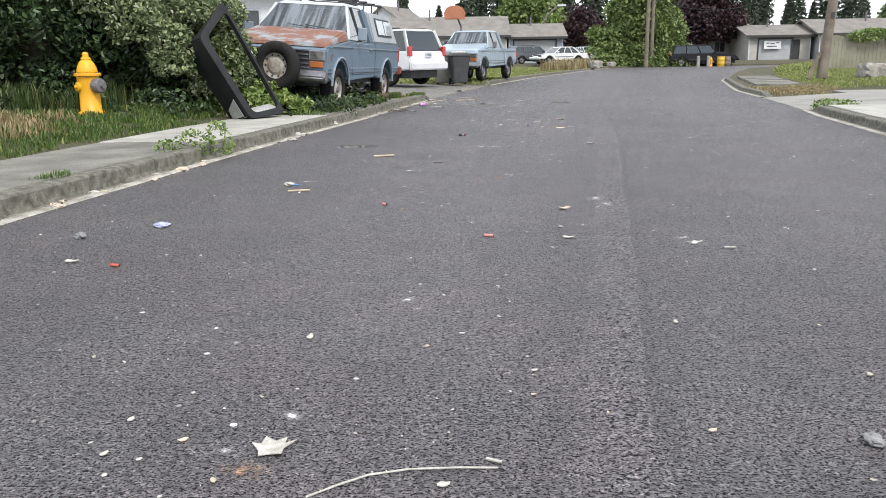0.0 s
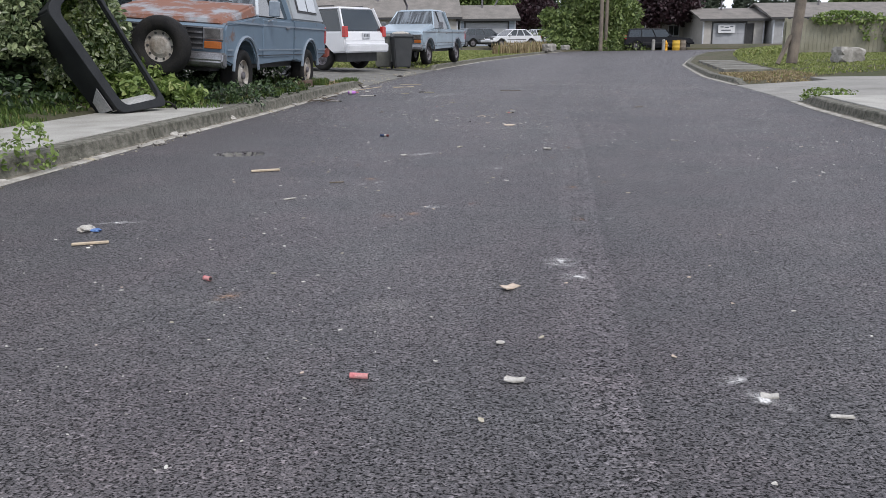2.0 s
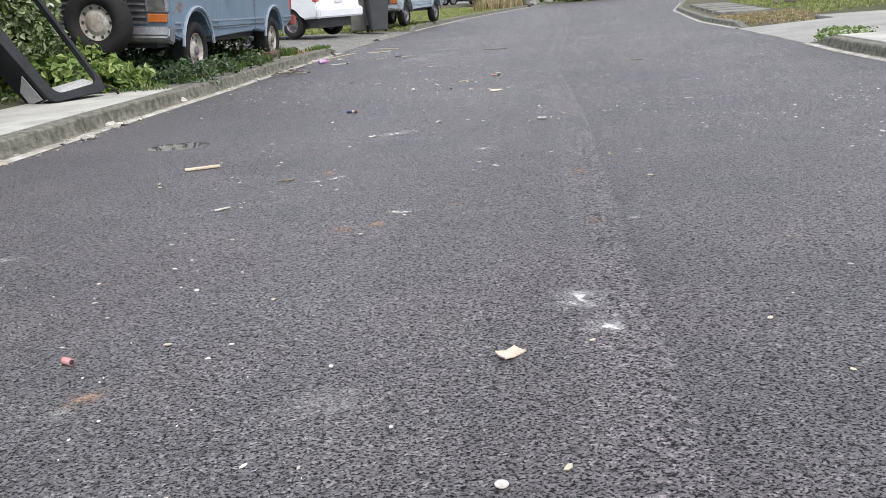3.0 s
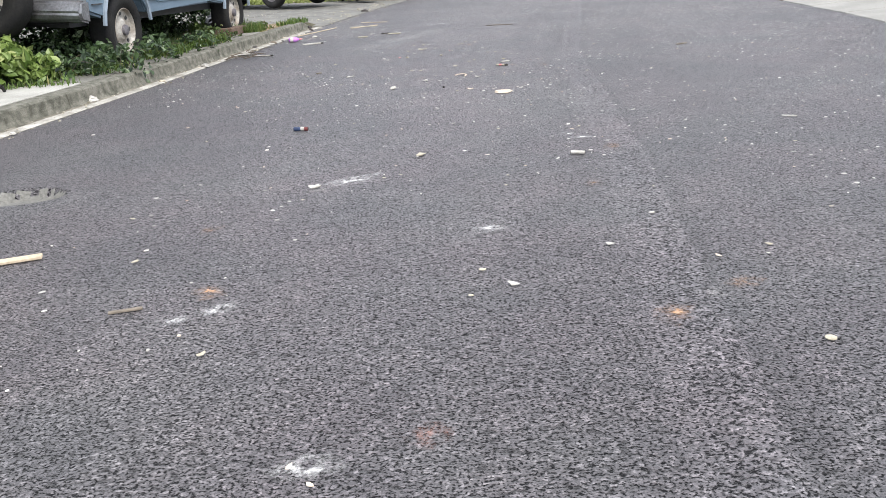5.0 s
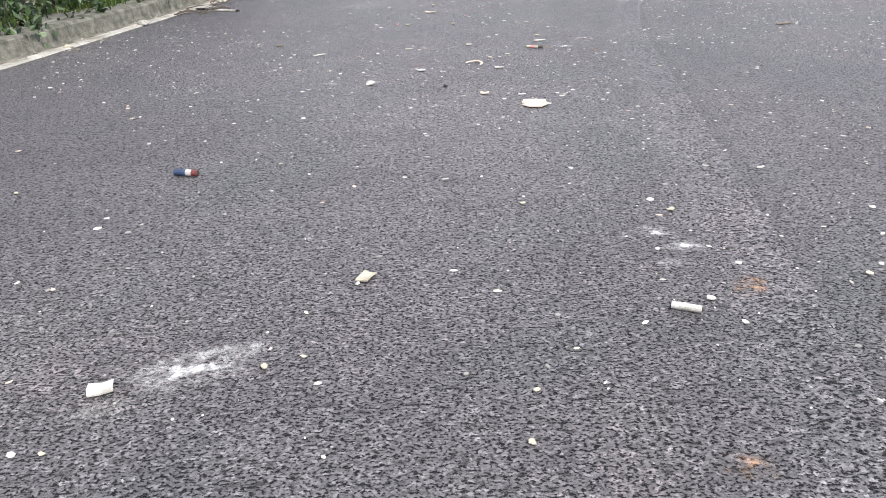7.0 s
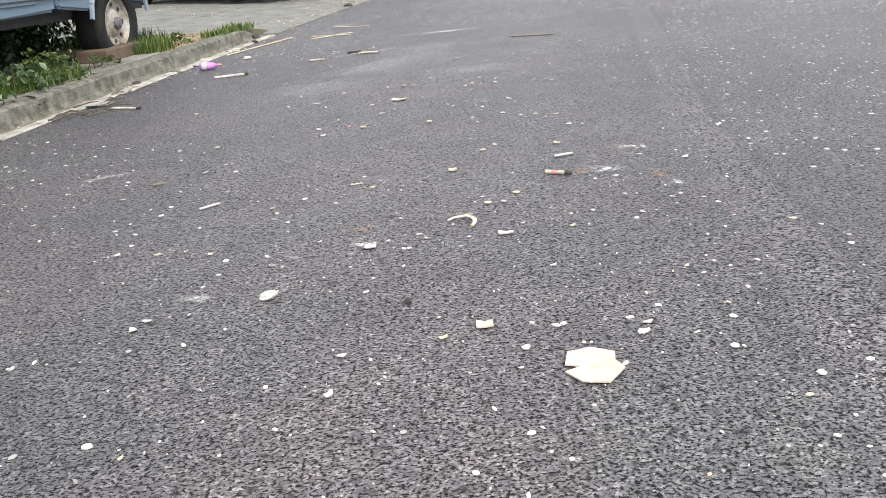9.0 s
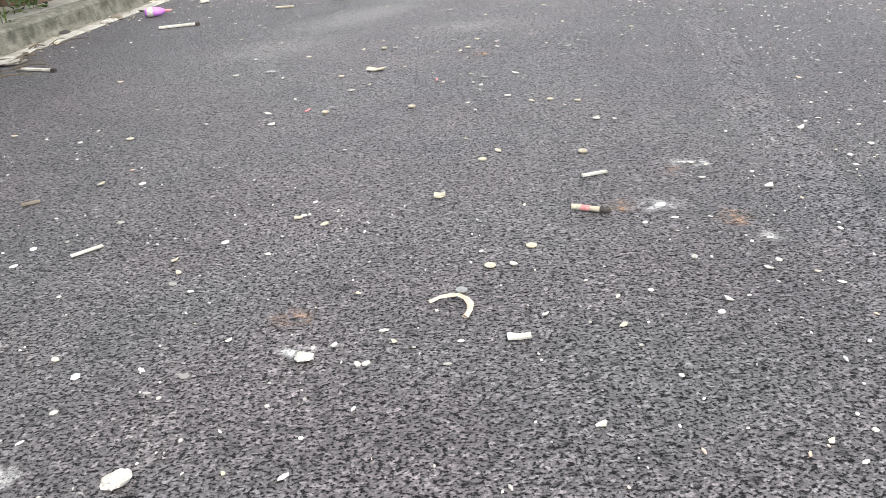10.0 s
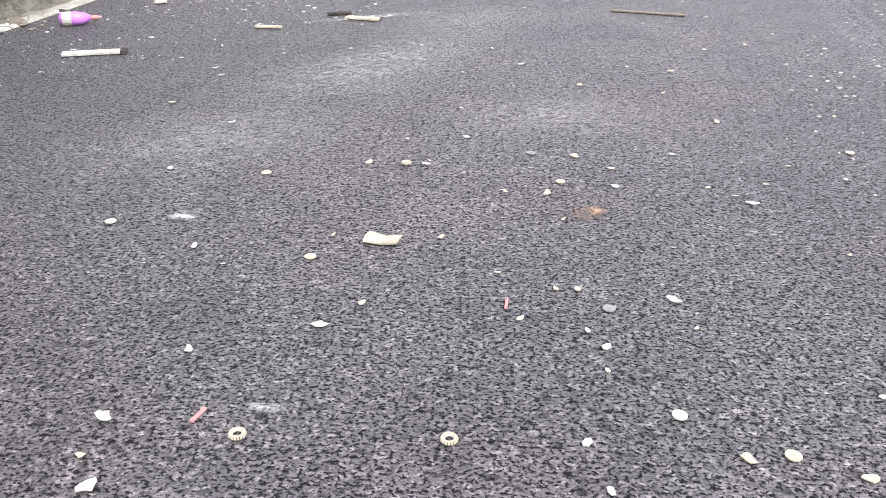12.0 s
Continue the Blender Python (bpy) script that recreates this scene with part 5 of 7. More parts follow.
fence = thing("fence", pose(15.2, 34.5, 0.28, 0, 0, -8), "weathered grey-green wooden board fence with vines", "fence")
for i in range(46):
    hgt = 1.36 + 0.05 * math.sin(i * 0.7) + random.uniform(-0.03, 0.03)
    o = part("board", box_bm(i * 0.152, i * 0.152 + 0.142, 0, 0.022, 0, hgt), M["fencewood"], fence)
for z in (0.3, 1.1):
    part("rail", box_bm(0, 7.0, 0.024, 0.07, z, z + 0.09), M["fencewood"], fence)
for x in (0, 2.3, 4.6, 6.9):
    part("post", box_bm(x - 0.05, x + 0.05, 0.07, 0.17, -0.2, 1.42), M["fencewood"], fence)


# ---- plants ----
def lump_points(rng, lumps, per=1.0, inner=0.72):
    """Points near the upper skin of several rounded masses, uneven."""
    out = []
    for cx, cy, cz, rx, ry, rz, n in lumps:
        k = int(n * per)
        d = rng.normal(size=(k, 3))
        d /= np.linalg.norm(d, axis=1)[:, None]
        d[:, 2] = np.where(d[:, 2] < -0.75, -d[:, 2], d[:, 2])
        bulge = np.array([1 + 0.22 * noise.noise(Vector(v) * 2.6 + Vector((cx, cy, 0))) + 0.12 * noise.noise(Vector(v) * 7 + Vector((cy, cx, 3))) for v in d])
        r = rng.uniform(inner, 1.04, k) * bulge
        out.append(np.array([cx, cy, cz]) + d * r[:, None] * np.array([rx, ry, rz]))
    return np.concatenate(out)


def core_bm(lumps, f=0.74):
    bm = bmesh.new()
    for cx, cy, cz, rx, ry, rz, n in lumps:
        made = bmesh.ops.create_icosphere(bm, subdivisions=3, radius=1)
        for v in made["verts"]:
            k = f * (1 + 0.2 * noise.noise(v.co * 2.6 + Vector((cx, cy, 0))))
            v.co = (cx + v.co.x * rx * k, cy + v.co.y * ry * k, cz + v.co.z * rz * k)
    return bm


def bush(name, lumps, material, size, label, category, rng, core=True, stems=0, up=0.35):
    b = thing(name, pose(0, 0, 0), label, category)
    pts = lump_points(rng, lumps, 1.3 if len(lumps) > 9 and size < 0.2 else 1.0)
    o = new("foliage", leaf_mesh("foliage", pts, size, material, up, rng))
    o.parent = b
    # added dark solid stands in for the shade deep among the leaves
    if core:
        part("inner_shade", core_bm([q for q in lumps if q[5] > 1.2], 0.7), M["core"], b)
    if stems:
        bm = bmesh.new()
        for i in range(stems):
            cx, cy, cz, rx, ry, rz, n = lumps[i % len(lumps)]
            a = rng.uniform(0, 6.28)
            e = Vector((cx + 1.05 * rx * math.cos(a), cy + 1.05 * ry * math.sin(a), cz + rz * rng.uniform(0.2, 0.9)))
            s = Vector((cx + 0.3 * rx * math.cos(a), cy + 0.3 * ry * math.sin(a), max(0.1, cz - 0.2)))
            mid_ = s.lerp(e, 0.6) + Vector((0, 0, 0.4 * rz))
            tube([s, s.lerp(mid_, 0.6), mid_, mid_.lerp(e, 0.6), e], min(0.008, size * 0.055), 5, bm, 0.5)
        tagged(part("stems", bm, M["bark"], b), kind="stuff")
    return b


rng = np.random.default_rng(7)
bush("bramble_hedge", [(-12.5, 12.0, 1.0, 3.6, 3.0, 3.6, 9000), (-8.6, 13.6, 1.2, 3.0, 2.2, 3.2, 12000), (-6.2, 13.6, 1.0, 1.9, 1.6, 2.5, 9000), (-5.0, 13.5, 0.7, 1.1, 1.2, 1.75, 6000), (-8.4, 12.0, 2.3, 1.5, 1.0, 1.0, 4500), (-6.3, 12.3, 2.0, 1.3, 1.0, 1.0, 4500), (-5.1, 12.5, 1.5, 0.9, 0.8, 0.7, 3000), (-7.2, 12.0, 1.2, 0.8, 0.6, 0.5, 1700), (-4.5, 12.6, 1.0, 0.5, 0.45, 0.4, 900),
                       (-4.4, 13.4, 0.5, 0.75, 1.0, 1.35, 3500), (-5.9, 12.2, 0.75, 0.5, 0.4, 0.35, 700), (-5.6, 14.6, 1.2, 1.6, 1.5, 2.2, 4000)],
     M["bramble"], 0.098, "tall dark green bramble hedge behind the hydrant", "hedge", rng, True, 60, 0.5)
bush("bramble_bush", [(-3.95, 13.25, 0.45, 0.62, 0.6, 0.95, 3400), (-4.35, 13.9, 0.7, 0.7, 0.8, 1.25, 2600), (-3.35, 12.95, 0.2, 0.5, 0.42, 0.42, 1300), (-2.75, 13.25, 0.15, 0.5, 0.36, 0.34, 900), (-3.1, 13.5, 0.2, 0.5, 0.3, 0.5, 800), (-3.7, 13.1, 0.95, 0.45, 0.35, 0.7, 2400), (-4.3, 14.8, 0.9, 0.5, 0.7, 1.0, 1900), (-4.75, 14.1, 1.4, 0.6, 0.6, 0.7, 1300)],
     M["vine"], 0.10, "bright green bramble bush behind the black frame", "bush", rng, False, 16)
bush("bramble_bush", [(-4.55, 11.9, 1.6, 0.45, 0.3, 0.42, 2600), (-4.1, 12.05, 1.15, 0.36, 0.28, 0.45, 2000), (-3.95, 12.35, 1.85, 0.42, 0.35, 0.35, 2200), (-5.2, 11.9, 2.3, 0.5, 0.3, 0.35, 1600),
                      (-4.9, 11.8, 2.0, 0.5, 0.35, 0.4, 2000), (-3.75, 12.5, 0.8, 0.26, 0.3, 0.4, 1100), (-3.6, 12.95, 1.75, 0.4, 0.35, 0.3, 1600), (-3.5, 13.0, 1.0, 0.4, 0.3, 0.6, 2000)],
     M["shoot"], 0.072, "pale green bramble shoots hanging over the hedge", "bush", rng, False, 14, 0.45)
bush("weed_clump", [(-5.2, 11.3, 0.36, 0.5, 0.3, 0.32, 320), (-4.2, 11.6, 0.36, 0.45, 0.35, 0.3, 300), (-6.2, 10.9, 0.36, 0.6, 0.3, 0.25, 300), (-3.9, 12.2, 0.2, 0.4, 0.3, 0.22, 240)],
     M["bramble"], 0.07, "dark leafy weeds round the foot of the hydrant", "weeds", rng, False, 10)
bush("bramble_bush", [(-4.15, 15.0, 0.2, 0.5, 0.9, 0.75, 2200), (-4.0, 16.6, 0.2, 0.5, 0.9, 0.75, 2200), (-3.75, 18.2, 0.2, 0.5, 0.9, 0.75, 2200), (-3.5, 19.5, 0.15, 0.6, 0.6, 0.7, 1600), (-2.9, 16.4, 0.1, 0.55, 1.6, 0.42, 2600), (-2.95, 18.2, 0.1, 0.6, 1.0, 0.42, 2600), (-2.7, 14.2, 0.1, 0.7, 0.4, 0.38, 1300), (-2.9, 19.9, 0.1, 0.9, 0.35, 0.5, 2200)],
     M["bramble"], 0.08, "dark brambles growing under and behind the truck", "bush", rng, False, 10)
bush("weed_clump", [(-1.62, 16.55, 0.1, 0.3, 0.45, 0.28, 380), (-1.66, 18.45, 0.1, 0.22, 0.25, 0.22, 200), (-1.3, 18.9, 0.1, 0.2, 0.3, 0.14, 160), (-1.45, 17.25, 0.1, 0.16, 0.2, 0.15, 120)],
     M["blade_dark"], 0.045, "green weeds round the block behind the kerb", "weeds", rng, False, 6)
bush("weed_clump", [(-2.45, 13.5, 0.14, 0.5, 0.3, 0.25, 420), (-1.95, 13.75, 0.14, 0.35, 0.28, 0.3, 420), (-1.82, 14.7, 0.14, 0.28, 0.5, 0.24, 380), (-1.62, 15.9, 0.14, 0.25, 0.6, 0.2, 300)],
     M["bramble"], 0.06, "leafy green weeds growing along the kerb by the truck", "weeds", rng, False, 10)
bush("weed_clump", [(-2.62, 8.35, 0.16, 0.20, 0.22, 0.16, 150), (-2.45, 8.65, 0.16, 0.16, 0.2, 0.24, 170), (-2.8, 8.0, 0.16, 0.12, 0.15, 0.12, 60)],
     M["vine"], 0.045, "small leafy weed sprouting between footpath and kerb", "weeds", rng, False, 8)
bush("weed_clump", [(6.75, 14.5, 0.1, 0.34, 0.28, 0.12, 300), (7.1, 14.6, 0.1, 0.22, 0.2, 0.1, 120)],
     M["vine"], 0.05, "yellow-green weed clump at the end of the kerb", "weeds", rng, False, 8)
bush("vine", [(17.4, 34.2, 1.65, 1.3, 0.35, 0.3, 700), (18.6, 34.0, 1.2, 0.7, 0.3, 0.6, 260), (19.6, 33.7, 1.0, 0.8, 0.35, 0.9, 400)], M["vine"], 0.14, "green vine climbing over the board fence", "vine", rng, False, 6)


def grass_patch(name, label, edge, side, u0, u1, y0, y1, n, height, material, gnd, clump=0.0, width=0.010, category="grass"):
    k = np.random.default_rng(n)
    u, y = k.uniform(u0, u1, n * 2), k.uniform(y0, y1, n * 2)
    if clump:
        keep = np.array([noise.noise((a * 1.7, b * 1.7, n)) > clump - 0.35 for a, b in zip(u, y)])
        u, y = u[keep], y[keep]
    u, y = u[:n], y[:n]
    p = np.array([(edge(b) + side * a, b, gnd(a, b) - 0.01) for a, b in zip(u, y)])
    return tagged(new(name, blade_mesh(name, p, height, material, k, width=width)), label, category, kind="stuff")


grass_patch("grass", "long green grass round the hydrant", left_x, -1, 1.75, 4.2, 6.5, 12.6, 15000, 0.085, M["blade"], left_ground, 0.15)
grass_patch("grass", "bright short grass along the footpath edge", left_x, -1, 1.62, 2.3, 6.0, 11.4, 5200, 0.08, M["blade"], left_ground, 0.2, 0.006)
grass_patch("grass", "tall grass tufts at the foot of the hedge", left_x, -1, 2.9, 4.6, 10.8, 12.9, 1600, 0.42, M["blade_dark"], left_ground, 0.35)
grass_patch("dry_grass", "straw-coloured dry grass beside the footpath", left_x, -1, 2.0, 4.4, 4.0, 9.6, 6000, 0.17, M["drygrass"], left_ground, 0.2)
grass_patch("grass", "thin grass growing in the kerb joint", left_x, -1, 0.27, 0.46, 4.0, 9.4, 1500, 0.06, M["blade"], lambda a, b: 0.15, 0.40, 0.004)
grass_patch("grass", "short grass over the old footpath end", left_x, -1, 0.36, 1.0, 12.8, 16.9, 1500, 0.10, M["blade"], lambda a, b: 0.13, 0.25, 0.008)
grass_patch("grass", "tall weeds under and beside the parked truck", left_x, -1, 0.55, 1.2, 13.4, 17.0, 1200, 0.18, M["blade_dark"], lambda a, b: 0.13, 0.35, 0.006)
grass_patch("dry_grass", "dry yellow grass behind the truck wheel", left_x, -1, 0.26, 1.7, 18.1, 20.3, 1500, 0.045, M["drygrass"], lambda a, b: 0.12, 0.1, 0.008)
grass_patch("grass", "green tufts behind the truck at the driveway edge", left_x, -1, 0.9, 2.4, 18.9, 20.6, 1500, 0.20, M["blade"], lambda a, b: 0.12, 0.5, 0.006)
grass_patch("grass", "soft green grass tuft beside the truck wheel", left_x, -1, 0.40, 0.75, 17.95, 18.5, 1500, 0.15, M["blade"], lambda a, b: 0.14, -1, 0.0045)
grass_patch("grass", "bright grass tuft on the old footpath", left_x, -1, 0.34, 0.9, 15.0, 16.9, 2600, 0.13, M["blade"], lambda a, b: 0.15, 0.45, 0.005)
grass_patch("grass", "green grass tuft spilling over the kerb", left_x, -1, 0.20, 0.5, 19.3, 20.3, 350, 0.10, M["blade"], lambda a, b: 0.13, 0.2, 0.009)
grass_patch("lawn", "mown green lawn beyond the driveway", left_x, -1, 0.32, 9, 29.4, 64, 26000, 0.07, M["lawn"], left_ground, -0.3, 0.04)
grass_patch("dry_grass", "dry brown weeds near the far kerb", left_x, -1, 0.4, 2.2, 50, 62, 1500, 0.7, M["drygrass"], left_ground, 0.2, 0.03)
grass_patch("lawn", "mown green and yellow lawn round the utility pole", right_x, 1, 2.1, 11, 20.6, 36, 34000, 0.055, M["lawn"], right_ground, -0.3, 0.02)
grass_patch("dry_grass", "dry yellow fringe of the lawn along the driveway", right_x, 1, 0.32, 2.2, 19.4, 22.8, 2600, 0.05, M["drygrass"], right_ground, 0.0, 0.02)
grass_patch("lawn", "far lawn before the grey garage", right_x, 1, 2.1, 9, 36, 58, 7000, 0.16, M["lawn"], right_ground, 0.1, 0.05)


# ---- trees ----
def tree(name, m, label, lumps, material, size, trunk_h, r, rng, limbs=9):
    t = thing(name, m, label, "tree")
    bm = bmesh.new()
    tube([(0, 0, -0.2), (0.05, 0, trunk_h * 0.4), (-0.05, 0.06, trunk_h * 0.75), (0.02, 0, trunk_h)], r, 9, bm, 0.6)
    for i in range(limbs):
        cx, cy, cz, rx, ry, rz, n = lumps[i % len(lumps)]
        s = Vector((0, 0, trunk_h * rng.uniform(0.35, 0.9)))
        e = Vector((cx + rng.uniform(-0.5, 0.5) * rx, cy + rng.uniform(-0.5, 0.5) * ry, cz + rng.uniform(0, 0.6) * rz))
        tube([s, s.lerp(e, 0.5) + Vector((0, 0, 0.2)), e], r * 0.4, 6, bm, 0.7)
    part("trunk", bm, M["bark"], t)
    o = new("crown", leaf_mesh("crown", lump_points(rng, lumps, 1, 0.45), size, material, 0.3, rng, 0.75))
    o.parent = t
    return t


tree("tree", pose(15.2, 70, 0), "broad leafy green tree overgrowing the road end",
     [(0, 0, 3.4, 2.6, 2.4, 2.6, 5200), (-2.2, -0.3, 1.6, 1.9, 1.8, 1.5, 3200), (2.0, -0.2, 2.4, 2.0, 1.9, 1.9, 3600), (0.2, -0.6, 6.2, 1.9, 1.8, 2.2, 3200), (-3.6, -0.8, 0.7, 1.6, 1.4, 0.9, 1700), (0.2, -1.6, 0.8, 2.4, 1.2, 1.1, 2300),
      (2.2, -0.9, 1.0, 1.3, 1.1, 1.2, 1500), (-1.9, 0, 4.6, 1.2, 1.1, 1.0, 700), (2.6, 0.2, 4.0, 1.0, 1.0, 0.9, 600), (-3.6, 0, 2.6, 0.9, 0.9, 0.8, 450), (1.4, -0.5, 5.4, 1.1, 1.0, 1.0, 600), (-0.9, -0.6, 7.9, 0.9, 0.9, 1.1, 500)], M["decid"], 0.26, 5.0, 0.22, rng)
tree("plum_tree", pose(25.0, 84, 0), "dark purple-leaved plum tree behind the parked suv",
     [(0, 0, 4.4, 3.0, 2.8, 3.2, 3600), (-1.8, 0, 3.2, 2.0, 2.0, 2.0, 1700), (1.9, 0, 3.8, 2.2, 2.0, 2.2, 1900), (0.3, 0, 7.2, 2.0, 2.0, 1.8, 1500)], M["plum"], 0.34, 4.5, 0.2, rng)
tree("plum_tree", pose(14.2, 96, 0.3), "dark maroon tree in the far gardens", [(0, 0, 3.6, 2.4, 2.4, 2.6, 1900), (-1.6, 0, 2.6, 1.6, 1.6, 1.6, 900), (1.4, 0.2, 3.0, 1.7, 1.6, 1.6, 900)], M["plum"], 0.34, 3.6, 0.2, rng)
tree("tree", pose(11.4, 100, 0.3), "pale green garden tree behind the garage", [(0, 0, 3.6, 2.2, 2.2, 1.9, 1700), (1.2, 0, 2.6, 1.4, 1.4, 1.3, 700), (-1.4, 0, 3.0, 1.4, 1.4, 1.3, 700)], M["vine"], 0.34, 3.4, 0.18, rng)
tree("tree", pose(9.6, 112, 0.3), "large green tree behind the houses", [(0, 0, 6.4, 4.2, 4.0, 3.6, 2800), (2.6, 0, 5.0, 2.6, 2.6, 2.4, 1100), (-2.6, 0, 5.2, 2.6, 2.6, 2.4, 1100)], M["decid"], 0.5, 6.0, 0.3, rng)
tree("tree", pose(52, 92, 0.3), "green broadleaf tree behind the fence", [(0, 0, 6.0, 4.5, 4.0, 3.4, 2600), (-3, 0, 4.6, 2.6, 2.6, 2.4, 1000)], M["decid"], 0.5, 6.0, 0.3, rng)


def fir(m, rng, tall, wide, clumps):
    t = thing("fir_tree", m, "tall dark fir tree on the skyline", "tree", "fir trees on the skyline")
    part("trunk", tube([(0, 0, -0.5), (0, 0, tall * 0.5), (0, 0, tall)], tall * 0.014, 7, None, 0.85), M["bark"], t)
    h = rng.uniform(0.12, 1.0, clumps) ** 0.9
    whorl = np.round(h * 20) / 20 + rng.normal(size=clumps) * 0.008
    ang = rng.uniform(0, 2 * np.pi, clumps)
    ragged = np.array([1 + 0.5 * noise.noise((math.cos(a) * 1.5, math.sin(a) * 1.5, w_ * 9 + tall)) for a, w_ in zip(ang, whorl)])
    rad = wide * (1.02 - whorl) ** 0.8 * rng.uniform(0.1, 1.0, clumps) ** 0.6 * ragged
    p = np.stack([rad * np.cos(ang), rad * np.sin(ang), whorl * tall - rad * 0.28], 1)
    o = new("crown", leaf_mesh("crown", p, 0.75, M["needle"], 0.45, rng, 0.4))
    o.parent = t
    return t


firs = [fir(pose(-16, 118, 0), rng, 13.5, 3.0, 1900), fir(pose(-8.5, 125, 0), rng, 11.5, 2.6, 1700), fir(pose(1.5, 116, 0), rng, 17, 3.8, 2600)]
spots = [(-22, 112, 0.8), (-3.2, 130, 0.75), (3.8, 118, 1.05), (6.4, 121, 0.9), (9.5, 126, 1.2), (15.0, 124, 1.0), (19.5, 122, 1.15), (21.5, 132, 1.0), (24.5, 126, 0.9), (28, 118, 0.95), (31.5, 121, 1.1),
         (35, 116, 0.9), (38.5, 124, 1.0), (41, 118, 0.85), (44.5, 126, 1.0), (48, 120, 0.9), (51, 130, 0.8), (55, 118, 0.8), (59.5, 124, 0.75), (64, 120, 0.8), (69, 122, 0.8), (76, 124, 0.9), (33.2, 130, 1.2), (46.5, 133, 1.1), (26.3, 135, 1.2), (17, 135, 1.2), (12, 138, 1.1), (29.8, 128, 0.8), (36.8, 134, 0.95), (43, 134, 0.8), (49.5, 138, 0.95), (53, 126, 0.7), (57.4, 132, 0.85), (61.8, 134, 0.7), (66.5, 131, 0.75), (72, 133, 0.8), (23, 120, 0.7), (40, 140, 1.1), (33, 138, 0.9)]
for i, (x, y, s) in enumerate(spots):
    copy_thing(firs[i % 3], pose(x, y, 0, 0, 0, i * 47) @ Matrix.Scale(s, 4))

# low far growth that closes the view between the houses
bush("shrub_row", [(x, 104 + 3 * math.sin(x), 0.8, 4.5, 2.5, 2.3 + 0.8 * math.sin(x * 1.7), 500) for x in range(-40, 86, 6)], M["decid"], 0.5, "row of garden shrubs beyond the houses", "shrubs", rng, True)
mound = thing("bramble_bush", pose(0, 0, 0), "low green brambles at the road end", "bush")
o = new("foliage", leaf_mesh("foliage", lump_points(rng, [(12.6, 68.2, 0.2, 1.8, 1.4, 1.0, 1500), (15.4, 67.9, 0.1, 2.0, 1.2, 0.8, 1500), (18.2, 68.8, 0.1, 1.8, 1.3, 0.9, 1200), (11.0, 70.5, 0.5, 1.6, 1.4, 1.0, 900)]), 0.2, M["decid"], 0.35, rng))
o.parent = mound

# trailer behind the weeds
tr = thing("trailer", pose(12.4, 77, 0.3, 0, 0, 5), "long pale green boat trailer half hidden by weeds", "trailer")
part("hull", hexa([(-2.9, -0.7, 0.7), (2.6, -0.7, 0.7), (2.6, 0.7, 0.7), (-2.9, 0.7, 0.7)], [(-3.1, -0.9, 1.35), (3.4, -0.9, 1.75), (3.4, 0.9, 1.75), (-3.1, 0.9, 1.35)]), M["bin_grey"], tr, bevel=0.06)
part("cover", box_bm(0.6, 2.6, -0.6, 0.6, 1.7, 2.1), M["siding_white"], tr, bevel=0.1)
for x in (-0.4, 0.5):
    for s in (-1, 1):
        wheel(tr, x, s * 0.8, 0.32, 0.2)


# ---- litter on the road ----
def litter(name, bm, material, x, y, turn, label, category, group="", z=0.004, tilt=0.0):
    o = part(name, bm, material)
    o.matrix_basis = pose(x, y, z, tilt, 0, turn)
    return tagged(o, label, category, group)


def flake(rng_, r, thick=0.003, k=7, curl=0.12):
    """A torn flake: ragged outline, a little curled."""
    bm = bmesh.new()
    out = []
    for i in range(k):
        a = 2 * math.pi * i / k
        q = r * rng_.uniform(0.65, 1.15)
        out.append((q * math.cos(a) * 1.25, q * math.sin(a) * 0.8))
    lo = [bm.verts.new((x, y, curl * r * (x / r) ** 2)) for x, y in out]
    hi = [bm.verts.new((x, y, curl * r * (x / r) ** 2 + thick)) for x, y in out]
    for i in range(k):
        j = (i + 1) % k
        bm.faces.new((lo[i], lo[j], hi[j], hi[i]))
    bm.faces.new(lo[::-1])
    bm.faces.new(hi)
    return bm


rc = random.Random(5)
flakes = []
for i in range(10):
    bm = flake(rc, 0.014 + 0.003 * (i % 4), 0.003, 6 + i % 4)
    bmesh.ops.recalc_face_normals(bm, faces=bm.faces[:])
    me = bpy.data.meshes.new("paper_flake")
    bm.to_mesh(me)
    bm.free()
    me.materials.append(M[("paper", "yellowed", "paper", "yellowed", "card")[i % 5]])
    flakes.append(me)

FLAKES_A = [
    (0.14, 1.73), (1.2, 1.75), (-0.44, 1.75), (-0.67, 1.86), (-0.78, 1.89), (-0.59, 1.97), (0.15, 2.01), (0.89, 2.02), (-0.79, 2.1),
    (0.62, 2.14), (-0.44, 2.26), (0.41, 2.27), (-0.34, 2.32), (1.52, 2.42), (0.43, 2.47), (-1.13, 2.61), (-1.29, 2.68), (-0.39, 2.81),
    (0.19, 2.84), (1.57, 2.91), (1.03, 2.96), (0.34, 3.04), (-1, 3.21), (1.9, 3.73), (-1.88, 4.01), (-0.97, 4.16), (0.81, 4.49),
    (0.58, 4.65), (1.91, 5.05), (-0.36, 5.06), (1.72, 5.15), (0.89, 5.38), (0.41, 5.42), (1.14, 5.45), (1.67, 5.5), (1.82, 5.67),
    (2.12, 5.88), (-0.37, 5.94), (0.17, 5.99), (-0.47, 6.1), (0.44, 6.71),
]
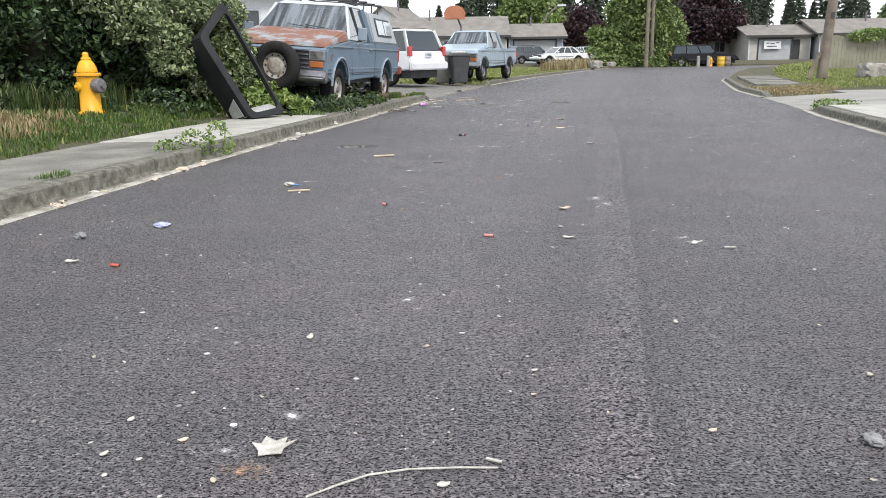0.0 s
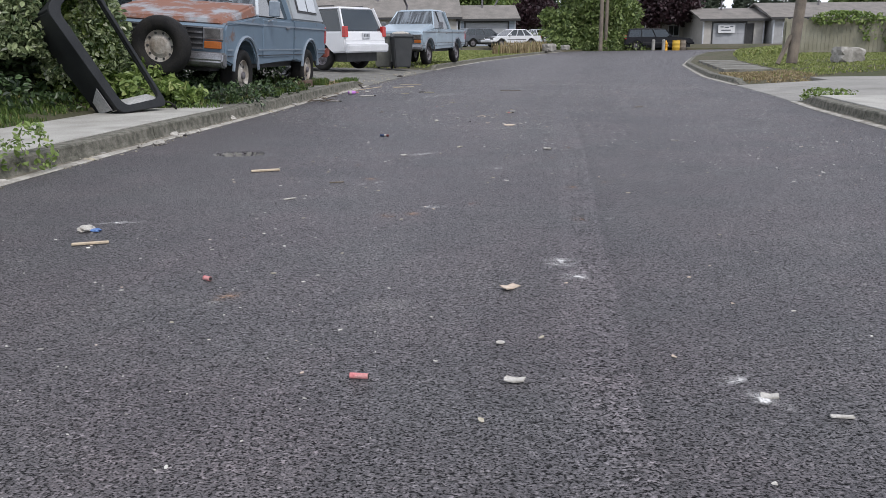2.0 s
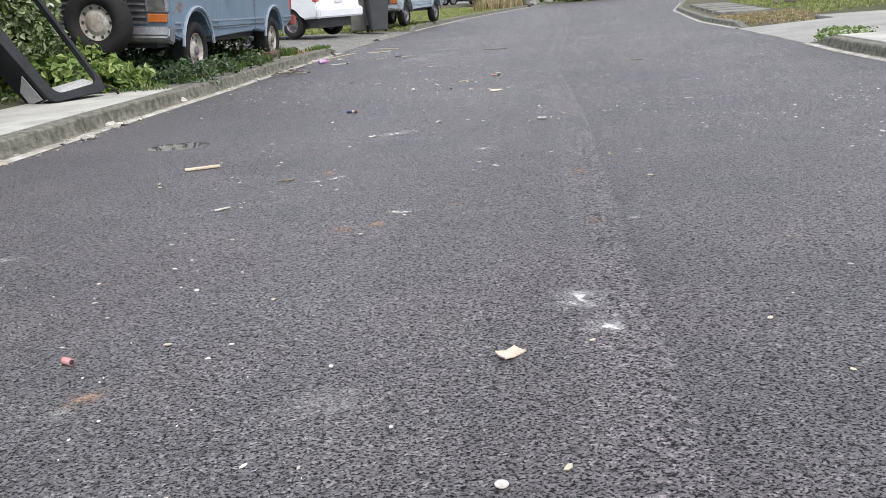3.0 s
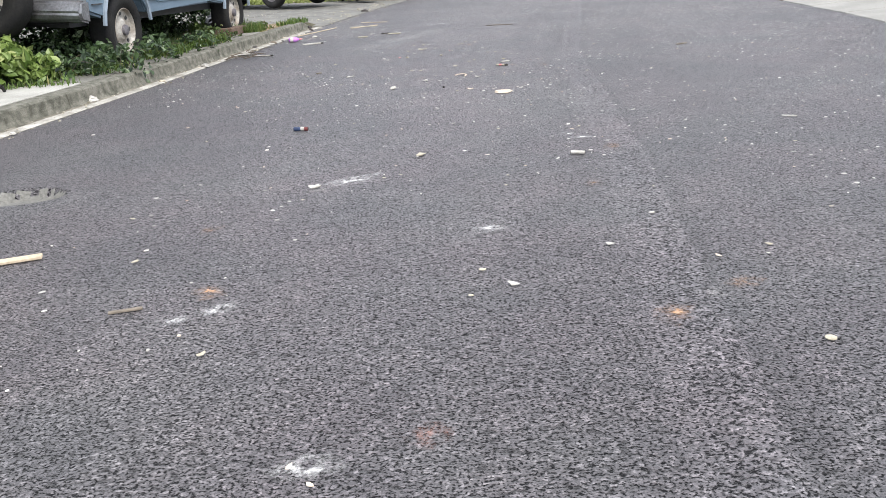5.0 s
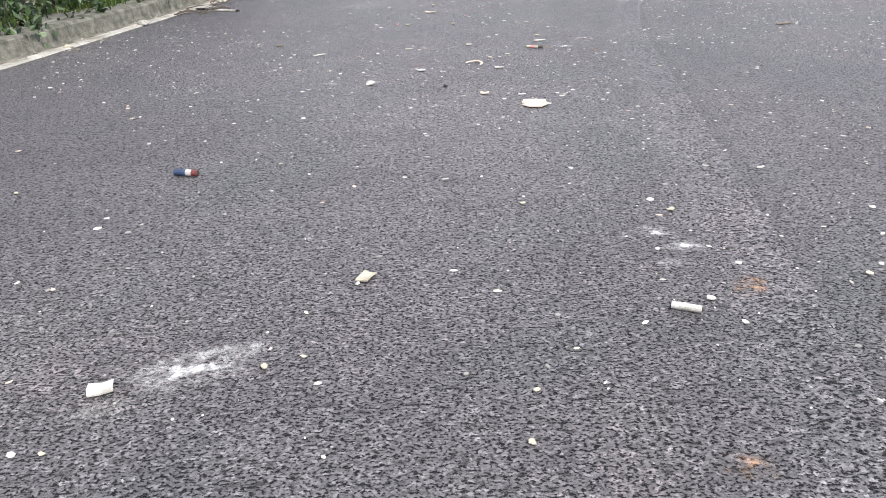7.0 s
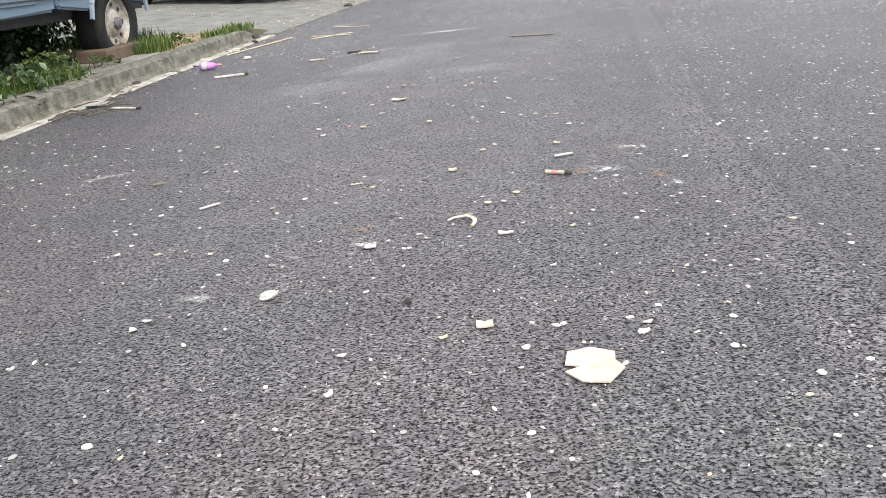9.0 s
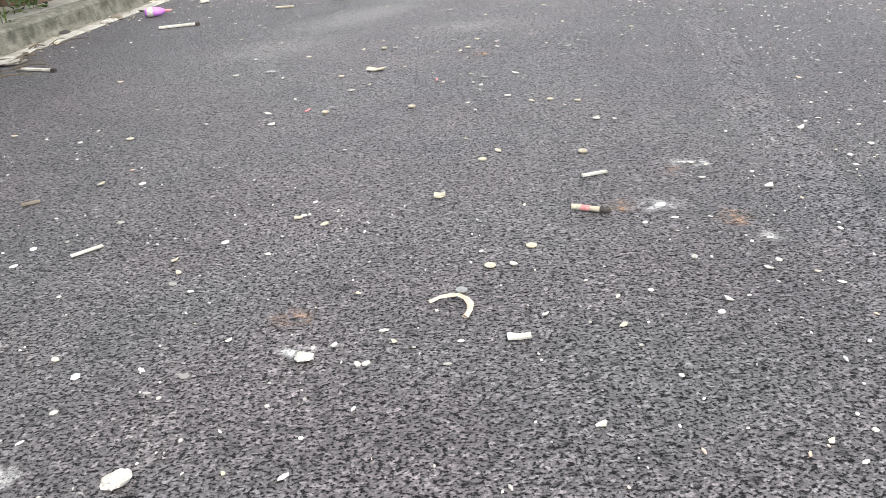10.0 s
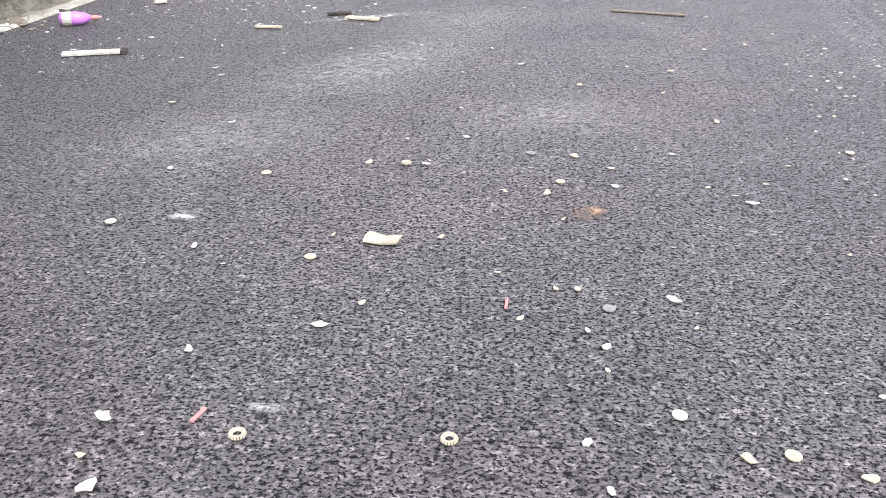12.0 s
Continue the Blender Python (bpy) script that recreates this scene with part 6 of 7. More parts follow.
FLAKES_B = [
    (-0.38, 6.78), (0.63, 6.98), (-0.21, 7.46), (0.18, 7.74), (1.17, 7.93), (2.02, 8.02), (1.86, 8.03), (-0.78, 8.03), (1.09, 8.07),
    (2.06, 8.1), (-0.81, 8.13), (1.55, 8.22), (2.45, 8.44), (0.42, 8.53), (1.79, 8.53), (0.46, 8.59), (1.91, 8.89), (-0.33, 8.99),
    (2.01, 9.02), (2.75, 9.08), (1.3, 9.08), (1.33, 9.25), (2.71, 9.29), (-0.32, 9.31), (0.21, 9.34), (0.75, 9.37), (0.83, 9.41),
    (2.39, 9.44), (2.82, 9.5), (1.73, 9.6), (1.81, 9.63), (2.52, 9.63), (2.26, 9.74), (0.92, 9.77), (0.11, 9.79), (2.87, 10.27),
    (1.17, 10.61), (2.13, 10.68), (-0.38, 10.95), (2.64, 11.02), (-0, 11.27),
]
FLAKES_C = [
    (-0.31, 11.65), (1.61, 11.66), (1.97, 11.76), (1.49, 11.84), (1.63, 11.84), (1.81, 11.92), (1.29, 11.93), (2.04, 11.99), (0.61, 12.01),
    (0.97, 12.28), (1.64, 12.34), (1.52, 12.65), (1.13, 12.67), (1.26, 12.67), (1.76, 12.67), (0.52, 12.69), (0.33, 12.73), (1.6, 12.74),
    (2.02, 12.75), (0.18, 12.76), (2.27, 12.85), (1.17, 12.9), (1.5, 12.99), (1.56, 13), (4.09, 13.07), (2.43, 13.29), (2.38, 13.4),
    (1.39, 13.48), (2.26, 13.61), (2.92, 13.62), (2.22, 13.64), (1.06, 14.01), (1.51, 14.05), (2.04, 14.22), (0.73, 14.41), (2.01, 14.47),
    (0.69, 14.48), (-0.36, 14.49), (1.82, 14.51), (1.55, 14.54), (0.69, 14.58),
]
FLAKES_D = [
    (1.62, 14.75), (0.78, 14.79), (1.63, 14.83), (1.6, 14.89), (1.03, 14.89), (1.46, 14.93), (1.11, 14.98), (1.55, 15.06), (1.6, 15.06),
    (1.42, 15.13), (0.66, 15.23), (1.28, 15.31), (1, 15.31), (1.61, 15.43), (1.58, 15.6), (1.46, 15.61), (2.13, 15.61), (1.79, 15.66),
    (2.25, 15.7), (0.74, 15.71), (0.44, 15.73), (1.8, 15.8), (1.22, 15.81), (1.04, 15.81), (1.7, 15.9), (1.91, 15.97), (1.15, 16.03),
    (1.35, 16.06), (2.69, 16.49), (1.34, 16.86), (2.25, 16.94), (2.07, 17), (0.83, 17.03), (1.48, 17.28), (2.5, 17.33), (0.36, 17.46),
    (0.81, 17.73), (0.65, 17.89),
]
DISCS = [
    (1.73, 14.62), (1.9, 14.52), (0.96, 15.19), (0.4, 15.36), (2.62, 15.98), (1.56, 15.92), (1.66, 14.98), (1.63, 15.69), (1.91, 7.41),
    (0.8, 4.8), (1.5, 13), (1.62, 13.1), (1.42, 12.88), (1.55, 13.81), (0.17, 14.34), (2.03, 14.2),
]
RINGS = [
    (0.94, 14.54), (1.31, 14.54), (1.16, 15.81), (1.9, 13.82),
]
SCORCH = [
    (-0.37, 1.79), (-0.23, 5.34), (-1.11, 6.28), (0.2, 8.05), (0.35, 6.82), (0.5, 6.86), (1.44, 6.64), (0.87, 7.12), (1.58, 7.62),
    (1.85, 7.8), (1.67, 8.99), (0.06, 8.73), (1.94, 9.69), (1.91, 13.32), (2.2, 13.19), (1.69, 15.48), (1.03, 12.8), (2.14, 13.57),
]
POWDER = [(-0.04, 3.29, 0.09, 0.06, 60), (0.0, 3.16, 0.05, 0.04, 0), (-0.32, 2.12, 0.06, 0.05, 0), (-0.45, 1.90, 0.05, 0.04, 0), (1.49, 4.32, 0.13, 0.06, 120), (1.45, 4.45, 0.10, 0.05, 30),
          (1.17, 5.75, 0.16, 0.13, 40), (1.20, 5.52, 0.10, 0.08, 0), (0.40, 5.22, 0.20, 0.14, 20), (-0.26, 5.28, 0.10, 0.08, 0)]
POWDER += [(-1.14, 6.74, 0.24, 0.06, 8), (1.61, 6.64, 0.08, 0.04, 10), (0.61, 7.04, 0.13, 0.07, 0), (1.16, 8.48, 0.10, 0.075, 20), (0.26, 7.91, 0.11, 0.07, 30), (0.13, 7.84, 0.09, 0.06, 20),
           (0.60, 9.38, 0.24, 0.11, 28), (1.74, 7.75, 0.09, 0.07, 0), (1.78, 10.06, 0.08, 0.06, 150), (1.84, 9.95, 0.08, 0.06, 20)]
POWDER += [(1.77, 9.83, 0.06, 0.05, 0), (0.57, 12.31, 0.08, 0.05, 0), (1.05, 12.65, 0.07, 0.05, 0), (2.02, 13.30, 0.14, 0.08, 0), (2.25, 13.06, 0.06, 0.05, 0), (-0.26, 13.90, 0.20, 0.05, 20),
           (2.22, 13.64, 0.12, 0.07, 0), (1.10, 17.2, 1.1, 0.4, 40), (0.59, 15.40, 0.07, 0.05, 40), (0.98, 14.61, 0.05, 0.03, 0)]
POWDER += [(0.69, 9.44, 0.075, 0.055, 20), (0.44, 9.22, 0.10, 0.06, 20)]
POWDER += [(1.35, 17.9, 0.9, 0.5, 40), (0.5, 16.0, 0.8, 0.5, 30), (0.9, 16.8, 0.9, 0.45, 40), (1.7, 16.3, 0.7, 0.4, 10)]
TAN = (8, 9, 17, 31, 32, 33, 34, 35, 27)
STREAKS = [(1.55, 19.15, 0.80, 0.16, 12), (0.85, 17.9, 0.5, 0.08, 25), (4.2, 9.6, 0.45, 0.03, -48), (0.3, 21.0, 0.4, 0.1, 20)]
STICKS = [((0.25, 1.86), (0.29, 1.84), 0.008, 0.006, "paper", "short pale stick on the asphalt"), ((1.62, 4.215), (1.68, 4.205), 0.014, 0.006, "paper", "flat white stick on the asphalt"),
          ((-1.2, 6.24), (-1.03, 6.28), 0.02, 0.012, "wood", "tan wooden stick on the asphalt"), ((-0.75, 8.50), (-0.54, 8.56), 0.04, 0.014, "wood", "split raw wood piece on the asphalt"),
          ((-0.09, 7.95), (0.01, 7.97), 0.014, 0.008, "oldwood", "thin grey stick on the asphalt"), ((-0.32, 7.35), (-0.25, 7.40), 0.02, 0.006, "paper", "flat white stick on the asphalt"),
          ((3.73, 14.01), (3.86, 14.07), 0.025, 0.01, "oldwood", "weathered stick on the asphalt"), ((3.04, 10.12), (3.11, 10.08), 0.012, 0.008, "paper", "thin white stick on the asphalt"),
          ((0.35, 13.23), (0.42, 13.29), 0.014, 0.006, "paper", "flat white stick on the asphalt"), ((1.85, 13.58), (1.935, 13.605), 0.013, 0.009, "paper", "flat white stick on the asphalt"),
          ((-0.46, 17.01), (-0.22, 17.08), 0.055, 0.014, "paper", "white paper stick with charred end"), ((0.07, 19.55), (0.51, 19.92), 0.018, 0.01, "wood", "pale rocket stick on the asphalt"),
          ((0.05, 19.8), (0.5, 19.7), 0.018, 0.01, "yellowed", "pale rocket stick on the asphalt"), ((0.2, 20.8), (0.67, 20.55), 0.018, 0.01, "wood", "pale rocket stick on the asphalt"),
          ((0.03, 13.655), (0.08, 13.685), 0.012, 0.01, "oldwood", "short dark stick on the asphalt")]
STICKS += [((0.85, 14.57), (0.865, 14.61), 0.008, 0.005, "pinkpaper", "short orange-pink stick on the asphalt"), ((0.27, 17.63), (0.41, 17.62), 0.03, 0.012, "yellowed", "pale stick on the asphalt"),
           ((0.71, 17.89), (0.89, 17.84), 0.05, 0.012, "yellowed", "flat torn card strip on the asphalt"), ((-0.95, 15.88), (-0.72, 15.78), 0.02, 0.016, "paper", "white paper stick with charred end"),
           ((-0.7, 18.6), (-0.2, 19.9), 0.018, 0.012, "wood", "pale rocket stick along the gutter"), ((1.43, 14.97), (1.435, 15.01), 0.007, 0.005, "pinkpaper", "short orange-pink stick on the asphalt"),
           ((2.2, 18.2), (2.6, 18.1), 0.03, 0.01, "oldwood", "weathered stick on the asphalt"), ((0.6, 17.95), (0.72, 18.0), 0.03, 0.015, "burnt", "short burnt stick on the asphalt")]
SCRAPS = [(0.90, 5.40, 0.035, 0.026, 30, "card", "square beige card scrap on the asphalt"), (0.94, 9.81, 0.018, 0.03, -20, "yellowed", "torn pale tag on the asphalt"),
          (0.42, 9.30, 0.026, 0.024, 20, "paper", "square white card scrap on the asphalt"), (1.40, 11.98, 0.022, 0.018, 0, "card", "square beige card scrap on the asphalt"),
          (1.13, 15.28, 0.045, 0.026, -10, "yellowed", "crumpled pale paper scrap on the asphalt"), (1.39, 13.50, 0.018, 0.016, 0, "yellowed", "small pale card scrap on the asphalt"),
          (1.53, 12.65, 0.026, 0.011, 0, "paper", "torn white paper scrap on the asphalt"),
          (0.81, 4.49, 0.03, 0.018, -15, "paper", "torn white paper scrap on the asphalt"), (1.51, 4.34, 0.024, 0.016, -20, "paper", "torn white paper scrap on the asphalt"),
          (-1.88, 4.01, 0.03, 0.02, 0, "paper", "torn white paper scrap on the asphalt")]
rf = random.Random(91)
FLAKES_E = [(rf.uniform(-0.6, 3.4), rf.uniform(11.8, 20.5)) for _ in range(120)] + [(rf.uniform(-1.6, 4.0), rf.uniform(3.0, 12.0)) for _ in range(50)]
for spots_ in (FLAKES_A, FLAKES_B, FLAKES_C, FLAKES_D, FLAKES_E):
    for x, y in spots_:
        i = rc.randrange(10)
        o = new("paper_flake", flakes[i])
        o.matrix_basis = pose(x, y, 0.005, rc.uniform(-8, 8), rc.uniform(-8, 8), rc.uniform(0, 360)) @ Matrix.Scale(rc.uniform(0.3, 0.8), 4)
        tagged(o, "small torn paper flake lying on the asphalt", "paper flake", "paper flakes on the road")

for i, (x, y) in enumerate(DISCS):
    key = "greydisc" if i in (5, 6, 12) else "yellowed" if i % 3 else "paper"
    r = 0.0145
    litter("clay_disc", lathe([(r, 0), (r * 1.02, 0.001), (r, 0.0028), (r * 0.9, 0.0032), (r * 0.16, 0.0030), (r * 0.14, 0.0018)], 18), M[key], x, y, 0,
           "small grey clay disc on the asphalt" if key == "greydisc" else "small pale firework end disc on the asphalt", "disc", "firework discs on the road")
for x, y in RINGS:
    bm = bmesh.new()
    tube([(0.0118 * math.cos(a), 0.0118 * math.sin(a), 0.004) for a in np.linspace(0, 2 * math.pi, 19)], 0.0048, 6, bm)
    litter("cardboard_ring", bm, M["yellowed"], x, y, 0, "small pale cardboard ring on the asphalt", "ring", "cardboard rings on the road", 0.003)


stack = iter(range(10000))


def stain(x, y, rx, ry, turn, material, name, label):
    """A film of powder on the asphalt."""
    bm = bmesh.new()
    bmesh.ops.create_circle(bm, cap_ends=True, segments=28, radius=1.0)
    o = part(name, bm, material)
    o.matrix_basis = pose(x, y, 0.0035 + 0.0011 * (next(stack) % 8), 0, 0, turn) @ Matrix.Diagonal((rx, ry, 1, 1))
    return tagged(o, label, "stain", kind="stuff")


for i, (x, y, rx, ry, turn) in enumerate(POWDER):
    stain(x, y, rx, ry, turn, S_TAN if i in TAN else S_WHITE, "powder_stain", "spilled white firework powder on the asphalt")
for i, (x, y) in enumerate(SCORCH):
    s = rc.uniform(0.055, 0.085)
    stain(x, y, s * 1.3, s, rc.uniform(0, 180), S_RED if i in (7, 18, 21) else S_ORANGE, "scorch_stain", "orange scorch mark on the asphalt")
for x, y, rx, ry, turn in STREAKS:
    stain(x, y, rx, ry, turn, S_WHITE, "paint_streak", "long pale scrape across the asphalt")
seam_v, seam_f = [], []
for y in np.arange(-4, 45, 0.25):
    x = seam_x(y) + 0.02 * noise.noise((0, y, 0))
    seam_v += [(x - 0.09, y, 0.0005), (x - 0.04, y, 0.003), (x + 0.05, y, 0.005), (x + 0.08, y, 0.0005)]
for j in range(len(seam_v) // 4 - 1):
    seam_f += [(j * 4 + i, j * 4 + i + 1, j * 4 + 5 + i, j * 4 + 4 + i) for i in range(3)]
tagged(new("paving_seam", mesh_of("paving_seam", seam_v, seam_f, M["asphalt"])), "raised lengthwise paving joint in the asphalt", "seam", kind="structure")


def bar_between(name, a, b, w, h, key, label, category, burnt=False):
    d = Vector((b[0] - a[0], b[1] - a[1], 0))
    o = part(name, box_bm(-d.length / 2, d.length / 2, -w / 2, w / 2, 0, h), M[key], bevel=min(w, h) * 0.2)
    o.matrix_basis = pose((a[0] + b[0]) / 2, (a[1] + b[1]) / 2, 0.003, 0, 0, math.degrees(math.atan2(d.y, d.x)))
    tagged(o, label, category)
    if burnt:
        part("burnt_end", box_bm(d.length / 2 - 0.001, d.length / 2 + 0.03, -w * 0.52, w * 0.52, 0, h * 1.05), M["burnt"], o, "charred end")
    return o


for a, b, w_, h_, key, label in STICKS:
    bar_between("stick", a, b, w_, h_, key, label, "stick", "charred" in label)


def paper_tube(a, b, r, keys, label, open_end=True):
    t = thing("firework_tube", Matrix.Translation(((a[0] + b[0]) / 2, (a[1] + b[1]) / 2, r + 0.002)) @ Matrix.Rotation(math.atan2(b[1] - a[1], b[0] - a[0]), 4, "Z"), label, "firework tube")
    ln = math.hypot(b[0] - a[0], b[1] - a[1])
    n = len(keys)
    for i, k in enumerate(keys):
        x0, x1 = -ln / 2 + ln * i / n, -ln / 2 + ln * (i + 1) / n
        bm = rod((x0, 0, 0), (x1, 0, 0), r, None, 14)
        for v in bm.verts:
            v.co.z *= 1 + 0.12 * noise.noise(v.co * 60)
        part("sleeve", bm, M[k], t)
    for s in (-1, 1):
        part("end_plug", rod((s * ln / 2, 0, 0), (s * (ln / 2 + 0.002), 0, 0), r * 0.78, None, 14), M["burnt"], t)
    return t


paper_tube((0.32, 4.54), (0.375, 4.53), 0.009, ("pinkpaper",), "pink paper firework tube on the asphalt")
paper_tube((1.70, 9.59), (1.765, 9.56), 0.009, ("paper",), "white paper firework tube on the asphalt")
paper_tube((0.155, 10.76), (0.245, 10.74), 0.0125, ("navypaper", "navypaper", "paper", "darkred"), "dark blue firework cartridge with white and red bands")
paper_tube((1.77, 13.33), (1.87, 13.28), 0.0085, ("yellowed", "pinkpaper", "yellowed", "burnt"), "burnt grey and white firework squib on the asphalt")
paper_tube((-1.63, 3.91), (-1.58, 3.90), 0.008, ("redpaper",), "thin red firework tube on the asphalt")
paper_tube((-0.38, 5.60), (-0.35, 5.58), 0.010, ("pinkpaper",), "short pink paper roll on the asphalt")


def sheet(name, outline, x, y, turn, key, label, category, thick=0.004, curl=0.15, z=0.004):
    """A flat torn piece with a given outline, bent a little."""
    bm = bmesh.new()
    size = max(abs(c) for p in outline for c in p)
    def lift(a, b):
        return curl * (a * a - 0.3 * a * b) / size + 0.006 * noise.noise((a * 40, b * 40, turn))
    lo = [bm.verts.new((a, b, max(0, lift(a, b)))) for a, b in outline]
    hi = [bm.verts.new((a, b, max(0, lift(a, b)) + thick)) for a, b in outline]
    k = len(lo)
    c0, c1 = bm.verts.new((0, 0, 0)), bm.verts.new((0, 0, thick))
    for i in range(k):
        j = (i + 1) % k
        bm.faces.new((lo[i], lo[j], hi[j], hi[i]))
        bm.faces.new((c0, lo[j], lo[i]))
        bm.faces.new((c1, hi[i], hi[j]))
    return litter(name, bm, M[key], x, y, turn, label, category, "", z)


maple = []
for i, (a, q) in enumerate(((0, 0.062), (20, 0.03), (52, 0.06), (75, 0.03), (105, 0.065), (140, 0.03), (165, 0.05), (200, 0.028), (232, 0.05), (270, 0.02), (300, 0.05), (335, 0.028))):
    q = q if q > 0.04 else 0.034
    maple.append((q * math.cos(radians(a)) * 1.1, q * math.sin(radians(a)) * 1.1))
sheet("dead_leaf", maple, -0.33, 1.92, 10, "paper", "pale dead maple leaf lying on the asphalt", "leaf", 0.003, 0.3)
sheet("cardboard_scrap", [(-0.06, -0.03), (-0.01, -0.012), (-0.055, 0.0), (-0.04, 0.055), (0.02, 0.075), (0.07, 0.04), (0.062, 0.0), (0.075, -0.04), (0.03, -0.09), (-0.03, -0.075)], 1.62, 11.735, 0, "card",
      "torn beige cardboard disc on the asphalt", "cardboard scrap", 0.004, 0.1)
for x, y, w_, h_, turn, key, label in SCRAPS:
    sheet("paper_scrap", [(-w_, -h_), (0, -h_ * 0.85), (w_, -h_ * 1.05), (w_ * 0.95, h_ * 0.2), (w_ * 1.04, h_), (0.1 * w_, h_ * 0.9), (-w_ * 0.9, h_), (-w_ * 1.02, 0.1 * h_)], x, y, turn, key, label, "paper scrap", 0.004, 0.2)


def crumple(name, x, y, r, keys, label, category, flat=0.5):
    bm = bmesh.new()
    bmesh.ops.create_icosphere(bm, subdivisions=3, radius=r)
    for v in bm.verts:
        f = 1 + 0.45 * noise.noise(v.co * (1.5 / r) + Vector((x, y, 0))) + 0.35 * abs(noise.noise(v.co * (4.0 / r) + Vector((y, x, 0))))
        v.co = (v.co.x * f * 1.3, v.co.y * f, max(-r * flat * 0.6, v.co.z * f * flat))
    return litter(name, bm, M[keys], x, y, rc.uniform(0, 360), label, category, "", r * flat * 0.6 + 0.003)


crumple("wrapper", -1.73, 4.92, 0.042, "lilac", "crumpled lilac and white wrapper on the asphalt", "wrapper", 0.35)
crumple("wrapper", -1.26, 6.58, 0.04, "paper", "crumpled white wrapper on the asphalt", "wrapper", 0.4)
crumple("wrapper", -1.20, 6.55, 0.022, "bluepaper", "small blue wrapper piece on the asphalt", "wrapper", 0.4)
crumple("pebble", -2.11, 4.60, 0.03, "greydisc", "dark grey pebble on the asphalt", "pebble", 0.7)
crumple("pebble", 1.30, 1.95, 0.022, "greydisc", "dark grey pebble on the asphalt", "pebble", 0.7)
crumple("pebble", 1.20, 12.16, 0.010, "burnt", "small black cinder on the asphalt", "pebble", 0.8)
crumple("pebble", 0.79, 12.28, 0.019, "paper", "pale pebble on the asphalt", "pebble", 0.7)
crumple("pebble", 1.07, 12.63, 0.016, "paper", "crushed pale paper lump on the asphalt", "pebble", 0.4)
crumple("pebble", -1.09, 16.07, 0.065, "stone", "flat grey stone in the gutter", "pebble", 0.3)
crumple("plastic_cup", -1.62, 14.72, 0.07, "glass_pale", "crushed clear plastic cup in the gutter", "cup", 0.7)
crumple("plastic_cup", -1.83, 12.75, 0.05, "paper", "crushed white paper cup in the gutter", "cup", 0.7)
crumple("paper_wad", -2.12, 11.1, 0.08, "paper", "flattened white paper wad in the gutter", "paper", 0.25)
for j in range(34):
    y = 4.5 + 15.5 * rc.random()
    crumple("paper_wad", left_x(y) - rc.uniform(-0.03, 0.12), y, rc.uniform(0.012, 0.034), rc.choice(("paper", "yellowed", "card", "stone", "burnt")), "small crumpled scrap lying in the gutter", "scrap", rc.uniform(0.3, 0.6))
for x, y, r in ((-2.62, 7.2, 0.035), (-2.5, 7.55, 0.04), (-2.43, 7.95, 0.03), (-2.75, 6.2, 0.035), (-2.83, 5.7, 0.025), (-2.0, 10.3, 0.045), (-1.75, 13.6, 0.05), (-1.35, 15.0, 0.045)):
    crumple("paper_wad", x, y, r, rc.choice(("paper", "card", "stone")), "small crumpled paper wad in the gutter", "paper", 0.55)
for x, y, r, key, label in ((-1.02, 18.78, 0.05, "burnt", "charred black firework scrap in the gutter"), (-0.70, 20.1, 0.07, "burnt", "charred black firework scrap in the gutter"),
                            (-0.98, 19.3, 0.035, "pinkpaper", "crumpled pink paper wad in the gutter"), (0.13, 24.4, 0.07, "burnt", "charred black firework scrap in the gutter"), (-0.41, 18.2, 0.028, "paper", "small crumpled paper wad on the asphalt"),
                            (-0.95, 17.6, 0.04, "oldwood", "dark bark scrap in the gutter"), (-1.12, 17.0, 0.035, "burnt", "charred black firework scrap in the gutter")):
    crumple("paper_wad", x, y, r, key, label, "scrap", 0.5)
crumple("rubbish_bag", -2.0, 19.25, 0.2, "black_bag", "crumpled black plastic rubbish bag behind the truck wheel", "bag", 1.0).location.z = 0.27
bottle = thing("toy_bottle", pose(-0.63, 17.62, 0.036, 0, 90, 20) @ Matrix.Scale(0.76, 4), "purple plastic squeeze bottle lying on the asphalt", "bottle")
part("body", lathe([(0.02, -0.13), (0.042, -0.12), (0.046, -0.02), (0.038, 0.03), (0.022, 0.06), (0.014, 0.07)], 16), M["purple"], bottle, smooth=True)
part("spout", lathe([(0.014, 0.07), (0.016, 0.1), (0.006, 0.14)], 10), M["pinkpaper"], bottle)
part("wrap_label", lathe([(0.0465, -0.11), (0.0475, -0.05)], 16), M["paper"], bottle)
wire_pts = [(-0.19, 1.67, 0.006), (-0.12, 1.715, 0.012), (-0.05, 1.76, 0.014), (0.05, 1.80, 0.008), (0.18, 1.812, 0.006), (0.28, 1.812, 0.005)]
tagged(part("wire_tie", tube(wire_pts, 0.0028, 6), M["paper"]), "thin pale plastic strip curved on the asphalt", "strip")
hook = [(1.34, 12.83, 0.006), (1.365, 12.842, 0.010), (1.39, 12.845, 0.012), (1.412, 12.84, 0.014), (1.428, 12.822, 0.013), (1.436, 12.80, 0.010), (1.432, 12.775, 0.008), (1.42, 12.75, 0.006)]
curl = bmesh.new()
edges_ = []
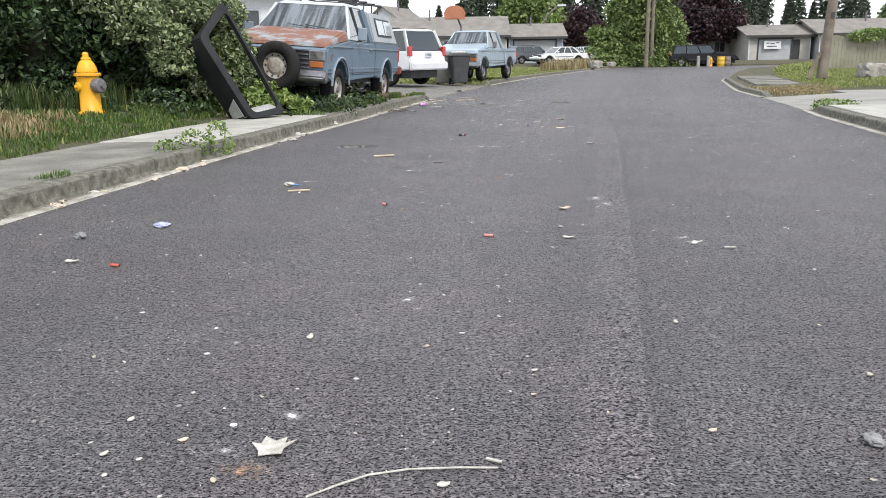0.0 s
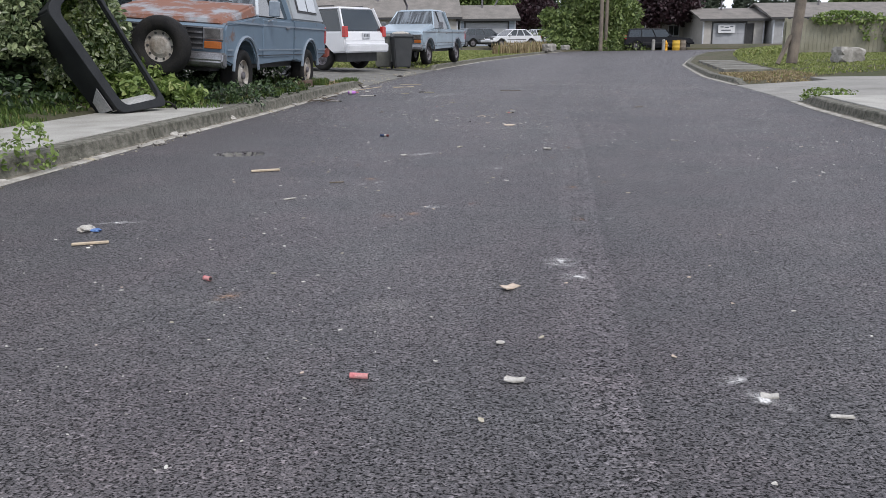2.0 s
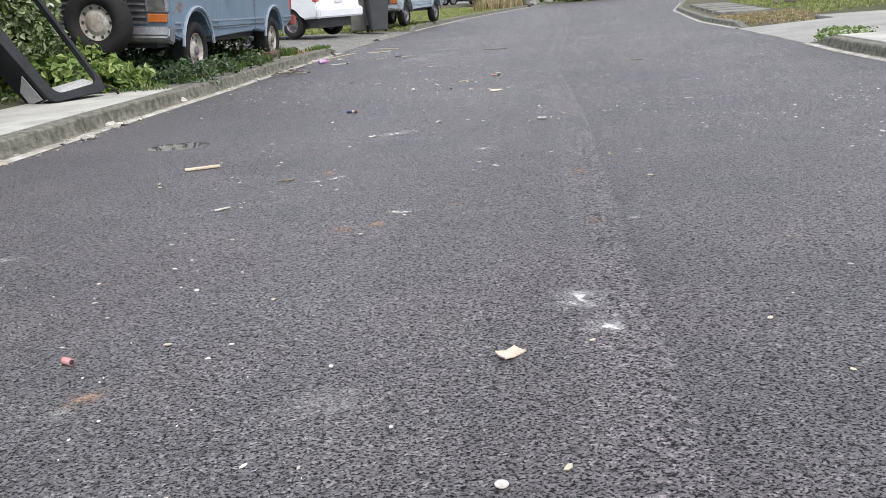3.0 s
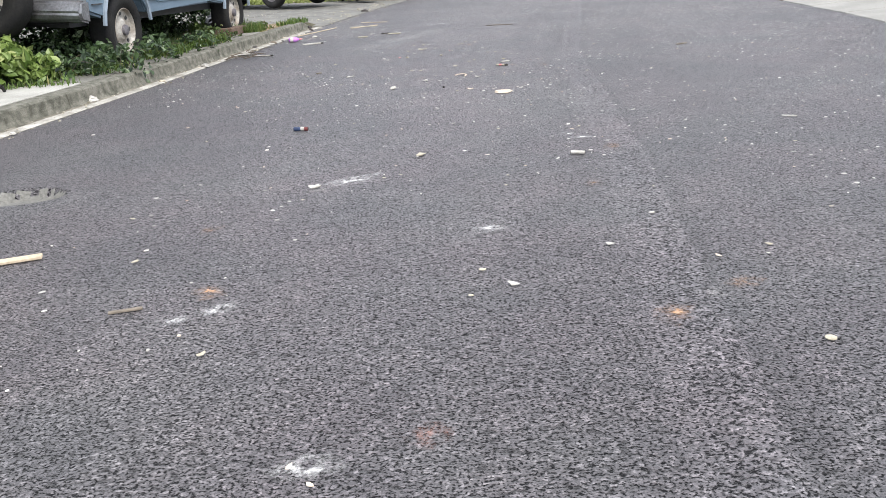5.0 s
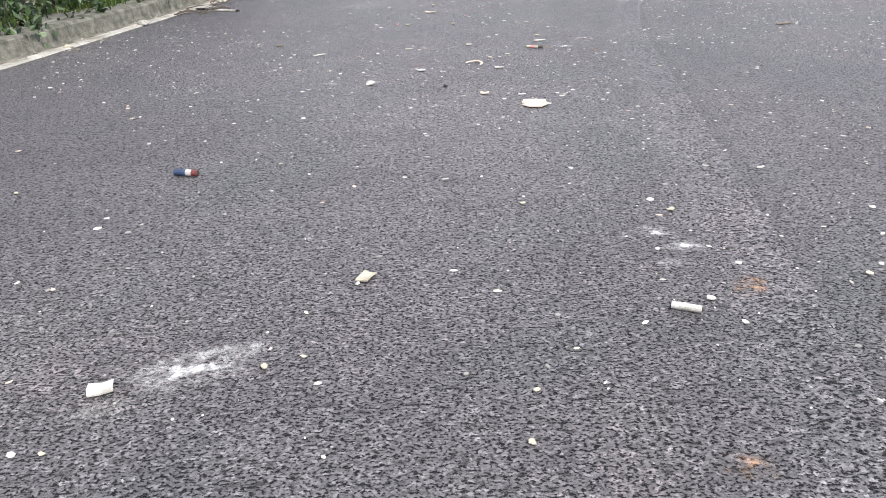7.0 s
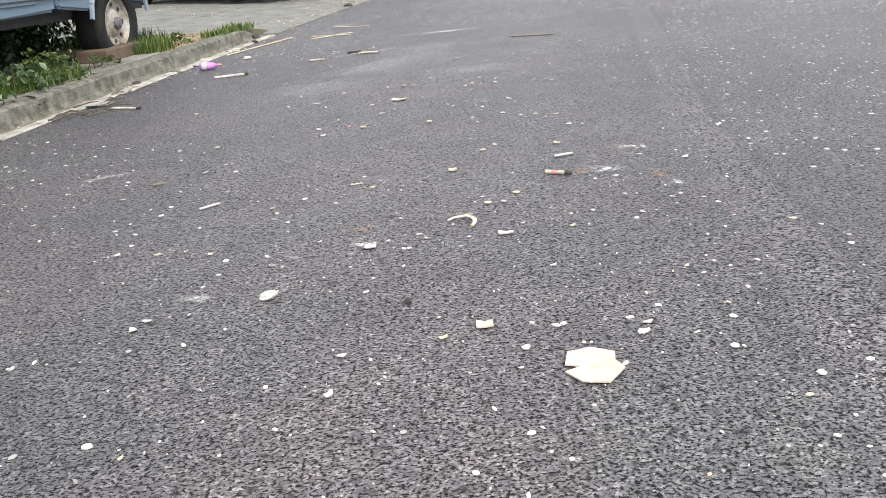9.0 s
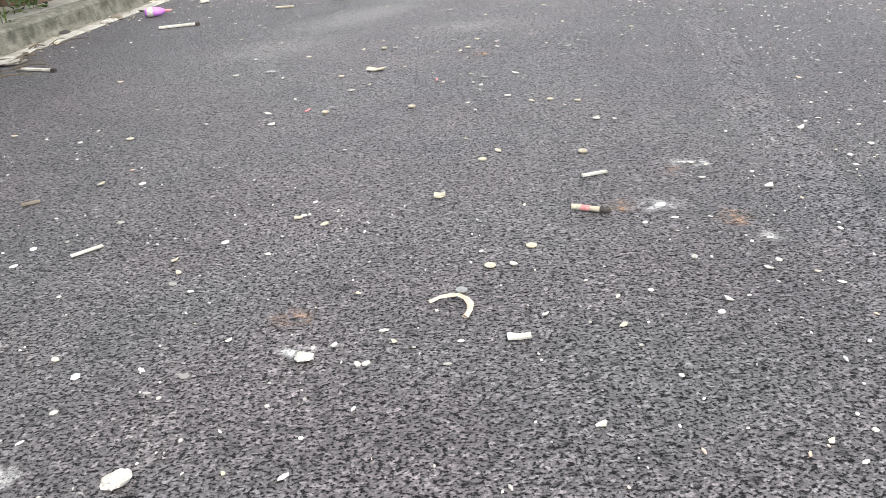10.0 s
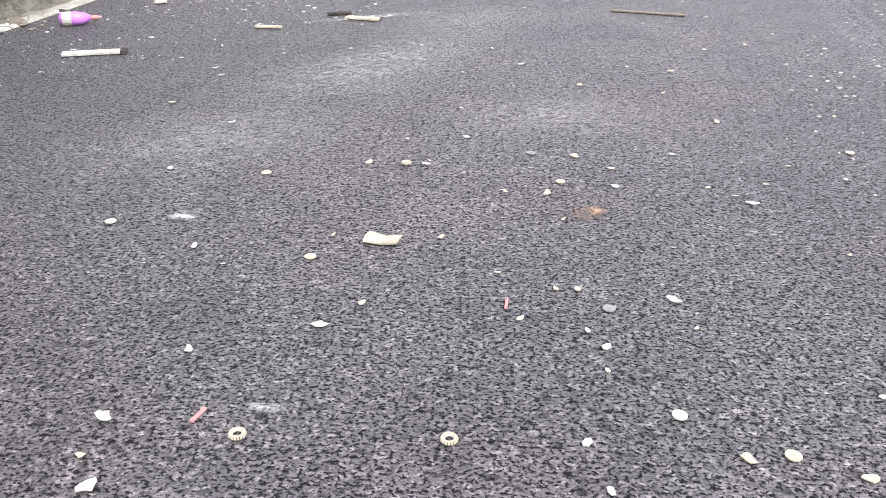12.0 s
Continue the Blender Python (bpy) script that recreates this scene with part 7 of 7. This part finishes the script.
for i, p in enumerate(hook):
    d = (Vector(hook[min(i + 1, 7)]) - Vector(hook[max(i - 1, 0)])).normalized()
    w_ = Vector((-d.y, d.x, 0)) * (0.008 + 0.004 * noise.noise((i * 1.7, 3, 0)))
    up_ = Vector((0, 0, 0.006 * noise.noise((i * 2.1, 0, 7))))
    edges_.append([curl.verts.new(Vector(p) + q) for q in (-w_, -w_ * 0.2 + up_ + Vector((0, 0, 0.005)), w_ - up_, w_ * 0.1 - Vector((0, 0, 0.003)))])
for a, b in zip(edges_, edges_[1:]):
    for i in range(4):
        curl.faces.new((a[i], a[(i + 1) % 4], b[(i + 1) % 4], b[i]))
tagged(part("paper_curl", curl, M["card"]), "crumpled curled strip of pinkish paper on the asphalt", "paper")
twigs = bmesh.new()
for i in range(26):
    x0, y0 = rc.uniform(-1.25, -0.95), rc.uniform(15.5, 16.6)
    a = rc.uniform(0.4, 1.9)
    ln = rc.uniform(0.08, 0.3)
    tube([(x0, y0, 0.02), (x0 + ln * 0.5 * math.cos(a), y0 + ln * 0.5 * math.sin(a), 0.035), (x0 + ln * math.cos(a), y0 + ln * math.sin(a), 0.02)], rc.uniform(0.003, 0.008), 5, twigs, 0.4)
tagged(part("twigs", twigs, M["bark"]), "dry twigs and straw washed into the gutter", "twigs", kind="stuff")

# grit, dirt and shreds that gather in the gutter and on the driveway
k = np.random.default_rng(33)
gv, gf, gi = [], [], []
for n_, y0, y1, o0, o1, big in ((1500, 3, 30, -0.10, 0.16, 0.014), (1500, 20.6, 29.2, 0.0, 5.0, 0.016), (500, 20.6, 29.2, 0.0, 0.8, 0.022)):
    for j in range(n_):
        y, f = k.uniform(y0, y1), k.random()
        o = o0 + (o1 - o0) * f
        if noise.noise((o * 2.0, y * 0.9, 4)) < -0.1:
            continue
        if big > 0.0145:
            z = 0.02 + 0.083 * min(o / 2.1, 1) + (0.06 * (o - 2.2) / 2.8 if o > 2.2 else 0)
        else:
            z = 0.002 if o < 0.01 else 0.02
            if o > 0.12 and y < 20:
                continue
        r, a, q = big * (0.3 + 0.9 * k.random() ** 3), k.uniform(0, 6.28), k.uniform(0.3, 0.9)
        b = len(gv)
        for zz, s in ((z, 1.0), (z + r * 0.7, 0.6)):
            for u, v in ((-1, -q * 0.5), (0.4, -q), (1, q * 0.3), (-0.3, q * 0.9)):
                gv.append((left_x(y) - o + s * r * (u * math.cos(a) - v * math.sin(a)), y + s * r * (u * math.sin(a) + v * math.cos(a)), zz))
        gf += [(b + 4, b + 5, b + 6, b + 7), (b, b + 1, b + 5, b + 4), (b + 1, b + 2, b + 6, b + 5), (b + 2, b + 3, b + 7, b + 6), (b + 3, b, b + 4, b + 7)]
tagged(new("gutter_grit", mesh_of("gutter_grit", gv, gf, leaf_mat("grit", (0.16, 0.145, 0.11), (0.42, 0.39, 0.32), (0.05, 0.045, 0.03), 0.95, 0.0))), "tan grit, dirt and shreds along the kerb", "grit", kind="stuff")

# fine crumbs of paper and grit, too many to count
k = np.random.default_rng(21)
cy = np.concatenate([k.uniform(0.3, 22, 5000), k.uniform(11, 24, 4600), k.uniform(15, 50, 2600), k.uniform(6, 22, 2400)])
cf = np.concatenate([k.uniform(0.02, 0.98, len(cy) - 2400), k.uniform(0.5, 0.98, 2400)])
verts, faces = [], []
for y, f in zip(cy, cf):
    x = left_x(y) + (right_x(y) - left_x(y)) * f
    if noise.noise((x * 0.35, y * 0.35, 8)) < -0.12 and y < 22:
        continue
    r = 0.0022 + 0.0105 * k.random() ** 4 + (0.003 if y > 18 else 0.001 * k.random() if y < 6 else 0.002 * k.random())
    a = k.uniform(0, 6.28)
    q = k.uniform(0.35, 1.0)
    b = len(verts)
    cs, sn = math.cos(a), math.sin(a)
    for z, s in ((0.001, 1.0), (0.0032, 0.82)):
        for u, v in ((-1, -q * 0.3), (-0.25, -q), (0.7, -q * 0.65), (1, q * 0.25), (0.15, q * 0.9), (-0.75, q * 0.55)):
            verts.append((x + s * r * (u * cs - v * sn), y + s * r * (u * sn + v * cs), z))
    faces.append(tuple(range(b + 6, b + 12)))
    faces += [(b + i, b + (i + 1) % 6, b + 6 + (i + 1) % 6, b + 6 + i) for i in range(6)]
tagged(new("paper_crumbs", mesh_of("paper_crumbs", verts, faces, leaf_mat("crumbs", (0.20, 0.19, 0.18), (0.72, 0.70, 0.64), (0.5, 0.36, 0.28), 0.9, 0.0))), "countless pale paper crumbs and grit on the road", "debris", kind="stuff")
